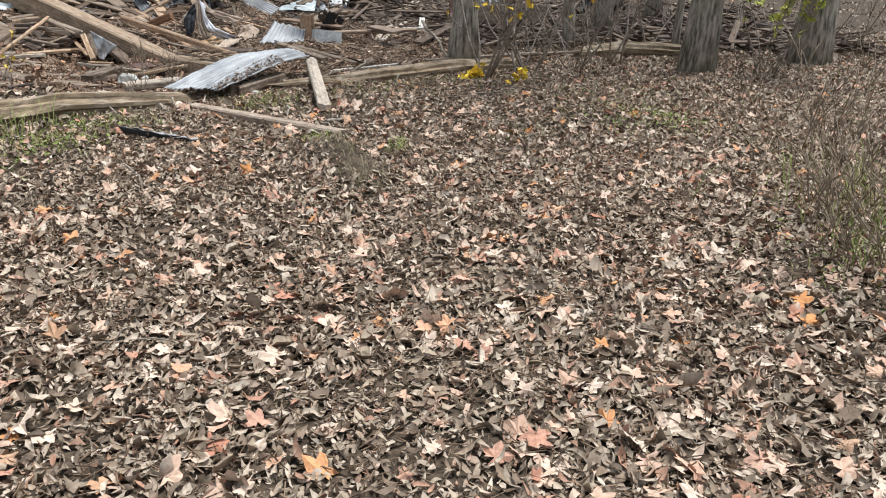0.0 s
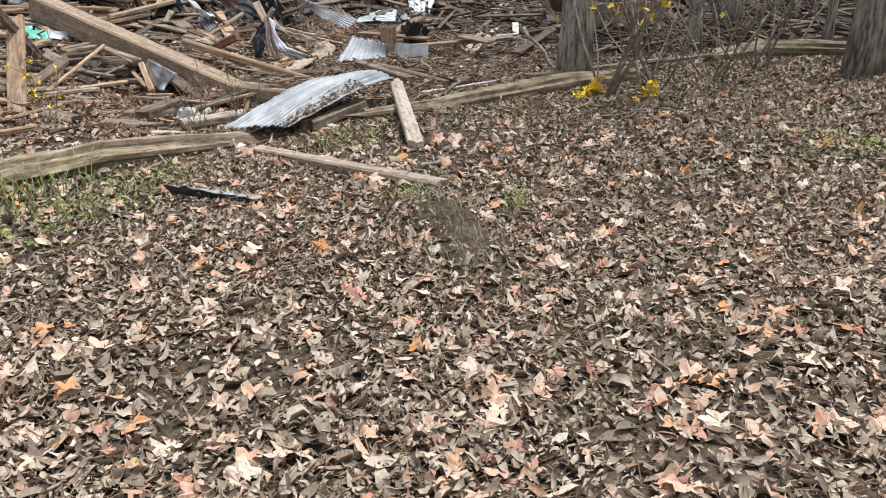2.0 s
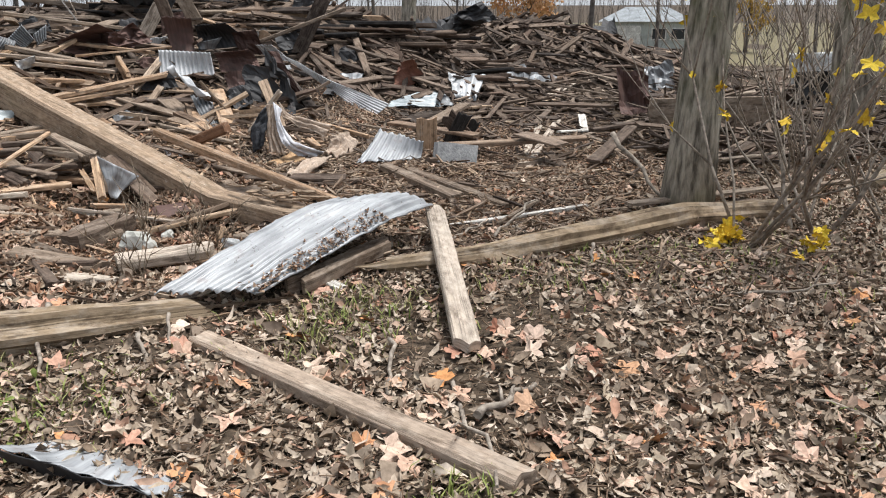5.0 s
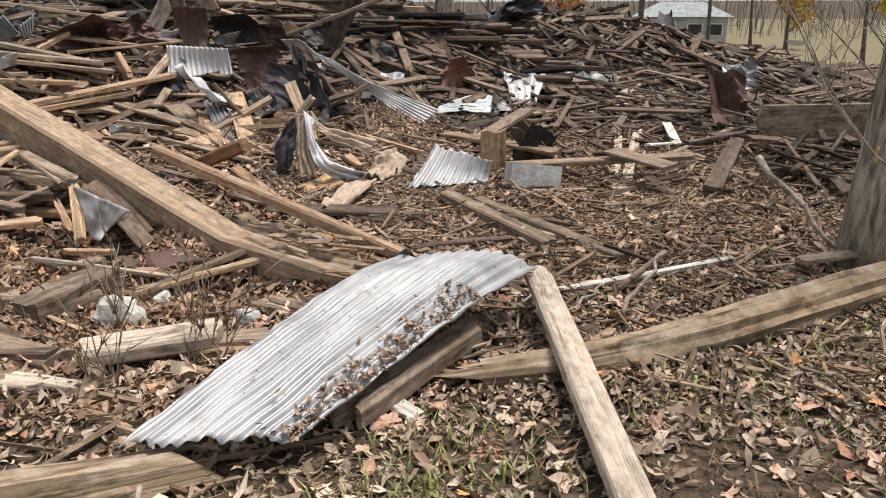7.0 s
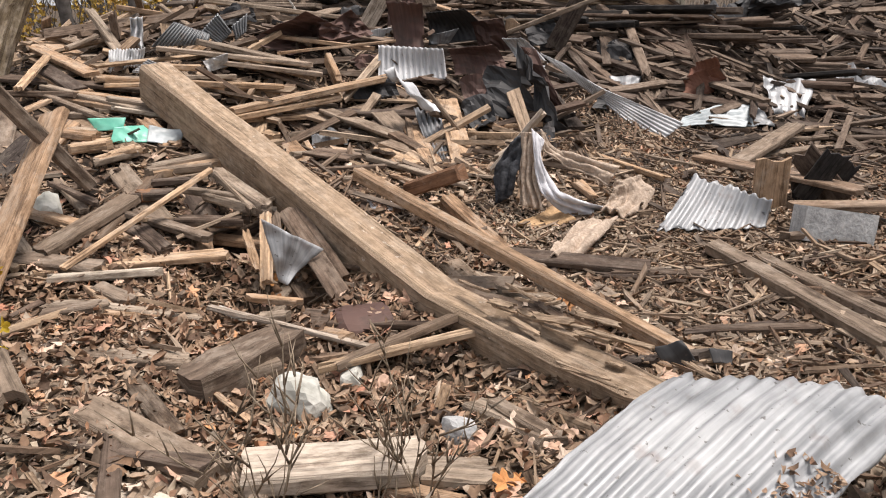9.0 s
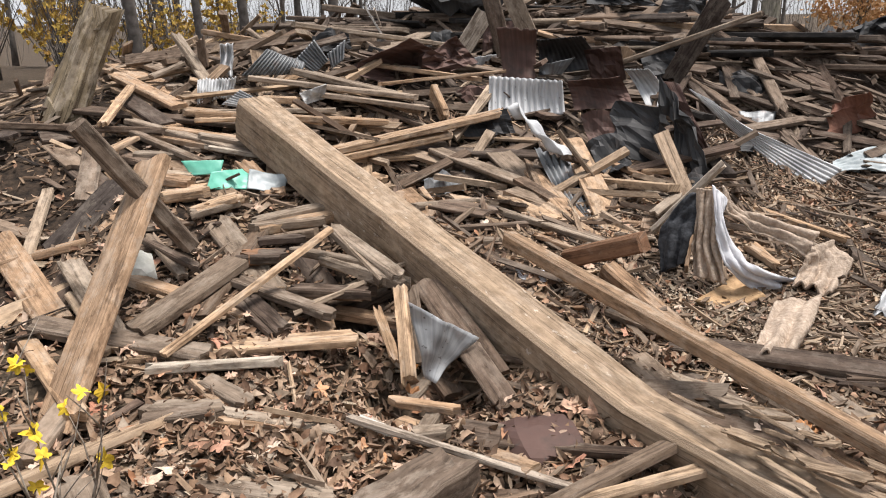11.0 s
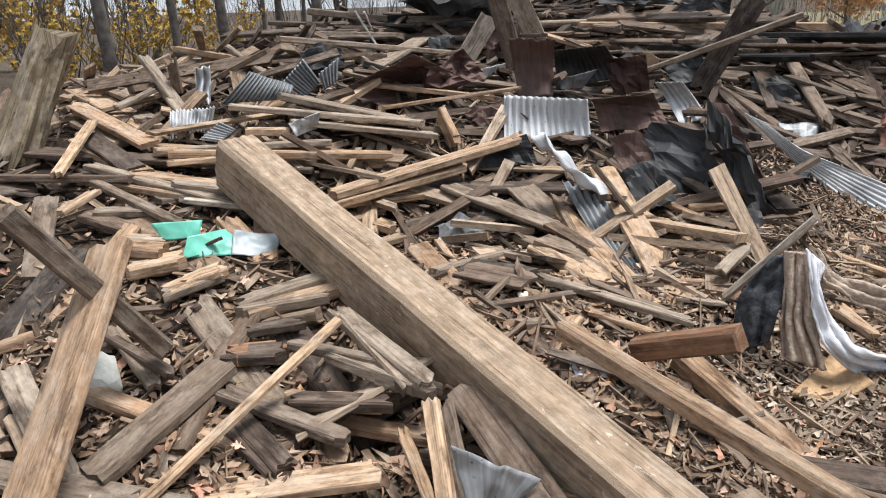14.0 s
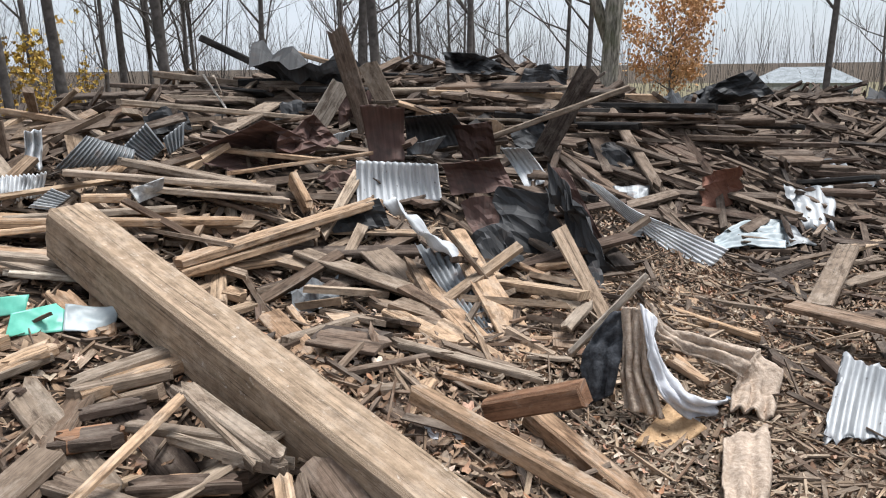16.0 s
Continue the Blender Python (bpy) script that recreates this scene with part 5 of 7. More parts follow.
patch("flat_tin", ((2.59, 16.52, 0.59), (3.48, 16.24, 0.65), (3.60, 16.20, 0.26), (2.68, 16.50, 0.13)), PAINT, label="pale sheet lying on rubble behind the trees", crumple=0.06, seed=47)
patch("bent_tin", ((-5.90, 12.90, 0.73), (-5.65, 13.18, 0.77), (-5.50, 13.01, 0.60), (-5.76, 12.79, 0.59)), RUST, label="bent dark tin sheet among boards", crumple=0.14, seed=70, nu=16, nv=14)
patch("bent_tin", ((-4.82, 14.76, 0.88), (-4.52, 14.82, 0.96), (-4.42, 15.07, 0.67), (-4.72, 14.78, 0.62)), SOOT, label="bent dark tin sheet among boards", crumple=0.14, seed=71, nu=16, nv=14)
patch("bent_tin", ((-6.64, 15.02, 1.18), (-6.32, 15.16, 1.23), (-6.38, 15.14, 0.92), (-6.65, 15.02, 0.87)), RUST, label="bent dark tin sheet among boards", crumple=0.14, seed=72, nu=16, nv=14)
patch("bent_tin", ((-5.19, 14.12, 0.96), (-4.86, 14.20, 1.00), (-4.91, 14.65, 0.66), (-5.10, 14.14, 0.66)), RUST, label="bent dark tin sheet among boards", crumple=0.14, seed=73, nu=16, nv=14)
patch("bent_tin", ((-4.14, 15.23, 0.79), (-3.77, 15.24, 0.74), (-3.65, 15.07, 0.50), (-4.05, 14.95, 0.51)), SOOT, label="bent dark tin sheet among boards", crumple=0.14, seed=74, nu=16, nv=14)
patch("bent_tin", ((-7.54, 15.12, 1.06), (-7.20, 15.38, 1.11), (-7.06, 15.14, 0.91), (-7.37, 14.93, 0.87)), SOOT, label="bent dark tin sheet among boards", crumple=0.14, seed=75, nu=16, nv=14)
patch("bent_tin", ((-3.61, 13.23, 0.36), (-3.37, 13.95, 0.20), (-3.28, 13.68, 0.13), (-3.63, 13.08, 0.29)), SOOT, label="bent dark tin sheet among boards", crumple=0.14, seed=76, nu=16, nv=14)
patch("bent_tin", ((-4.66, 12.63, 0.34), (-4.41, 12.75, 0.40), (-4.24, 12.45, 0.21), (-4.44, 12.36, 0.19)), SOOT, label="bent dark tin sheet among boards", crumple=0.14, seed=77, nu=16, nv=14)
patch("bent_tin", ((-3.97, 12.39, 0.21), (-3.78, 12.52, 0.22), (-3.68, 12.27, 0.12), (-3.87, 12.14, 0.14)), SOOT, label="bent dark tin sheet among boards", crumple=0.14, seed=78, nu=16, nv=14)
patch("bent_tin", ((-7.20, 12.67, 1.16), (-6.94, 12.86, 1.19), (-6.92, 12.88, 1.02), (-7.09, 12.56, 1.02)), SOOT, label="bent dark tin sheet among boards", crumple=0.14, seed=79, nu=16, nv=14)

# clothes, plastic and foam
def drape(name, left, right, mat, label, folds=3, fold_depth=0.015, thick=0.01, seed=1, rumple=0.03, category="cloth", even=0.35):
    """Cloth or thin sheet hung between two bent edges, with folds running along them."""
    off = Vector((seed * 3.7, seed * 1.9, 0))

    def along(pts, v):
        k = v * (len(pts) - 1)
        i = min(len(pts) - 2, int(k))
        p = [Vector(pts[min(max(j, 0), len(pts) - 1)]) for j in range(i - 1, i + 3)]
        f = k - i
        return 0.5 * (2 * p[1] + (p[2] - p[0]) * f + (2 * p[0] - 5 * p[1] + 4 * p[2] - p[3]) * f * f + (3 * p[1] - p[0] - 3 * p[2] + p[3]) * f ** 3)

    nu, nv = 10 * folds, 36
    base = Vector(left[0])
    verts, uvs = [], []
    for j in range(nv + 1):
        v = j / nv
        a, c = along(left, v), along(right, v)
        ahead = along(left, min(1.0, v + 0.02)) + along(right, min(1.0, v + 0.02)) - along(left, max(0.0, v - 0.02)) - along(right, max(0.0, v - 0.02))
        out = (c - a).cross(ahead).normalized()
        for i in range(nu + 1):
            u = i / nu
            w = 5.3 * rumple * noise.noise(off + Vector((u * 2, v * 3, 0)))
            h = fold_depth * (even + (1 - even) * v * 1.5) * math.sin(2 * math.pi * folds * (u + w)) + rumple * noise.noise(off + Vector((u * 2.5, v * 5, 3))) + 0.27 * rumple * noise.noise(off + Vector((u * 12, v * 18, 3)))
            edge = 0.012 * noise.noise(off + Vector((i, v * 14, 7))) if i in (0, nu) else 0.0
            verts.append(a.lerp(c, u + edge) + out * h - base)
            uvs.append((v, u))
    faces = [(j * (nu + 1) + i, j * (nu + 1) + i + 1, (j + 1) * (nu + 1) + i + 1, (j + 1) * (nu + 1) + i) for j in range(nv) for i in range(nu)]
    ob = mesh_object(name, verts, faces, mat, uvs, True)
    ob.location = base
    s = ob.modifiers.new("thickness", "SOLIDIFY")
    s.thickness, s.offset = thick, 0
    return tagged(ob, label, category)


drape("dark_trousers", ((-3.60, 11.12, 0.38), (-3.69, 11.08, 0.25), (-3.73, 11.04, 0.13), (-3.68, 11.00, -0.03)), ((-3.53, 11.12, 0.39), (-3.54, 11.08, 0.27), (-3.55, 11.02, 0.18), (-3.58, 10.98, 0.04)), CLOTH_DARK, "charcoal cloth hanging over a board", 2, 0.015, seed=51)
drape("brown_shirt", ((-3.56, 11.08, 0.42), (-3.54, 11.03, 0.23), (-3.54, 11.00, 0.11), (-3.52, 10.96, -0.01)), ((-3.45, 11.08, 0.42), (-3.44, 11.02, 0.25), (-3.40, 10.98, 0.11), (-3.35, 10.94, -0.03)), CLOTH_TAN, "tan knit cloth hanging in folds", 3, 0.02, seed=52)
drape("white_shirt", ((-3.48, 11.05, 0.45), (-3.43, 10.99, 0.28), (-3.41, 10.96, 0.17), (-3.33, 10.93, 0.04), (-3.20, 11.07, -0.10)), ((-3.40, 11.07, 0.38), (-3.40, 11.02, 0.28), (-3.31, 11.00, 0.13), (-3.21, 10.97, 0.07), (-3.06, 11.34, -0.08)), CLOTH_WHITE, "dirty white sleeve draped down over the heap", 2, 0.012, seed=53)
drape("tan_sleeve", ((-3.45, 11.10, 0.43), (-3.33, 11.15, 0.31), (-3.18, 11.20, 0.26), (-2.97, 11.25, 0.21)), ((-3.39, 11.05, 0.32), (-3.28, 11.10, 0.23), (-3.15, 11.15, 0.18), (-3.02, 11.15, 0.11)), CLOTH_TAN, "tan knit sleeve stretched over boards", 2, 0.015, seed=55)
drape("tan_cloth", ((-3.03, 11.38, 0.08), (-3.04, 11.33, -0.02), (-3.06, 11.17, -0.06)), ((-2.91, 11.62, 0.08), (-2.81, 11.53, -0.04), (-2.88, 11.18, -0.08)), CLOTH_TAN, "crumpled tan knit cloth", 3, 0.015, seed=56)
drape("tan_trousers", ((-3.11, 10.85, -0.05), (-3.13, 10.54, -0.07), (-3.14, 10.28, -0.10)), ((-2.92, 11.04, -0.05), (-2.94, 10.69, -0.07), (-3.00, 10.35, -0.12)), CLOTH_TAN, "tan trouser leg lying on leaf litter", 2, 0.02, seed=57)
patch("foam_slab", ((-3.47, 10.78, -0.09), (-3.34, 11.11, -0.05), (-3.17, 11.00, -0.09), (-3.29, 10.84, -0.12)), FOAM, label="orange-yellow foam slab", crumple=0.02, thick=0.03, seed=58, category='foam')
patch("blue_rag", ((-3.07, 11.36, -0.06), (-2.98, 11.34, -0.07), (-2.98, 11.31, -0.11), (-3.06, 11.30, -0.10)), RAG_BLUE, label="pale blue rag among clothes", crumple=0.04, thick=0.01, seed=59, category='cloth')
drape("corrugated_strip", ((-3.90, 12.48, 0.79), (-3.75, 12.87, 0.56), (-3.61, 13.27, 0.34), (-3.36, 13.33, 0.14), (-3.11, 13.38, -0.05)), ((-3.79, 12.80, 0.68), (-3.68, 13.04, 0.55), (-3.56, 13.27, 0.43), (-3.24, 13.45, 0.27), (-2.92, 13.63, 0.11)), PALETIN, "long twisted strip of pale corrugated tin", 8, 0.0045, 0.003, 21, rumple=0.01, category="metal sheet", even=1.0)
drape("plastic_sheet", ((-3.00, 14.08, 0.08), (-2.76, 14.52, 0.14), (-2.41, 14.73, 0.14)), ((-2.99, 13.83, 0.06), (-2.74, 14.11, 0.04), (-2.44, 14.20, 0.01)), PLASTIC_WHITE, "dirty pale plastic sheet crumpled on rubble", 4, 0.012, seed=83, rumple=0.02, category="plastic sheet")
patch("plastic_bag", ((-6.33, 10.24, 0.50), (-6.17, 10.42, 0.48), (-6.15, 10.36, 0.41), (-6.27, 10.25, 0.42)), PLASTIC_GREEN, label="green and white plastic bag on boards", crumple=0.03, seed=60, category='plastic bag')
patch("plastic_bag", ((-6.14, 10.28, 0.44), (-6.06, 10.52, 0.43), (-5.98, 10.40, 0.33), (-6.13, 10.22, 0.35)), PLASTIC_GREEN, label="green and white plastic bag on boards", crumple=0.03, seed=61, category='plastic bag')
patch("plastic_bag", ((-6.03, 10.48, 0.43), (-5.86, 10.63, 0.38), (-5.82, 10.52, 0.29), (-5.98, 10.39, 0.33)), PLASTIC_WHITE, label="white end of a torn plastic bag", crumple=0.03, seed=62, category='plastic bag')
patch("grey_rag", ((-6.66, 11.78, 0.74), (-6.49, 11.90, 0.80), (-6.52, 11.90, 0.69), (-6.62, 11.80, 0.65)), GREYCLOTH, label="crumpled grey rag on a board", crumple=0.1, thick=0.01, seed=63, category='cloth')
patch("paper_scrap", ((-4.27, 10.38, 0.09), (-4.15, 10.47, 0.07), (-4.12, 10.42, 0.03), (-4.23, 10.36, 0.05)), CLOTH_WHITE, label="white paper scrap on dark boards", crumple=0.02, seed=64, category='paper')

# stones, blocks and stumps
rock((-3.65, 8.76, -0.24), (0.15, 0.115, 0.1), STONE, "pale lime stone with green stain", seed=3)
rock((-3.55, 9.00, -0.26), (0.07, 0.05, 0.05), STONE, "small pale lime stone", seed=5)
rock((-5.91, 9.51, 0.08), (0.1, 0.1, 0.13), STONE, "greenish lime stone under boards", seed=7)
rock((-2.96, 8.76, -0.22), (0.085, 0.06, 0.05), CONCRETE, "broken grey concrete lump", name="concrete_lump", category="concrete", seed=9)
cinder_block((-1.76, 11.24, -0.10), 20)
rock((-1.88, 12.23, -0.05), (0.13, 0.12, 0.15), BLACK, "dark charred stump in the litter", name="charred_stump", category="stump", seed=11)
rock((-3.77, 9.43, -0.22), (0.2, 0.14, 0.08), RUST, "rusted iron lump under the beam", name="rusted_iron", category="scrap", seed=13)
board((-2.11, 11.69, 0.24), (-2.11, 11.69, -0.11), 0.212, 0.03, TAN, 70)
board((-1.97, 12.03, 0.23), (-1.68, 12.04, -0.11), 0.170, 0.04, DARK, 90)
board((-1.74, 11.98, 0.26), (-1.94, 11.97, -0.10), 0.143, 0.04, BLACK, 90)
board((-1.64, 12.11, 0.18), (-1.80, 12.11, -0.11), 0.103, 0.03, BLACK, 90)
log(((-7.94, 10.66, 0.61), (-7.87, 10.82, 0.97), (-7.79, 10.99, 1.33)), (0.15, 0.125, 0.12), LOGWOOD, "upright rotten log stub with broken top", seed=5, name="log_stub")

# logs
log(((-4.95, 5.64, -0.18), (-4.29, 6.15, -0.14), (-3.45, 6.78, -0.09), (-2.62, 7.42, -0.15)), (0.14, 0.13, 0.12, 0.08), LOGWOOD, "long barkless rotting log on the leaves", seed=2)
log(((-1.81, 8.19, -0.14), (-1.39, 8.35, -0.13), (-0.89, 8.64, -0.12), (0.12, 9.46, -0.11), (0.79, 9.71, -0.11)), (0.055, 0.085, 0.1, 0.1, 0.09), LOGWOOD, "rotting split log along the heap's edge", seed=3)
log(((1.84, 10.74, -0.09), (2.45, 11.11, -0.07), (3.41, 10.87, -0.07)), (0.1, 0.11, 0.1), LOGWOOD, "pale fallen log behind saplings", seed=8)
board((0.24, 13.20, 0.08), (1.73, 13.62, 0.08), 0.400, 0.05, GREY, 85, label="wide grey board standing on edge behind trees")

# boards and sheets behind the trees
board((1.54, 16.45, -0.05), (3.40, 18.36, -0.05), 0.149, 0.03, GREY)
board((0.80, 12.67, -0.05), (1.61, 12.42, -0.05), 0.084, 0.03, DARK)
board((1.47, 13.56, -0.05), (3.82, 16.02, -0.05), 0.104, 0.03, GREY)
board((0.68, 11.38, -0.05), (1.59, 11.94, -0.05), 0.065, 0.03, GREY)
board((2.36, 15.22, -0.05), (3.12, 14.00, -0.05), 0.131, 0.03, DARK)
board((0.49, 11.10, -0.05), (1.29, 12.74, -0.05), 0.056, 0.03, GREY)
board((1.90, 12.46, -0.05), (2.33, 11.89, -0.05), 0.068, 0.03, GREY)
board((2.48, 20.48, -0.05), (3.75, 20.44, 0.08), 0.159, 0.03, DARK)
board((0.12, 11.90, -0.05), (0.68, 12.30, -0.05), 0.081, 0.03, DARK)
board((0.95, 10.27, -0.05), (1.94, 10.82, -0.05), 0.055, 0.03, GREY)
patch("bent_tin", ((2.46, 15.77, 0.36), (3.26, 15.52, 0.47), (3.58, 16.34, -0.05), (2.65, 15.72, -0.07)), SOOT, label="dark bent tin behind the trees", crumple=0.15, seed=90)
patch("rusted_sheet", ((-0.07, 14.59, 0.51), (0.36, 14.55, 0.45), (0.40, 14.55, -0.07), (0.01, 14.23, -0.07)), RUST, label="dark rusted tin standing by a tree", crumple=0.15, seed=91)

# splinters on the great beam
board((-3.04, 9.44, -0.06), (-2.82, 9.28, -0.06), 0.036, 0.012, BEAM, -14, 'splinter', 'long splinter split off the rotten beam', jag=0.06, group='splinters of the great beam', category='splinter')
board((-2.95, 9.47, -0.04), (-2.71, 9.33, -0.04), 0.031, 0.012, BEAM, 22, 'splinter', 'long splinter split off the rotten beam', jag=0.06, group='splinters of the great beam', category='splinter')
board((-2.70, 9.34, -0.02), (-2.57, 9.28, -0.01), 0.016, 0.012, BEAM, 22, 'splinter', 'long splinter split off the rotten beam', jag=0.06, group='splinters of the great beam', category='splinter')
board((-2.76, 9.42, 0.01), (-2.50, 9.28, 0.04), 0.026, 0.012, BEAM, 26, 'splinter', 'long splinter split off the rotten beam', jag=0.06, group='splinters of the great beam', category='splinter')
board((-2.46, 8.99, -0.08), (-2.28, 8.90, -0.06), 0.023, 0.012, BEAM, 0, 'splinter', 'long splinter split off the rotten beam', jag=0.06, group='splinters of the great beam', category='splinter')
board((-2.92, 9.40, -0.03), (-2.69, 9.30, 0.02), 0.036, 0.012, BEAM, 29, 'splinter', 'long splinter split off the rotten beam', jag=0.06, group='splinters of the great beam', category='splinter')
board((-2.66, 9.29, 0.00), (-2.36, 9.14, 0.04), 0.020, 0.012, BEAM, 20, 'splinter', 'long splinter split off the rotten beam', jag=0.06, group='splinters of the great beam', category='splinter')
board((-2.74, 9.16, -0.09), (-2.45, 8.98, -0.05), 0.025, 0.012, BEAM, -21, 'splinter', 'long splinter split off the rotten beam', jag=0.06, group='splinters of the great beam', category='splinter')
board((-2.94, 9.53, 0.00), (-2.82, 9.43, 0.04), 0.023, 0.012, BEAM, 23, 'splinter', 'long splinter split off the rotten beam', jag=0.06, group='splinters of the great beam', category='splinter')
board((-2.27, 9.13, 0.02), (-2.15, 9.05, 0.01), 0.020, 0.012, BEAM, -6, 'splinter', 'long splinter split off the rotten beam', jag=0.06, group='splinters of the great beam', category='splinter')
board((-2.73, 9.13, -0.09), (-2.49, 9.02, -0.05), 0.024, 0.012, BEAM, -2, 'splinter', 'long splinter split off the rotten beam', jag=0.06, group='splinters of the great beam', category='splinter')
board((-2.73, 9.32, -0.03), (-2.52, 9.24, -0.01), 0.026, 0.012, BEAM, 13, 'splinter', 'long splinter split off the rotten beam', jag=0.06, group='splinters of the great beam', category='splinter')
board((-3.09, 9.59, 0.02), (-2.89, 9.43, 0.03), 0.029, 0.012, BEAM, -29, 'splinter', 'long splinter split off the rotten beam', jag=0.06, group='splinters of the great beam', category='splinter')
board((-2.63, 9.13, -0.09), (-2.42, 9.02, -0.08), 0.033, 0.012, BEAM, 14, 'splinter', 'long splinter split off the rotten beam', jag=0.06, group='splinters of the great beam', category='splinter')
board((-3.36, 9.65, -0.02), (-3.12, 9.49, 0.01), 0.023, 0.012, BEAM, -8, 'splinter', 'long splinter split off the rotten beam', jag=0.06, group='splinters of the great beam', category='splinter')
board((-3.00, 9.45, -0.03), (-2.85, 9.38, -0.04), 0.029, 0.012, BEAM, 14, 'splinter', 'long splinter split off the rotten beam', jag=0.06, group='splinters of the great beam', category='splinter')
board((-3.03, 9.50, -0.00), (-2.91, 9.41, 0.03), 0.018, 0.012, BEAM, -11, 'splinter', 'long splinter split off the rotten beam', jag=0.06, group='splinters of the great beam', category='splinter')
board((-2.88, 9.40, -0.05), (-2.66, 9.24, -0.02), 0.037, 0.012, BEAM, -3, 'splinter', 'long splinter split off the rotten beam', jag=0.06, group='splinters of the great beam', category='splinter')
board((-3.14, 9.49, -0.04), (-2.98, 9.43, -0.04), 0.022, 0.012, BEAM, 18, 'splinter', 'long splinter split off the rotten beam', jag=0.06, group='splinters of the great beam', category='splinter')
board((-2.56, 9.18, -0.06), (-2.46, 9.13, -0.05), 0.024, 0.012, BEAM, -5, 'splinter', 'long splinter split off the rotten beam', jag=0.06, group='splinters of the great beam', category='splinter')
board((-2.88, 9.46, 0.01), (-2.79, 9.42, 0.05), 0.040, 0.012, BEAM, -4, 'splinter', 'long splinter split off the rotten beam', jag=0.06, group='splinters of the great beam', category='splinter')
board((-2.22, 8.96, -0.07), (-1.96, 8.84, -0.05), 0.022, 0.012, BEAM, -10, 'splinter', 'long splinter split off the rotten beam', jag=0.06, group='splinters of the great beam', category='splinter')
board((-3.15, 9.50, -0.03), (-2.97, 9.37, 0.01), 0.032, 0.012, BEAM, 25, 'splinter', 'long splinter split off the rotten beam', jag=0.06, group='splinters of the great beam', category='splinter')
board((-2.28, 9.08, -0.03), (-2.15, 8.99, -0.02), 0.032, 0.012, BEAM, 1, 'splinter', 'long splinter split off the rotten beam', jag=0.06, group='splinters of the great beam', category='splinter')
board((-2.78, 9.39, -0.03), (-2.64, 9.32, -0.01), 0.035, 0.012, BEAM, -9, 'splinter', 'long splinter split off the rotten beam', jag=0.06, group='splinters of the great beam', category='splinter')
board((-3.09, 9.57, -0.00), (-2.93, 9.53, 0.04), 0.036, 0.012, BEAM, -30, 'splinter', 'long splinter split off the rotten beam', jag=0.06, group='splinters of the great beam', category='splinter')

# sticks on the leaf litter
stick((-1.05, 6.58, -0.11), (-0.85, 6.91, -0.14), 0.018, forks=2)
stick((-1.53, 7.25, -0.14), (-1.43, 6.75, -0.15), 0.012, forks=0)
stick((-3.22, 7.22, -0.05), (-2.93, 6.69, -0.16), 0.014, forks=0)
stick((-2.68, 7.08, -0.11), (-2.49, 6.81, -0.15), 0.012, forks=0)
stick((-2.63, 7.28, -0.09), (-2.52, 7.06, -0.15), 0.01, forks=0)
stick((-0.41, 8.47, -0.15), (-0.10, 8.27, -0.15), 0.014, forks=1)
stick((0.14, 8.08, -0.15), (0.70, 8.17, -0.09), 0.01, forks=2)
stick((-0.88, 8.49, -0.15), (-0.42, 8.13, -0.15), 0.012, forks=0)
stick((-0.56, 8.58, -0.05), (-0.57, 8.48, -0.16), 0.012, forks=0)
stick((-1.19, 6.90, -0.15), (-0.94, 6.10, -0.07), 0.012, forks=2)
stick((-0.61, 5.13, -0.14), (-0.71, 4.86, -0.15), 0.008, forks=0)
stick((-2.19, 5.05, -0.07), (-1.96, 4.82, -0.15), 0.008, forks=1)
stick((-0.52, 5.31, -0.11), (-0.40, 5.15, -0.16), 0.006, forks=1)
stick((-1.48, 2.69, -0.08), (-1.08, 2.71, -0.06), 0.006, forks=2)
stick((0.74, 3.00, -0.08), (1.02, 2.86, -0.08), 0.006, forks=1)
stick((0.11, 4.19, -0.11), (0.42, 3.59, -0.10), 0.005, forks=2)
stick((-1.81, 3.70, -0.10), (-1.59, 3.61, -0.10), 0.005, forks=0)
stick((-1.73, 8.77, -0.14), (-1.55, 9.18, -0.12), 0.014, forks=2)
stick((-1.19, 8.93, -0.15), (-0.94, 9.60, -0.05), 0.014, forks=1)
stick((-1.45, 8.86, -0.15), (-1.28, 9.27, -0.13), 0.01, forks=0)
stick((-1.08, 9.15, -0.13), (-0.96, 9.05, -0.14), 0.01, forks=1)
stick((-1.25, 12.48, -0.07), (-0.59, 12.21, -0.07), 0.01, forks=1)
stick((-0.36, 10.38, 0.33), (0.09, 9.89, -0.14), 0.022, forks=0)
stick((0.23, 6.95, -0.15), (0.61, 6.63, -0.14), 0.006, forks=2)


# ---- loose stuff of the heap: splinters, chips and short boards ----
HEAP_A = np.array(HEAP)


def HN(x, y):
    """The land's height for whole arrays."""
    z = -0.033 * np.clip(y, -5, 5) - 2.2 * np.clip((y - 24) / 22, 0, 1)
    for cx, cy, s, a in HEAP_A:
        z = z + a * np.exp(-((x - cx) ** 2 + (y - cy) ** 2) / (s * s))
    z = z + 0.018 * np.sin(2.3 * x + 1.1 * y) * np.sin(1.7 * y - 0.9 * x) + 0.012 * np.sin(5.1 * x - 3.7 * y + 1.0)
    z = z + 0.14 * np.exp(-(((x + 0.74) * 0.92 + (y - 5.42) * 0.39) / 0.19) ** 2 - (((y - 5.42) * 0.92 - (x + 0.74) * 0.39) / 0.55) ** 2)
    return z + 0.12 * np.exp(-((x - 1.5) / 0.6) ** 2 - ((y - 6.9) / 0.25) ** 2)


def heap_n(x, y):
    z = 0.0 * x
    for cx, cy, s, a in HEAP_A:
        z = z + a * np.exp(-((x - cx) ** 2 + (y - cy) ** 2) / (s * s))
    return z


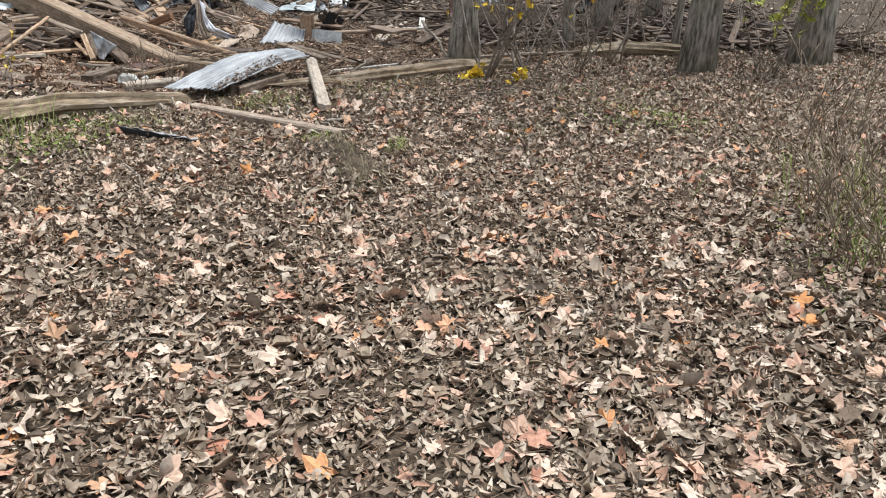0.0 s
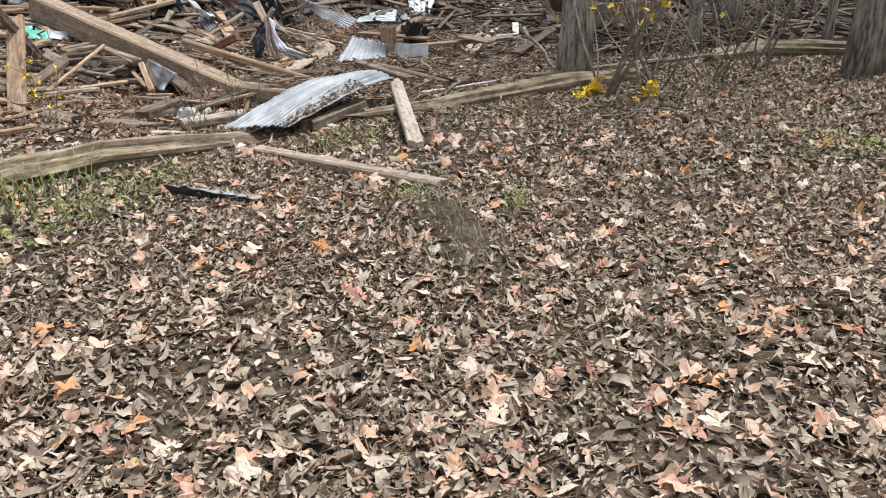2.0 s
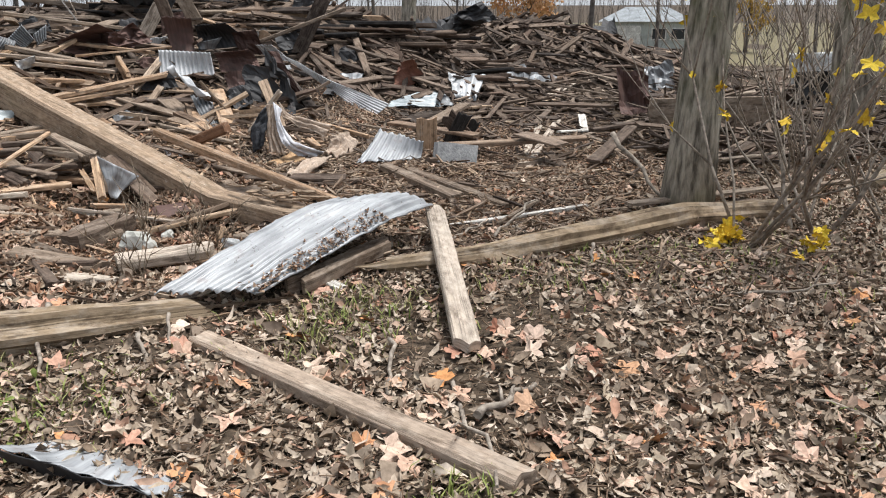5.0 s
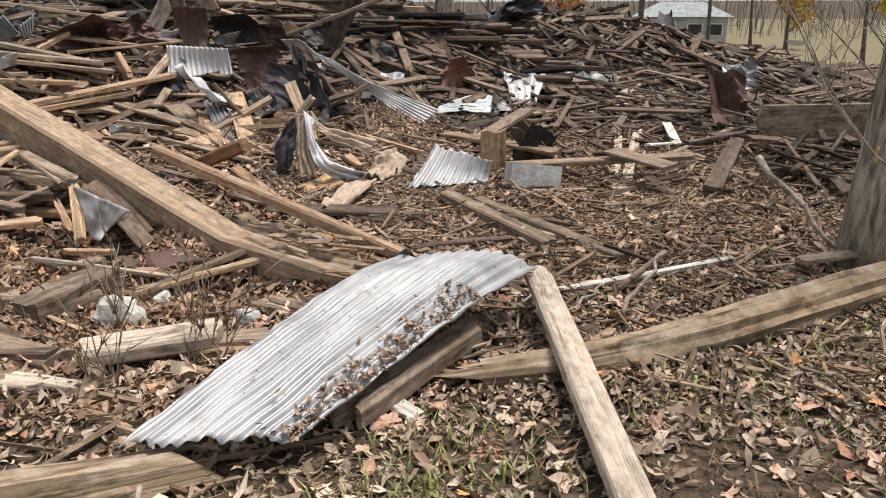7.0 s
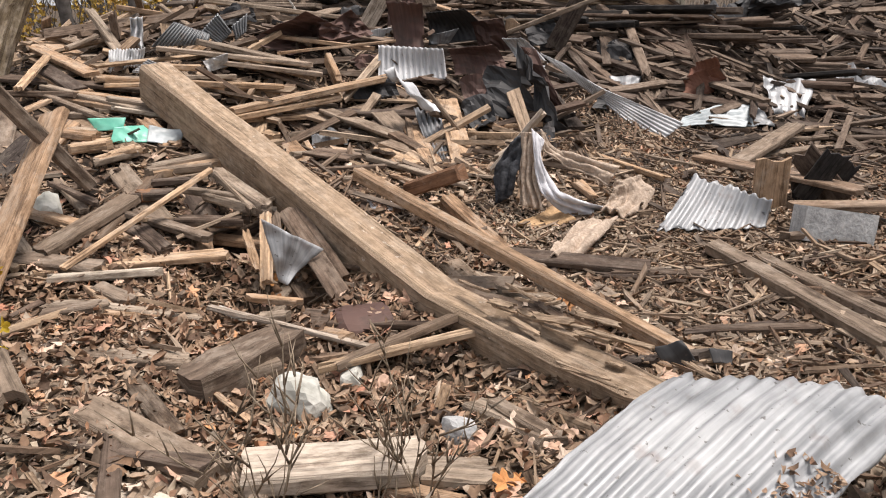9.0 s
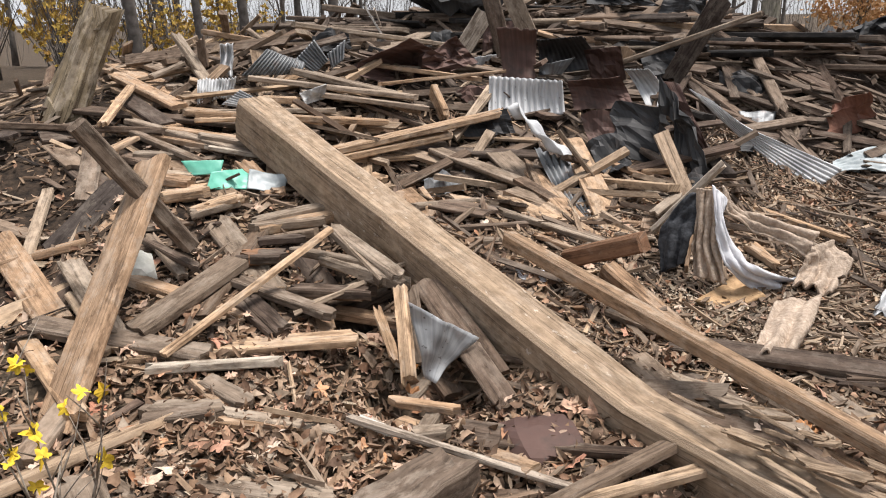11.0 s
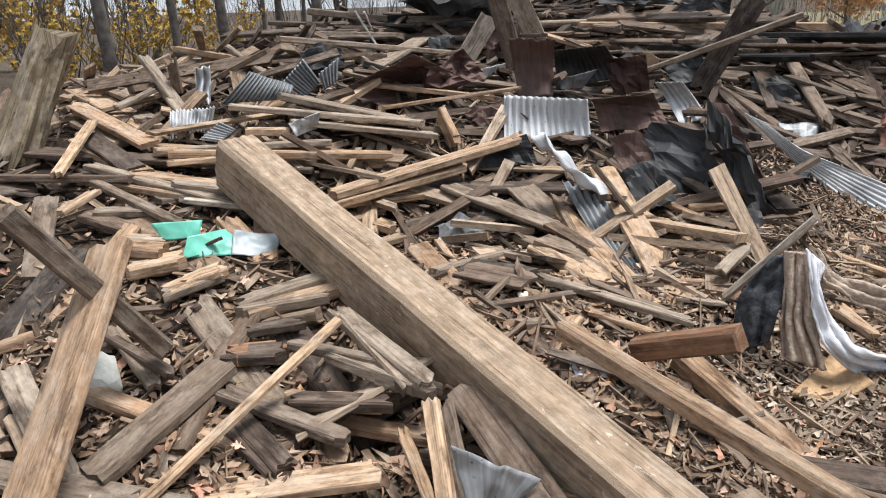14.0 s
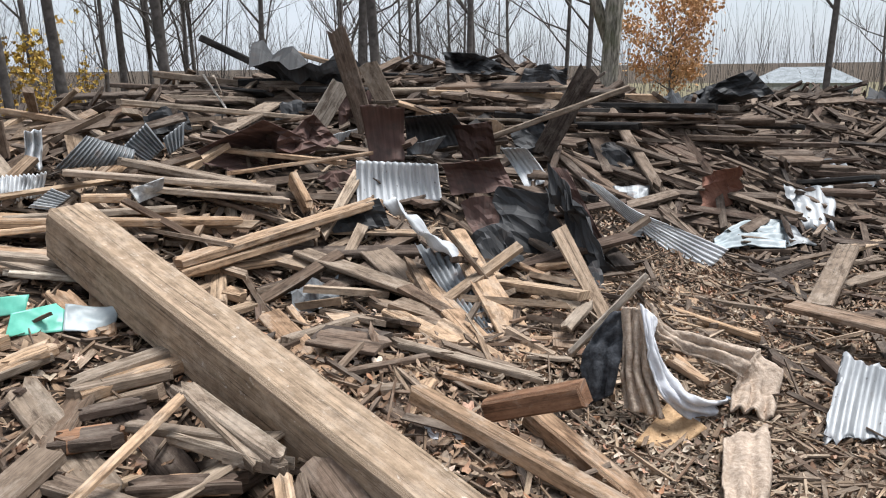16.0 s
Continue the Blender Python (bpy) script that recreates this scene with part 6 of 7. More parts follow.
def axes_on(x, y, yaw, tilt, roll):
    """Unit vectors along, across and out of pieces lying on the land, turned by yaw, tilt and roll (arrays)."""
    e = 0.12
    gx, gy = (HN(x + e, y) - HN(x - e, y)) / (2 * e), (HN(x, y + e) - HN(x, y - e)) / (2 * e)
    n = np.stack([-gx, -gy, np.ones_like(x)], 1)
    n /= np.linalg.norm(n, axis=1)[:, None]
    d = np.stack([np.cos(yaw), np.sin(yaw), 0 * yaw], 1)
    d -= n * (d * n).sum(1)[:, None]
    d /= np.linalg.norm(d, axis=1)[:, None]
    c = np.cross(n, d)
    d, n = d * np.cos(tilt)[:, None] + n * np.sin(tilt)[:, None], n * np.cos(tilt)[:, None] - d * np.sin(tilt)[:, None]
    c, n = c * np.cos(roll)[:, None] + n * np.sin(roll)[:, None], n * np.cos(roll)[:, None] - c * np.sin(roll)[:, None]
    return d, c, n


def bulk(name, verts, faces, mat, uvs=None, smooth=False):
    """One mesh object out of arrays: verts (n, 3), faces (m, k)."""
    me = bpy.data.meshes.new(name)
    m, k = faces.shape
    me.vertices.add(len(verts))
    me.vertices.foreach_set("co", verts.astype(np.float32).ravel())
    me.loops.add(m * k)
    me.loops.foreach_set("vertex_index", faces.astype(np.int32).ravel())
    me.polygons.add(m)
    me.polygons.foreach_set("loop_start", np.arange(0, m * k, k, dtype=np.int32))
    me.polygons.foreach_set("loop_total", np.full(m, k, dtype=np.int32))
    me.polygons.foreach_set("use_smooth", np.full(m, smooth, dtype=bool))
    if uvs is not None:
        me.uv_layers.new(name="UVMap").data.foreach_set("uv", uvs[faces.ravel()].astype(np.float32).ravel())
    me.materials.append(mat)
    me.update(calc_edges=True)
    me.validate()
    return new(name, me)


def splinters(name, rs, x, y, length, width, thick, tilt_sd, lift, mat, label, yaw=None):
    """Many loose bits of wood in one object, each a thin tapering box with skewed ends."""
    k = len(x)
    yaw = rs.uniform(0, 2 * np.pi, k) if yaw is None else yaw
    d, c, n = axes_on(x, y, yaw, rs.normal(0, tilt_sd, k), rs.normal(0, 0.35, k))
    mid = np.stack([x, y, HN(x, y) + lift], 1)
    verts, uvs = np.zeros((k, 8, 3)), np.zeros((k, 8, 2))
    seed_uv = rs.uniform(0, 30, k)
    i = 0
    for u in (-0.5, 0.5):
        tw = rs.uniform(0.45, 1.0, k)
        for v in (-0.5, 0.5):
            skew = rs.normal(0, 0.06, k) * np.minimum(length, 0.5)
            for w in (-0.5, 0.5):
                verts[:, i] = mid + d * (u * length + skew)[:, None] + c * (v * width * tw)[:, None] + n * (w * thick)[:, None]
                uvs[:, i, 0] = u * length + seed_uv
                uvs[:, i, 1] = v * width + w * thick
                i += 1
    quads = np.array([(0, 1, 3, 2), (4, 6, 7, 5), (0, 4, 5, 1), (2, 3, 7, 6), (1, 5, 7, 3), (0, 2, 6, 4)])
    faces = (np.arange(k)[:, None, None] * 8 + quads[None]).reshape(-1, 4)
    ob = bulk(name, verts.reshape(-1, 3), faces, mat, uvs.reshape(-1, 2))
    return tagged(ob, label, "wood debris", kind="stuff")


def sample_heap(rs, k, power=1.0, near=None):
    """Places on the heap, thicker where it is higher; near: (x, y, spread) to crowd them round."""
    xs, ys = [], []
    while len(xs) < k:
        n = 4 * k
        if near:
            x, y = rs.normal(near[0], near[2], n), rs.normal(near[1], near[3], n)
        else:
            x, y = rs.uniform(-13, 3.5, n), rs.uniform(7.4, 24, n)
        h = heap_n(x, y)
        skirt = np.exp(-((x + 0.9) / 2.2) ** 2) * np.clip((y - 8.9) / 0.6, 0, 1) * 0.35
        skirt = np.maximum(skirt, 0.4 * np.clip((y - 7.35 + 0.2 * (x + 3)) / 0.4, 0, 1) * (x < -2.4))
        keep = rs.uniform(0, 1, n) < np.clip(h * 1.6 + skirt, 0, 1) ** power
        keep &= ~((x > -2.4) & (y < 8.9 + 0.25 * (x + 2.4)))
        keep &= ~((np.abs(x + 4.9) < 1.5) & (np.abs(y - 14.1) < 1.4) & (rs.uniform(0, 1, n) < 0.6))
        keep &= ((x + 3.35) / 0.5) ** 2 + ((y - 13.25) / 0.55) ** 2 > 1
        keep &= ((x + 3.3) / 0.55) ** 2 + ((y - 11.0) / 0.5) ** 2 > 1
        xs += list(x[keep])
        ys += list(y[keep])
    return np.array(xs[:k]), np.array(ys[:k])


rs = np.random.RandomState(4)
xs, ys = sample_heap(rs, 2600)
keep = (ys > 11.3) & (heap_n(xs, ys) > 0.16)
xs, ys = xs[keep], ys[keep]
allx, ally, low = xs, ys, ys + 0.25 * (xs + 6) < 12.9
xs, ys = allx[low], ally[low]
splinters("broken_boards", rs, xs, ys, rs.uniform(0.3, 1.3, len(xs)), rs.uniform(0.04, 0.15, len(xs)), rs.uniform(0.015, 0.045, len(xs)), 0.17, rs.uniform(-0.03, 0.14, len(xs)), MIXED, "loose broken boards piled all over the heap")
xs, ys = allx[~low], ally[~low]
splinters("charred_boards", rs, xs, ys, rs.uniform(0.3, 1.3, len(xs)), rs.uniform(0.04, 0.15, len(xs)), rs.uniform(0.015, 0.045, len(xs)), 0.17, rs.uniform(-0.03, 0.14, len(xs)), CREST, "dark scorched boards piled up the heap")
xs, ys = sample_heap(rs, 3200, 0.6, (-2.4, 11.4, 2.2, 2.0))
splinters("splintered_wood", rs, xs, ys, rs.uniform(0.12, 0.75, len(xs)), rs.uniform(0.008, 0.04, len(xs)), rs.uniform(0.005, 0.018, len(xs)), 0.10, rs.uniform(-0.01, 0.03, len(xs)), MIXED, "splintered laths and sticks scattered over the litter")
xs, ys = sample_heap(rs, 9000, 0.5, (-3.6, 10.2, 2.2, 2.0))
splinters("wood_chips", rs, xs, ys, rs.uniform(0.03, 0.16, len(xs)), rs.uniform(0.006, 0.03, len(xs)), rs.uniform(0.002, 0.008, len(xs)), 0.25, rs.uniform(0.0, 0.035, len(xs)), CHIPS, "small wood chips and splinters over soil")
xs, ys = sample_heap(rs, 1500, 1.0, (-6.5, 16.8, 3.4, 1.4))
splinters("crest_boards", rs, xs, ys, rs.uniform(0.3, 1.6, len(xs)), rs.uniform(0.03, 0.14, len(xs)), rs.uniform(0.012, 0.04, len(xs)), 0.1, rs.uniform(-0.04, 0.14, len(xs)), CREST, "long broken boards stacked along the heap's crest", rs.normal(0.0, 0.8, len(xs)))
xs, ys = sample_heap(rs, 1500, 1.0, (-2.5, 17.5, 2.6, 2.6))
splinters("far_boards", rs, xs, ys, rs.uniform(0.2, 1.0, len(xs)), rs.uniform(0.03, 0.12, len(xs)), rs.uniform(0.012, 0.03, len(xs)), 0.14, rs.uniform(-0.03, 0.08, len(xs)), CREST, "broken boards on the far side of the heap")

xs, ys = sample_heap(rs, 5000, 0.6, (-4.5, 14.6, 3.6, 2.4))
splinters("upper_chips", rs, xs, ys, rs.uniform(0.06, 0.36, len(xs)), rs.uniform(0.012, 0.06, len(xs)), rs.uniform(0.004, 0.018, len(xs)), 0.25, rs.uniform(0.0, 0.07, len(xs)), CREST, "small broken wood all over the upper heap")

# single boards lying close together in the near part of the heap
rng = random.Random(33)
nx, ny = sample_heap(rs, 400, 0.5, (-4.7, 9.9, 1.4, 1.4))
placed = 0
for x, y in zip(nx, ny):
    if placed >= 185 or math.hypot(x + 5.05, y - 9.2) < 0.5 or math.hypot(x + 2.0, y - 8.3) < 0.9 or math.hypot(x + 4.4, y - 9.0) < 0.45 or math.hypot(x + 3.6, y - 8.75) < 0.5 or math.hypot(x + 3.2, y - 11.0) < 0.65:
        continue
    placed += 1
    yaw, half = rng.uniform(0, math.pi), rng.uniform(0.1, 0.45)
    dx, dy = half * math.cos(yaw), half * math.sin(yaw)
    up = rng.uniform(-0.01, 0.07)
    board((x - dx, y - dy, H(x - dx, y - dy) + up + rng.uniform(-0.03, 0.05)), (x + dx, y + dy, H(x + dx, y + dy) + up + rng.uniform(-0.03, 0.05)), rng.uniform(0.05, 0.15), rng.uniform(0.018, 0.06), rng.choice((MIXED, DARK, GREY, MIXED, DARK, MIXED, TAN)), rng.gauss(0, 14), label="short broken board lying among rubble and leaves", jag=rng.choice((0.01, 0.04, 0.1)), name="offcut", group="short offcuts in the rubble", category="offcut")

# single boards thrown over the heap
rng = random.Random(21)
bx, by = sample_heap(rs, 150, 0.8)
for x, y in zip(bx, by):
    if math.hypot(x + 3.8, y - 8.2) < 4.2:
        continue
    yaw = rng.gauss(0.0, 0.9) if y > 14 else rng.uniform(0, math.pi)
    half = rng.uniform(0.35, 1.1)
    dx, dy = half * math.cos(yaw), half * math.sin(yaw)
    up = rng.uniform(0.04, 0.16)
    board((x - dx, y - dy, H(x - dx, y - dy) + up + rng.uniform(-0.05, 0.1)), (x + dx, y + dy, H(x + dx, y + dy) + up + rng.uniform(-0.05, 0.1)), rng.uniform(0.07, 0.18), rng.uniform(0.02, 0.05), rng.choice((CREST, GREY, DARK, CREST, MIXED, DARK)), rng.uniform(-15, 15), name="plank", label="weathered plank thrown on the rubble heap", group="planks of the rubble heap", category="plank")

# long boards stacked along the crest and down its face
rng = random.Random(58)
for k in range(210):
    x = rng.uniform(-10.0, -1.6)
    y = rng.uniform(15.2, 17.0) if k < 120 else rng.uniform(12.6, 15.6)
    if heap_part(x, y) < 0.35 or math.hypot(x + 3.35, y - 13.3) < 0.9:
        continue
    yaw = rng.gauss(0.05, 0.3) if k < 120 else rng.gauss(-0.25, 0.75)
    half = rng.uniform(0.4, 1.2) if k < 120 else rng.uniform(0.25, 0.75)
    dx, dy = half * math.cos(yaw), half * math.sin(yaw)
    up = rng.uniform(0.03, 0.27) if k < 120 else rng.uniform(0.02, 0.14)
    base = 0.5 * (H(x - dx, y - dy) + H(x + dx, y + dy)) if k < 120 else 0.0
    za, zb = (base, base) if k < 120 else (H(x - dx, y - dy), H(x + dx, y + dy))
    board((x - dx, y - dy, za + up + rng.uniform(-0.06, 0.06)), (x + dx, y + dy, zb + up + rng.uniform(-0.06, 0.06)), rng.uniform(0.06, 0.17), rng.uniform(0.025, 0.07), rng.choice((CREST, DARK, GREY, CREST, DARK, CREST, BLACK, DARK)), rng.uniform(-25, 25), name="scrap_board", label="dark weathered board stacked on the heap's crest", jag=0.12, group="boards stacked on the crest")

for k in range(45):
    x, y = rng.uniform(-2.0, 2.6), rng.uniform(18.2, 20.6)
    yaw, half = rng.gauss(0.0, 0.6), rng.uniform(0.25, 0.8)
    dx, dy = half * math.cos(yaw), half * math.sin(yaw)
    board((x - dx, y - dy, H(x - dx, y - dy) + rng.uniform(0.02, 0.12)), (x + dx, y + dy, H(x + dx, y + dy) + rng.uniform(0.02, 0.12)), rng.uniform(0.06, 0.15), rng.uniform(0.02, 0.05), rng.choice((CREST, GREY, DARK, MIXED)), rng.uniform(-20, 20), name="scrap_board", label="dark weathered board on the far side of the heap", jag=0.1, group="boards of the far heap")

# ---- fallen leaves ----
def leaves(name, rs, x, y, size, lift, mat, label, tilt=0.42):
    """Many small dry leaves in one object, each folded along its rib and curled."""
    k = len(x)
    d, c, n = axes_on(x, y, rs.uniform(0, 2 * np.pi, k), rs.normal(0, tilt, k), rs.normal(0, tilt, k))
    mid = np.stack([x, y, HN(x, y) + lift], 1)
    wide = size * rs.uniform(0.1, 0.32, k)
    fold, curl = wide * rs.uniform(-0.5, 1.1, k), size * rs.uniform(-0.35, 0.5, k)
    shape = [(-0.5, 0, 0, 1), (-0.15, 0, 0, 0), (0.2, 0, 0, 0), (0.5, 0, 0, 1), (-0.2, 1, 1, 0), (0.2, 0.8, 1, 0), (-0.2, -1, 1, 0), (0.2, -0.8, 1, 0)]
    verts = np.zeros((k, 8, 3))
    for i, (u, v, f, e) in enumerate(shape):
        verts[:, i] = mid + d * (u * size)[:, None] + c * (v * wide * (1 - 0.3 * f * fold / wide))[:, None] + n * (f * fold + e * curl)[:, None]
    tri = np.array([(0, 6, 1), (0, 1, 4), (1, 6, 7), (1, 7, 2), (1, 2, 5), (1, 5, 4), (2, 7, 3), (2, 3, 5)])
    faces = (np.arange(k)[:, None, None] * 8 + tri[None]).reshape(-1, 3)
    return tagged(bulk(name, verts.reshape(-1, 3), faces, mat, None, True), label, "leaves", kind="stuff")


def litter_places(rs, k, x0, x1, y0, y1, soft=0.3):
    x, y = rs.uniform(x0, x1, k) + rs.normal(0, soft, k), rs.uniform(y0, y1, k) + rs.normal(0, soft, k)
    bare = 1.6 * np.exp(-(((x + 0.7) * 0.92 + (y - 5.4) * 0.39) / 0.17) ** 2 - (((y - 5.4) * 0.92 - (x + 0.7) * 0.39) / 0.6) ** 2)
    thin = np.clip(np.sin(2.1 * x + 0.8 * y + 1.0) * np.sin(1.3 * y - 1.7 * x) + 0.5 * np.sin(4.3 * x + 1.0) * np.sin(3.7 * y), 0, 1)
    keep = (rs.uniform(0, 1, k) > 0.8 * bare + 0.55 * thin) & (heap_n(x, y) < 0.5)
    return x[keep], y[keep]


xs, ys = litter_places(rs, 78000, -3.0, 2.8, 1.2, 7.0)
leaves("fallen_leaves", rs, xs, ys, rs.gamma(4.5, 0.0095, len(xs)), rs.uniform(0.002, 0.03, len(xs)), LITTER, "dry brown and tan leaves covering the ground")
xs, ys = litter_places(rs, 38000, -5.0, 4.5, 7.0, 11.5)
foot = (ys > 8.7) & (xs < -0.2)
xs, ys = xs[~foot], ys[~foot]
leaves("fallen_leaves", rs, xs, ys, rs.gamma(4.5, 0.0095, len(xs)), rs.uniform(0.002, 0.03, len(xs)), LITTER, "dry brown and tan leaves covering the ground")
xs, ys = litter_places(rs, 42000, 0.2, 5.5, 6.2, 11.2)
leaves("fallen_leaves", rs, xs, ys, rs.gamma(5.0, 0.0095, len(xs)), rs.uniform(0.004, 0.035, len(xs)), LITTER, "dry brown and tan leaves thick before the saplings")
xs, ys = litter_places(rs, 52000, 1.6, 8.5, 2.0, 14.0, 0.8)
leaves("fallen_leaves", rs, xs, ys, rs.uniform(0.05, 0.1, len(xs)), rs.uniform(0.002, 0.03, len(xs)), LITTER, "dry brown and tan leaves under the trees")
xs, ys = litter_places(rs, 13000, -9.0, -3.0, 0.5, 8.5, 0.8)
leaves("fallen_leaves", rs, xs, ys, rs.uniform(0.05, 0.1, len(xs)), rs.uniform(0.002, 0.03, len(xs)), LITTER, "dry brown and tan leaves under the trees")
far = np.random.RandomState(77)
xs, ys = litter_places(far, 15000, -7.0, 8.0, -6.0, 0.7, 0.7)
leaves("fallen_leaves", far, xs, ys, far.uniform(0.05, 0.1, len(xs)), far.uniform(0.002, 0.03, len(xs)), LITTER, "dry brown and tan leaves under the trees")
xs, ys = np.append(far.normal(-1.2, 1.1, 9000), far.normal(-2.9, 0.8, 8000)), np.append(far.normal(10.4, 1.1, 9000), far.normal(12.6, 0.8, 8000))
leaves("fallen_leaves", far, xs, ys, far.uniform(0.02, 0.055, len(xs)), far.uniform(0.004, 0.04, len(xs)), RUSSET, "dry brown and tan leaves drifted over the heap's foot")
xs, ys = litter_places(far, 17000, -14.0, 13.0, -8.0, 26.0, 2.5)
leaves("fallen_leaves", far, xs, ys, far.uniform(0.07, 0.14, len(xs)), far.uniform(0.002, 0.03, len(xs)), LITTER, "dry brown and tan leaves strewn through the wood")
xs, ys = sample_heap(rs, 11000, 0.5, (-3.0, 10.6, 2.0, 1.9))
leaves("heap_leaves", rs, xs, ys, rs.uniform(0.03, 0.07, len(xs)), rs.uniform(0.005, 0.05, len(xs)), RUSSET, "dry leaves blown among the boards")
xs, ys = rs.normal(-4.2, 0.9, 5000), rs.normal(9.0, 0.55, 5000)
leaves("heap_leaves", rs, xs, ys, rs.uniform(0.03, 0.08, len(xs)), rs.uniform(0.01, 0.05, len(xs)), RUSSET, "russet leaves drifted before the great beam")
xs, ys = np.append(rs.normal(-2.9, 0.6, 7000), rs.normal(-3.3, 0.35, 2500)), np.append(rs.normal(12.0, 0.9, 7000), rs.normal(10.7, 0.3, 2500))
leaves("heap_leaves", rs, xs, ys, rs.uniform(0.02, 0.055, len(xs)), rs.uniform(0.006, 0.04, len(xs)), LITTER, "tan leaf shreds and chaff by the clothes")
xs, ys = rs.normal(-3.0, 0.6, 1800), rs.normal(11.6, 0.9, 1800)
splinters("splintered_wood", rs, xs, ys, rs.uniform(0.08, 0.4, len(xs)), rs.uniform(0.006, 0.03, len(xs)), rs.uniform(0.004, 0.012, len(xs)), 0.12, rs.uniform(0.005, 0.04, len(xs)), MIXED, "splintered sticks scattered by the clothes")
su, sv = np.clip(1 - np.abs(rs.normal(0, 0.1, 420)), 0, 1), rs.uniform(0.3, 1.0, 420)
ca, cb, cc, cd = (np.array(p) for p in ((-2.26, 8.86, 0.11), (-1.58, 8.89, 0.06), (-2.26, 7.52, -0.07), (-2.76, 7.36, -0.03)))
sp = ((ca[:, None] * (1 - su) + cb[:, None] * su) * (1 - sv) + (cd[:, None] * (1 - su) + cc[:, None] * su) * sv)
leaves("sheet_leaves", rs, sp[0], sp[1], rs.uniform(0.015, 0.04, 420), sp[2] + 0.14 * sv * (1 - sv) + 0.19 * sv * (1 - sv) ** 3 + 0.075 * (1 - 0.8 * sv) * 6.75 * su * su * (1 - su) + rs.uniform(0.005, 0.025, 420) - HN(sp[0], sp[1]), RUSSET, "dry leaves and twigs drifted on the corrugated sheet", 0.25)

xs, ys = litter_places(rs, 22000, -3.0, 2.8, 1.2, 8.0)
splinters("leaf_stalks", rs, xs, ys, rs.uniform(0.02, 0.11, len(xs)), rs.uniform(0.002, 0.006, len(xs)), rs.uniform(0.001, 0.004, len(xs)), 0.2, rs.uniform(0.008, 0.035, len(xs)), CHIPS, "leaf stalks, twigs and shreds in the litter")
xs, ys = rs.uniform(-2.5, 2.0, 15000), rs.uniform(7.9, 11.6, 15000)
leaves("edge_leaves", rs, xs, ys, rs.uniform(0.02, 0.06, len(xs)), rs.uniform(0.004, 0.035, len(xs)), LITTER, "dry leaves and chaff along the heap's edge")
xs, ys = rs.uniform(-2.5, 1.0, 2600), rs.uniform(8.2, 11.2, 2600)
splinters("edge_chips", rs, xs, ys, rs.uniform(0.04, 0.3, len(xs)), rs.uniform(0.006, 0.03, len(xs)), rs.uniform(0.003, 0.012, len(xs)), 0.2, rs.uniform(0.005, 0.04, len(xs)), MIXED, "wood chips and sticks along the heap's edge")
xs, ys = rs.uniform(0.3, 6.5, 1100), rs.uniform(11.5, 18.0, 1100)
splinters("scrap_behind_trees", rs, xs, ys, rs.uniform(0.2, 1.3, len(xs)), rs.uniform(0.02, 0.12, len(xs)), rs.uniform(0.008, 0.03, len(xs)), 0.2, rs.uniform(0.0, 0.15, len(xs)), CREST, "broken boards scattered behind the trees")

maples = [maple_mesh(k, 0.085 + 0.009 * k) for k in range(7)]
for me in maples:
    me.materials.append(MAPLE)
rng = random.Random(8)
for k in range(280):
    x, y = rng.uniform(-2.6, 2.2), 1.2 + 6.4 * rng.random() ** 1.2
    if abs((x + 0.7) * 0.92 + (y - 5.4) * 0.39) < 0.17 and abs(y - 5.4) < 0.6:
        continue
    ob = new("maple_leaf", maples[k % 7])
    ob.matrix_world = pose(x, y, rough_h(x, y) + 0.025, rng.gauss(0, 22), rng.gauss(0, 22), rng.uniform(0, 360))
    tagged(ob, "dry orange-brown maple leaf lying on the litter", "leaf", "fallen maple leaves")


def maple_carpet(name, rs, rng, x, y, size, lift, mat, label):
    """Many maple leaves in one object."""
    base = [star_leaf(1.0, rng) for _ in range(6)]
    vs, fs, o = [], [], 0
    d, c, n = axes_on(x, y, rs.uniform(0, 6.28, len(x)), rs.normal(0, 0.35, len(x)), rs.normal(0, 0.35, len(x)))
    z = HN(x, y) + lift
    for i in range(len(x)):
        p, f = base[i % 6]
        p = np.array(p) * size[i]
        vs.append(np.array([x[i], y[i], z[i]]) + p[:, :1] * d[i] + p[:, 1:2] * c[i] + p[:, 2:] * n[i])
        fs.append(np.array(f) + o)
        o += len(p)
    return tagged(bulk(name, np.concatenate(vs), np.concatenate(fs), mat), label, "leaves", kind="stuff")


xs, ys = litter_places(rs, 3900, -5, 6, 0.6, 10.5)
maple_carpet("maple_leaves", rs, rng, xs, ys, rs.uniform(0.06, 0.13, len(xs)), rs.uniform(0.01, 0.035, len(xs)), MAPLE, "scattered orange and pinkish brown maple leaves")
xs, ys = sample_heap(rs, 260, 0.5, (-3.9, 9.4, 1.6, 1.3))
maple_carpet("heap_maple_leaves", rs, rng, xs, ys, rs.uniform(0.05, 0.09, len(xs)), rs.uniform(0.02, 0.06, len(xs)), MAPLE, "orange-brown maple leaves caught among the boards")


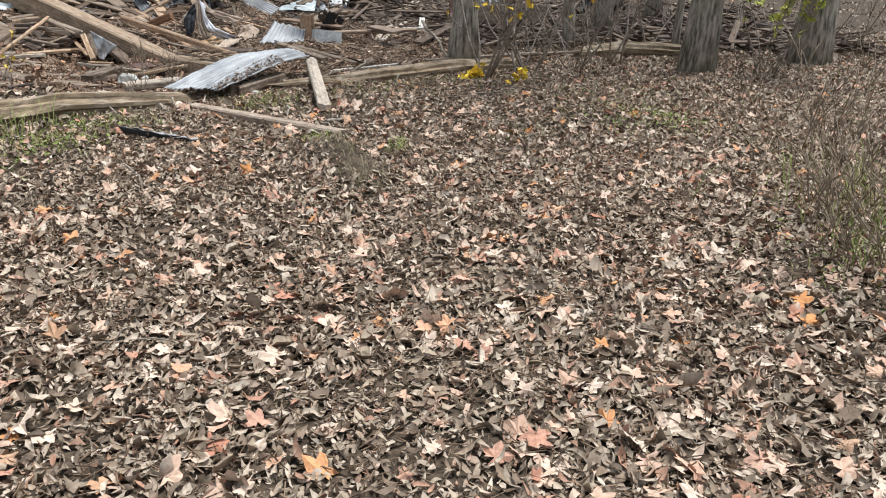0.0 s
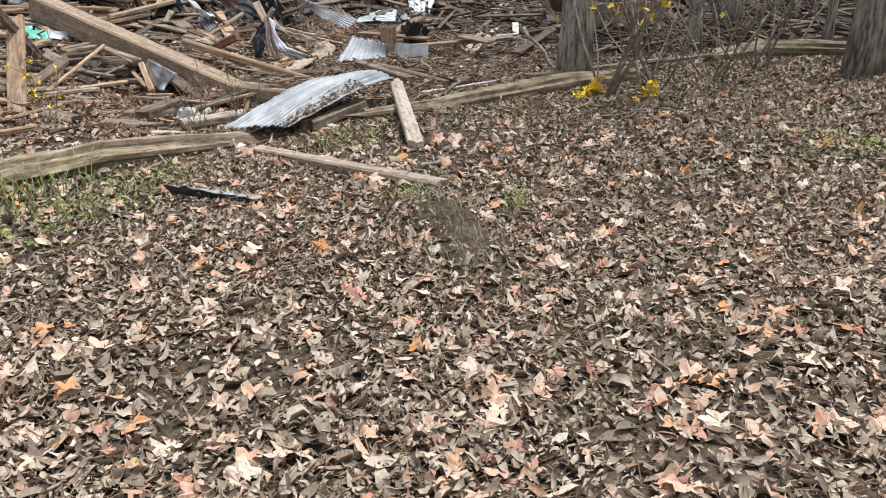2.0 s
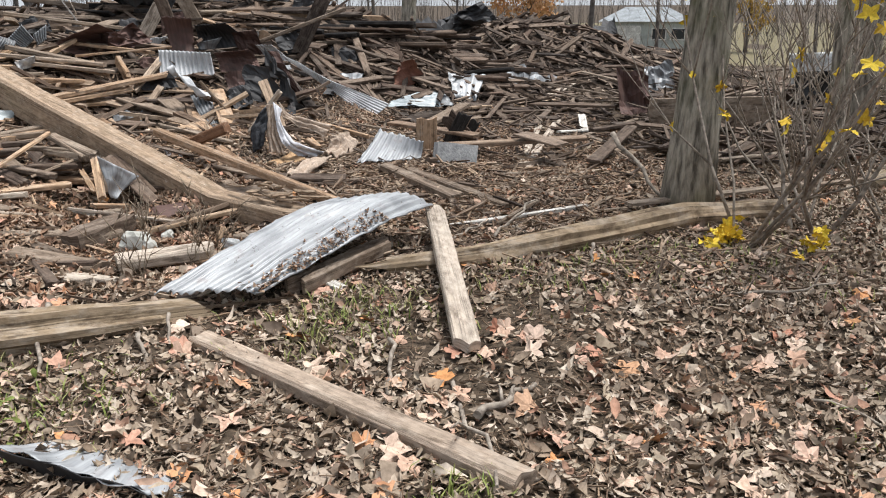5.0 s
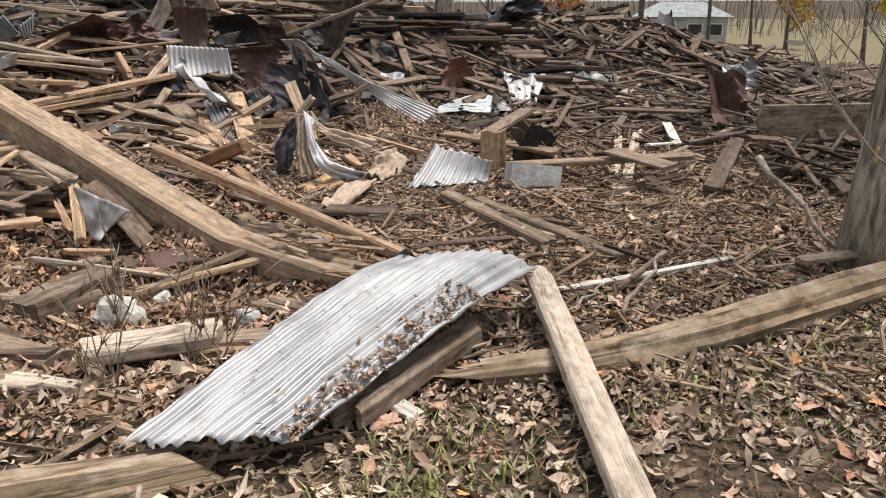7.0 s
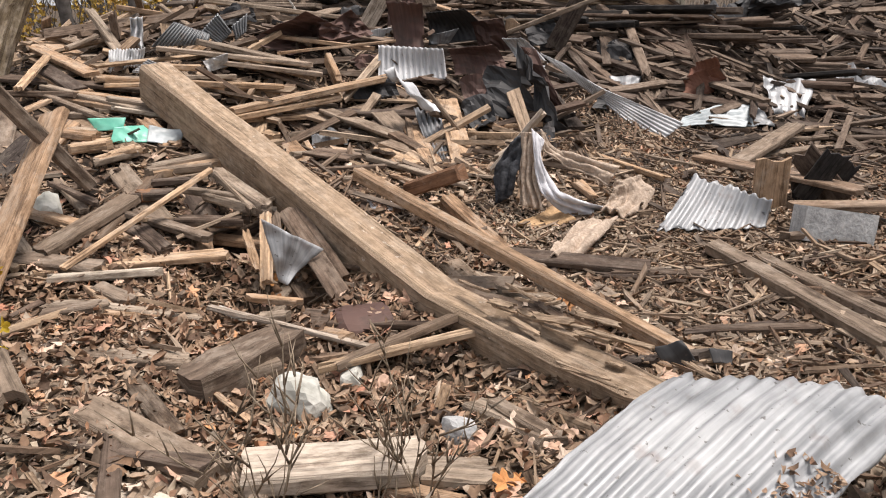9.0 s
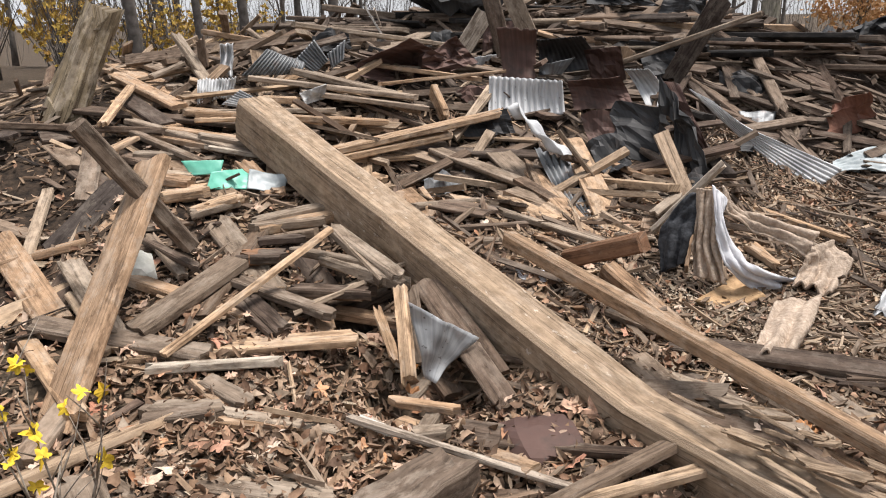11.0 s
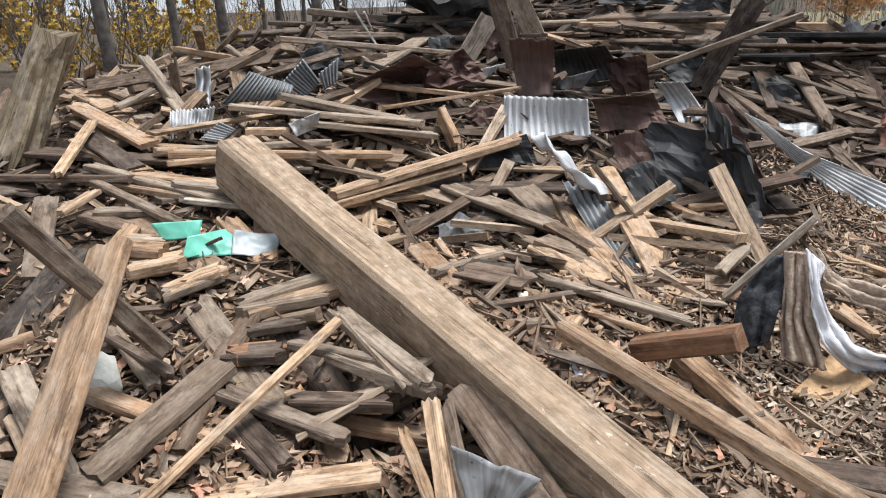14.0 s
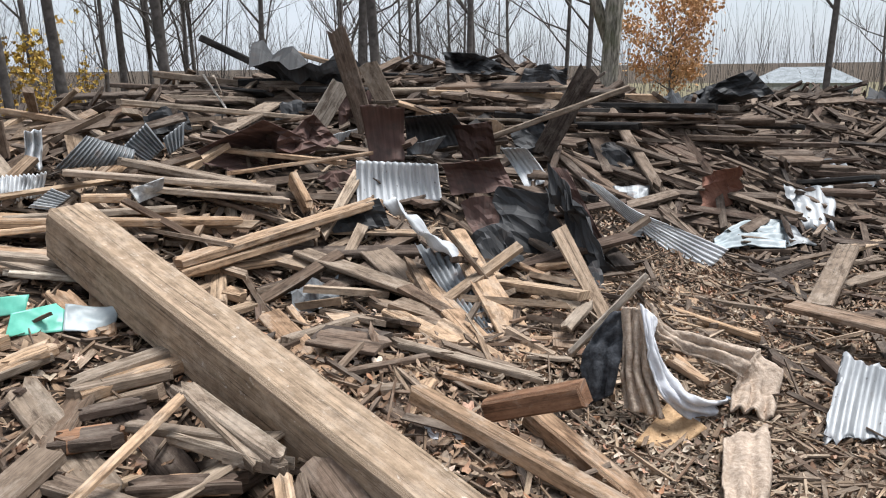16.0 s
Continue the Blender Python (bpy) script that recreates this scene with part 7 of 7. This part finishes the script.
# ---- plants ----
def shrub(at, height, stems, seed, label, leaf=None, leaf_n=0, leaf_size=0.07, spread=0.35, mat=None, r=0.012, depth=2, name="shrub"):
    """A thin many-stemmed bush or sapling, with leaves if given."""
    rng = random.Random(seed)
    top = empty(name, at)
    pts = []
    for k in range(stems):
        bm = bmesh.new()
        ang = rng.uniform(0, 6.28)
        way = Vector((math.cos(ang) * spread, math.sin(ang) * spread, 1)).normalized()
        limb(bm, Vector((rng.gauss(0, 0.06), rng.gauss(0, 0.06), -0.05)), way, height * rng.uniform(0.7, 1.1), r * rng.uniform(0.7, 1.2), rng, depth)
        pts += [v.co.copy() for v in bm.verts if v.co.z > 0.25 * height]
        part("stem", bm, mat or TWIG, top)
    if leaf and leaf_n:
        bm = bmesh.new()
        for _ in range(leaf_n):
            p, f = star_leaf(leaf_size * rng.uniform(0.6, 1.2), rng)
            m = Matrix.Translation(rng.choice(pts)) @ Euler((rng.gauss(0, 0.8), rng.gauss(0, 0.8), rng.uniform(0, 6.3))).to_matrix().to_4x4()
            vs = [bm.verts.new(m @ Vector(q)) for q in p]
            for t in f:
                bm.faces.new([vs[i] for i in t])
        part("foliage", bm, leaf, top)
    return tagged(top, label, "shrub")


def on(x, y, dz=0.0):
    return (x, y, rough_h(x, y) + dz)


tree(on(0.19, 9.85), 11, 0.175, 31, "tree with furrowed grey bark at the heap's edge", (0.01, 0.02), depth=2, limbs=10, low=0.3)
tree(on(3.12, 9.9), 14, 0.21, 32, "stout tree with mossy grey bark", (0.01, 0.0), depth=2, limbs=9, low=0.3)
tree(on(2.5, 13.5), 11, 0.17, 33, "grey-barked tree behind saplings", (0.02, 0.0), depth=2, limbs=8, low=0.3)
tree(on(1.75, 11.6), 8, 0.09, 34, "slim grey-barked tree among brushwood", (-0.03, 0.02), depth=2, limbs=8, low=0.25)
tree(on(3.3, 11.4), 7, 0.06, 35, "slim grey sapling tree among the brushwood", (0.03, 0.0), depth=2, limbs=7, low=0.25)
tree(on(5.1, 10.9), 12, 0.26, 36, "broad brown-barked tree beyond the brushwood", (0.0, 0.03), depth=2, limbs=8, low=0.3)
tree(on(3.9, 15.5), 12, 0.15, 38, "grey-barked tree behind the heap", (0.03, 0.0), depth=2, limbs=8, low=0.3)
shrub(on(0.42, 9.0), 2.3, 6, 41, "leaning sapling stems with a few yellow leaves", YELLOW, 110, 0.1, 0.7, r=0.014)
shrub(on(0.9, 9.3), 2.0, 6, 42, "bare grey leaning sapling stems", None, 0, spread=0.9, r=0.015)
shrub(on(1.5, 9.7), 2.2, 6, 43, "bare grey leaning sapling stems", None, 0, spread=1.0, r=0.012)
shrub(on(2.2, 10.3), 2.2, 6, 44, "bare grey tangled brushwood stems", None, 0, spread=0.8, r=0.014)
shrub(on(0.38, 8.95), 0.16, 6, 45, "low sprig of bright yellow maple leaves", YELLOW, 46, 0.1, 1.3, r=0.005, depth=1)
shrub(on(0.82, 8.9), 0.16, 3, 46, "low sprig of bright yellow maple leaves", YELLOW, 16, 0.1, 0.8, r=0.005, depth=1)
for k, (x, y) in enumerate(((1.2, 10.6), (1.9, 11.2), (2.8, 11.0), (3.6, 12.0), (1.0, 12.4), (4.6, 12.6), (2.2, 14.5), (5.8, 11.6), (6.6, 13.5), (3.4, 16.5), (5.5, 16.0))):
    shrub(on(x, y), 2.4, 3, 80 + k, "bare grey tangled brushwood stems", None, 0, spread=1.0, r=0.012)
shrub(on(3.95, 9.7), 1.9, 8, 47, "sapling with yellow-green leaves", LIME, 320, 0.11, 0.45, r=0.01)
shrub(on(2.35, 3.8), 0.7, 10, 48, "dry tangled brown weed stalks", None, 0, spread=1.5, mat=DRIED, r=0.005)
shrub(on(2.7, 4.5), 0.9, 11, 49, "dry tangled brown weed stalks", None, 0, spread=1.5, mat=DRIED, r=0.005)
shrub(on(3.0, 5.3), 1.0, 9, 50, "dry tangled brown weed stalks", None, 0, spread=1.5, mat=DRIED, r=0.005)
shrub(on(-4.62, 8.0), 0.5, 3, 51, "slim sapling with yellow maple leaves", YELLOW, 15, 0.055, 0.15, r=0.007, depth=1)
shrub(on(-4.85, 8.25), 0.45, 2, 52, "slim sapling with yellow maple leaves", YELLOW, 8, 0.07, 0.15, r=0.006, depth=1)
shrub(on(-5.0, 7.6), 0.7, 4, 55, "slim sapling with yellow maple leaves", YELLOW, 16, 0.06, 0.25, r=0.008, depth=1)
shrub(on(-3.3, 8.15), 0.45, 4, 53, "dead brown weed stalks", None, 0, spread=0.4, mat=DRIED, r=0.004)
shrub(on(-2.95, 8.3), 0.4, 4, 54, "dead brown weed stalks", None, 0, spread=0.4, mat=DRIED, r=0.004)


def grass(name, rs, x, y, height, label, mat=None, w=0.004):
    k = len(x)
    z = HN(x, y)
    ang, bend = rs.uniform(0, 6.28, k), rs.uniform(0.2, 0.9, k) * height
    cx, cy = np.cos(ang), np.sin(ang)
    verts = np.zeros((k, 5, 3))
    for i, (u, s) in enumerate(((0, -1), (0, 1), (0.55, -0.8), (0.55, 0.8), (1, 0))):
        verts[:, i, 0] = x + cx * bend * u * u - cy * w * s
        verts[:, i, 1] = y + cy * bend * u * u + cx * w * s
        verts[:, i, 2] = z + height * u * (1 - 0.25 * u)
    faces = (np.arange(k)[:, None, None] * 5 + np.array([(0, 1, 3), (0, 3, 2), (2, 3, 4)])[None]).reshape(-1, 3)
    return tagged(bulk(name, verts.reshape(-1, 3), faces, mat or GRASS), label, "grass", kind="stuff")


def tufts(spots, per, rs):
    xs = np.concatenate([rs.normal(p[0], p[2], per) for p in spots])
    ys = np.concatenate([rs.normal(p[1], p[2], per) for p in spots])
    return xs, ys


xs, ys = tufts([(-3.1, 5.9, 0.2), (-2.7, 6.4, 0.18), (-3.3, 6.6, 0.2), (-3.6, 5.6, 0.3), (1.5, 7.1, 0.25), (2.1, 7.2, 0.3), (1.9, 6.9, 0.2), (-1.75, 7.6, 0.2), (-1.9, 7.3, 0.18), (1.4, 8.2, 0.35), (-0.9, 8.3, 0.3), (-0.3, 8.7, 0.3), (0.4, 8.6, 0.3)], 240, rs)
grass("grass_tufts", rs, xs, ys, rs.uniform(0.03, 0.1, len(xs)), "sparse green and straw grass among leaves")
xs, ys = tufts([(-0.38, 5.85, 0.05), (-0.36, 6.02, 0.04), (2.2, 3.6, 0.3), (2.6, 4.4, 0.3), (-1.05, 6.1, 0.08)], 110, rs)
grass("grass_tufts", rs, xs, ys, rs.uniform(0.03, 0.1, len(xs)), "small green grass tufts among leaves")
xs, ys = rs.uniform(0.2, 5.5, 4200), rs.uniform(6.3, 10.5, 4200)
thick = np.sin(1.9 * xs + 0.7) * np.sin(2.3 * ys - xs) > rs.uniform(-0.2, 0.9, len(xs))
grass("grass_tufts", rs, xs[thick], ys[thick], rs.uniform(0.03, 0.09, int(thick.sum())), "thin grass growing through the leaf litter")
xs, ys = tufts([(-3.05, 5.3, 0.18), (-3.2, 4.9, 0.15), (-2.9, 5.7, 0.15), (1.55, 6.75, 0.14), (1.95, 6.8, 0.12), (2.3, 3.9, 0.25), (-2.9, 6.2, 0.15)], 85, rs)
leaves("weed_leaves", rs, xs, ys, rs.uniform(0.02, 0.05, len(xs)), rs.uniform(0.03, 0.12, len(xs)), GREENLEAF, "low green weeds among fallen leaves")
xs, ys = tufts([(-0.86, 5.75, 0.1), (-0.74, 5.42, 0.1), (-0.6, 5.1, 0.1), (-0.5, 4.85, 0.12)], 80, rs)
grass("dry_straw", rs, xs, ys, rs.uniform(0.04, 0.12, len(xs)), "dry straw drooping over the soil hump", STRAW, 0.002)
xs, ys = tufts([(2.45, 3.7, 0.16), (2.75, 4.4, 0.25), (3.0, 5.2, 0.3), (-3.7, 6.0, 0.25), (2.9, 4.7, 0.35)], 130, rs)
grass("tall_grass", rs, xs, ys, rs.uniform(0.1, 0.42, len(xs)), "tall straw and green grass among dead weeds")

# ---- the wood behind, and the far house ----
kinds = [tree((0, 0, -50 - k), 11 + 2 * k, 0.065 + 0.02 * k, 60 + k, "leafless tree of the far wood", (0.02 * (k - 1), 0), mat=FARBARK, depth=2, limbs=16, low=0.24, fork=0.3 if k == 2 else 0) for k in range(4)]
for ang, dist, k in ((49.9, 15.5, 3), (45.8, 18.6, 2), (42.2, 18.3, 3), (35.6, 17.5, 3), (29.2, 22.0, 1), (20.9, 17.5, 3), (17.7, 21.0, 0), (14.3, 19.5, 1), (7.3, 27.0, 1), (5.7, 22.0, 1), (-10.0, 20.0, 1), (-14.0, 24.0, 0)):
    fx, fy = -3.4 - dist * math.sin(radians(ang)), 7.7 + dist * math.cos(radians(ang))
    copy_thing(kinds[k], pose(fx, fy, H(fx, fy), 0, 0, 70 * k + ang))
tree((-4.57, 23.66, -0.1), 14, 0.2, 68, "forked grey-barked tree behind the heap", (0.02, 0), fork=-0.35, fork_at=0.15, depth=2, limbs=9, low=0.4)
rng = random.Random(5)
for k in range(80):
    ang, dist = rng.uniform(12, 78), rng.uniform(20, 60)
    if k > 60:
        ang = rng.uniform(-60, 12)
        dist = rng.uniform(38, 70)
    if k > 74:
        ang, dist = rng.uniform(100, 260), rng.uniform(12, 25)
    fx, fy = -3.4 - dist * math.sin(radians(ang)), 7.7 + dist * math.cos(radians(ang))
    copy_thing(kinds[rng.randrange(4)], pose(fx, fy, H(fx, fy), 0, 0, rng.uniform(0, 360)))
for k in kinds:
    k.location = (-30 - 3 * k.location.z, 60, -2.4)


bush = shrub((-30.0, 40.0, H(-30.0, 40.0)), 3.4, 9, 120, "bare grey bush in the wood", None, 0, spread=0.5, r=0.02, mat=FARBARK, depth=2)
for k in range(26):
    ang, dist = rng.uniform(12, 70), rng.uniform(17, 40)
    fx, fy = -3.4 - dist * math.sin(radians(ang)), 7.7 + dist * math.cos(radians(ang))
    copy_thing(bush, pose(fx, fy, H(fx, fy), 0, 0, rng.uniform(0, 360)))


def thicket(name, rs, k, a0, a1, d0, d1, label, z=-2.3):
    """A far belt of thin stems in one object."""
    ang, dist = np.radians(rs.uniform(a0, a1, k)), rs.uniform(d0, d1, k)
    x, y = -3.4 - dist * np.sin(ang), 7.7 + dist * np.cos(ang)
    h, r = rs.uniform(3, 9, k), rs.uniform(0.01, 0.04, k)
    lx, ly = rs.normal(0, 0.2, k) * h, rs.normal(0, 0.2, k) * h
    verts = np.zeros((k, 6, 3))
    for i in range(3):
        c, s = math.cos(2.094 * i), math.sin(2.094 * i)
        verts[:, i] = np.stack([x + c * r, y + s * r, 0 * x + z], 1)
        verts[:, i + 3] = np.stack([x + lx + c * r * 0.3, y + ly + s * r * 0.3, h], 1)
    faces = (np.arange(k)[:, None, None] * 6 + np.array([(0, 1, 4, 3), (1, 2, 5, 4), (2, 0, 3, 5)])[None]).reshape(-1, 4)
    return tagged(bulk(name, verts.reshape(-1, 3), faces, FARBARK), label, "thicket", kind="stuff")


thicket("far_thicket", rs, 260, 14, 85, 28, 75, "dense thin leafless stems of the far wood")
thicket("wood_edge", rs, 260, 8, 90, 70, 120, "dense grey stems of the distant wood")
thicket("far_hedge", rs, 1500, -60, 14, 75, 120, "thin leafless stems of the far wood")
for k in range(16):
    ang, dist = rng.uniform(-50, 14), rng.uniform(34, 60)
    fx, fy = -3.4 - dist * math.sin(radians(ang)), 7.7 + dist * math.cos(radians(ang))
    shrub((fx, fy, H(fx, fy)), rng.uniform(1.6, 2.8), 6, 100 + k, "bare grey bush in the distance", None, 0, spread=0.9, r=0.02, mat=FARBARK)
tree((-3.4, 66.0, -2.4), 7.6, 0.16, 71, "maple with orange autumn leaves", leaves=ORANGE, leaf_count=5200, leaf_size=0.3, mat=FARBARK, depth=2, limbs=16, low=0.18, crown=1.5)
tree((13.0, 66.0, -2.4), 7.0, 0.16, 72, "tree with yellow-orange autumn leaves", leaves=YELLOWED, leaf_count=2600, leaf_size=0.3, mat=FARBARK, depth=2, limbs=14, low=0.18)
for ang, dist, h in ((53.0, 17.0, 1.5), (49.5, 20.0, 1.7), (46.5, 23.0, 2.0), (43.0, 22.0, 1.5)):
    fx, fy = -3.4 - dist * math.sin(radians(ang)), 7.7 + dist * math.cos(radians(ang))
    shrub((fx, fy, H(fx, fy)), h, 7, int(dist * 10), "low bush with yellow autumn leaves", YELLOWED, 420, 0.13, 0.9, r=0.012)
shrub((-26.5, 24.5, -0.1), 2.6, 9, 73, "yellow-leaved bush at the wood's edge", YELLOWED, 420, 0.3, 0.9, r=0.02)
shrub((-21.5, 25.5, -0.1), 2.4, 8, 74, "yellow-leaved bush at the wood's edge", YELLOWED, 160, 0.26, 0.9, r=0.02)


def house(at, turn):
    """A low house: pale walls, grey hipped roof, doors and windows."""
    top = empty("house", at)
    top.rotation_euler = (0, 0, radians(turn))

    def box(name, x0, x1, y0, y1, z0, z1, mat, parent=None, label=""):
        bm = bmesh.new()
        bmesh.ops.create_cube(bm, size=1.0)
        bmesh.ops.scale(bm, vec=(x1 - x0, y1 - y0, z1 - z0), verts=bm.verts)
        bmesh.ops.translate(bm, vec=((x0 + x1) / 2, (y0 + y1) / 2, (z0 + z1) / 2), verts=bm.verts)
        return part(name, bm, mat, parent or top, label)

    box("wall", -3.2, 3.2, 0, 5, 0, 2.3, SIDING, label="pale green siding wall")
    bm = bmesh.new()
    v = [bm.verts.new(p) for p in ((-3.6, -0.4, 2.25), (3.6, -0.4, 2.25), (3.6, 5.4, 2.25), (-3.6, 5.4, 2.25), (-1.6, 2.5, 3.3), (1.6, 2.5, 3.3))]
    for f in ((0, 1, 5, 4), (1, 2, 5), (2, 3, 4, 5), (3, 0, 4), (3, 2, 1, 0)):
        bm.faces.new([v[i] for i in f])
    part("roof", bm, ROOFING, top, "grey shingled roof")
    d = box("garage_door", -2.8, -0.4, -0.06, 0.02, 0, 1.95, PAINT, label="white garage door")
    for k in range(3):
        box("panel", -2.7, -0.5, -0.09, -0.05, 0.1 + 0.62 * k, 0.62 + 0.62 * k, PAINT, d)
    for x in (0.4, 1.8):
        w = box("window", x, x + 1.1, -0.06, 0.02, 0.9, 1.8, PAINT)
        box("pane", x + 0.08, x + 1.02, -0.08, -0.05, 0.98, 1.72, PANE, w)
    return tagged(top, "low pale green house with grey roof beyond the trees", "house")


house((5.6, 66, -2.36), -4)
lawn = grid_object("lawn", np.linspace(-30, 45, 20), np.linspace(44, 150, 20), lambda x, y: rough_h(x, y) + 0.02, LAWN)
tagged(lawn, "straw-green lawn before the house", "lawn", kind="structure")

# The heap's base; its near-black colour paints the shaded gaps under the boards.
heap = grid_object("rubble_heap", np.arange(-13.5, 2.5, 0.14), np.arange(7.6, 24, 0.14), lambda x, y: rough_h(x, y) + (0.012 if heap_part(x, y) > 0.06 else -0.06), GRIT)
tagged(heap, "heap of soil, wood dust and crumbled debris, coloured dark as shade between boards", "rubble", kind="stuff")
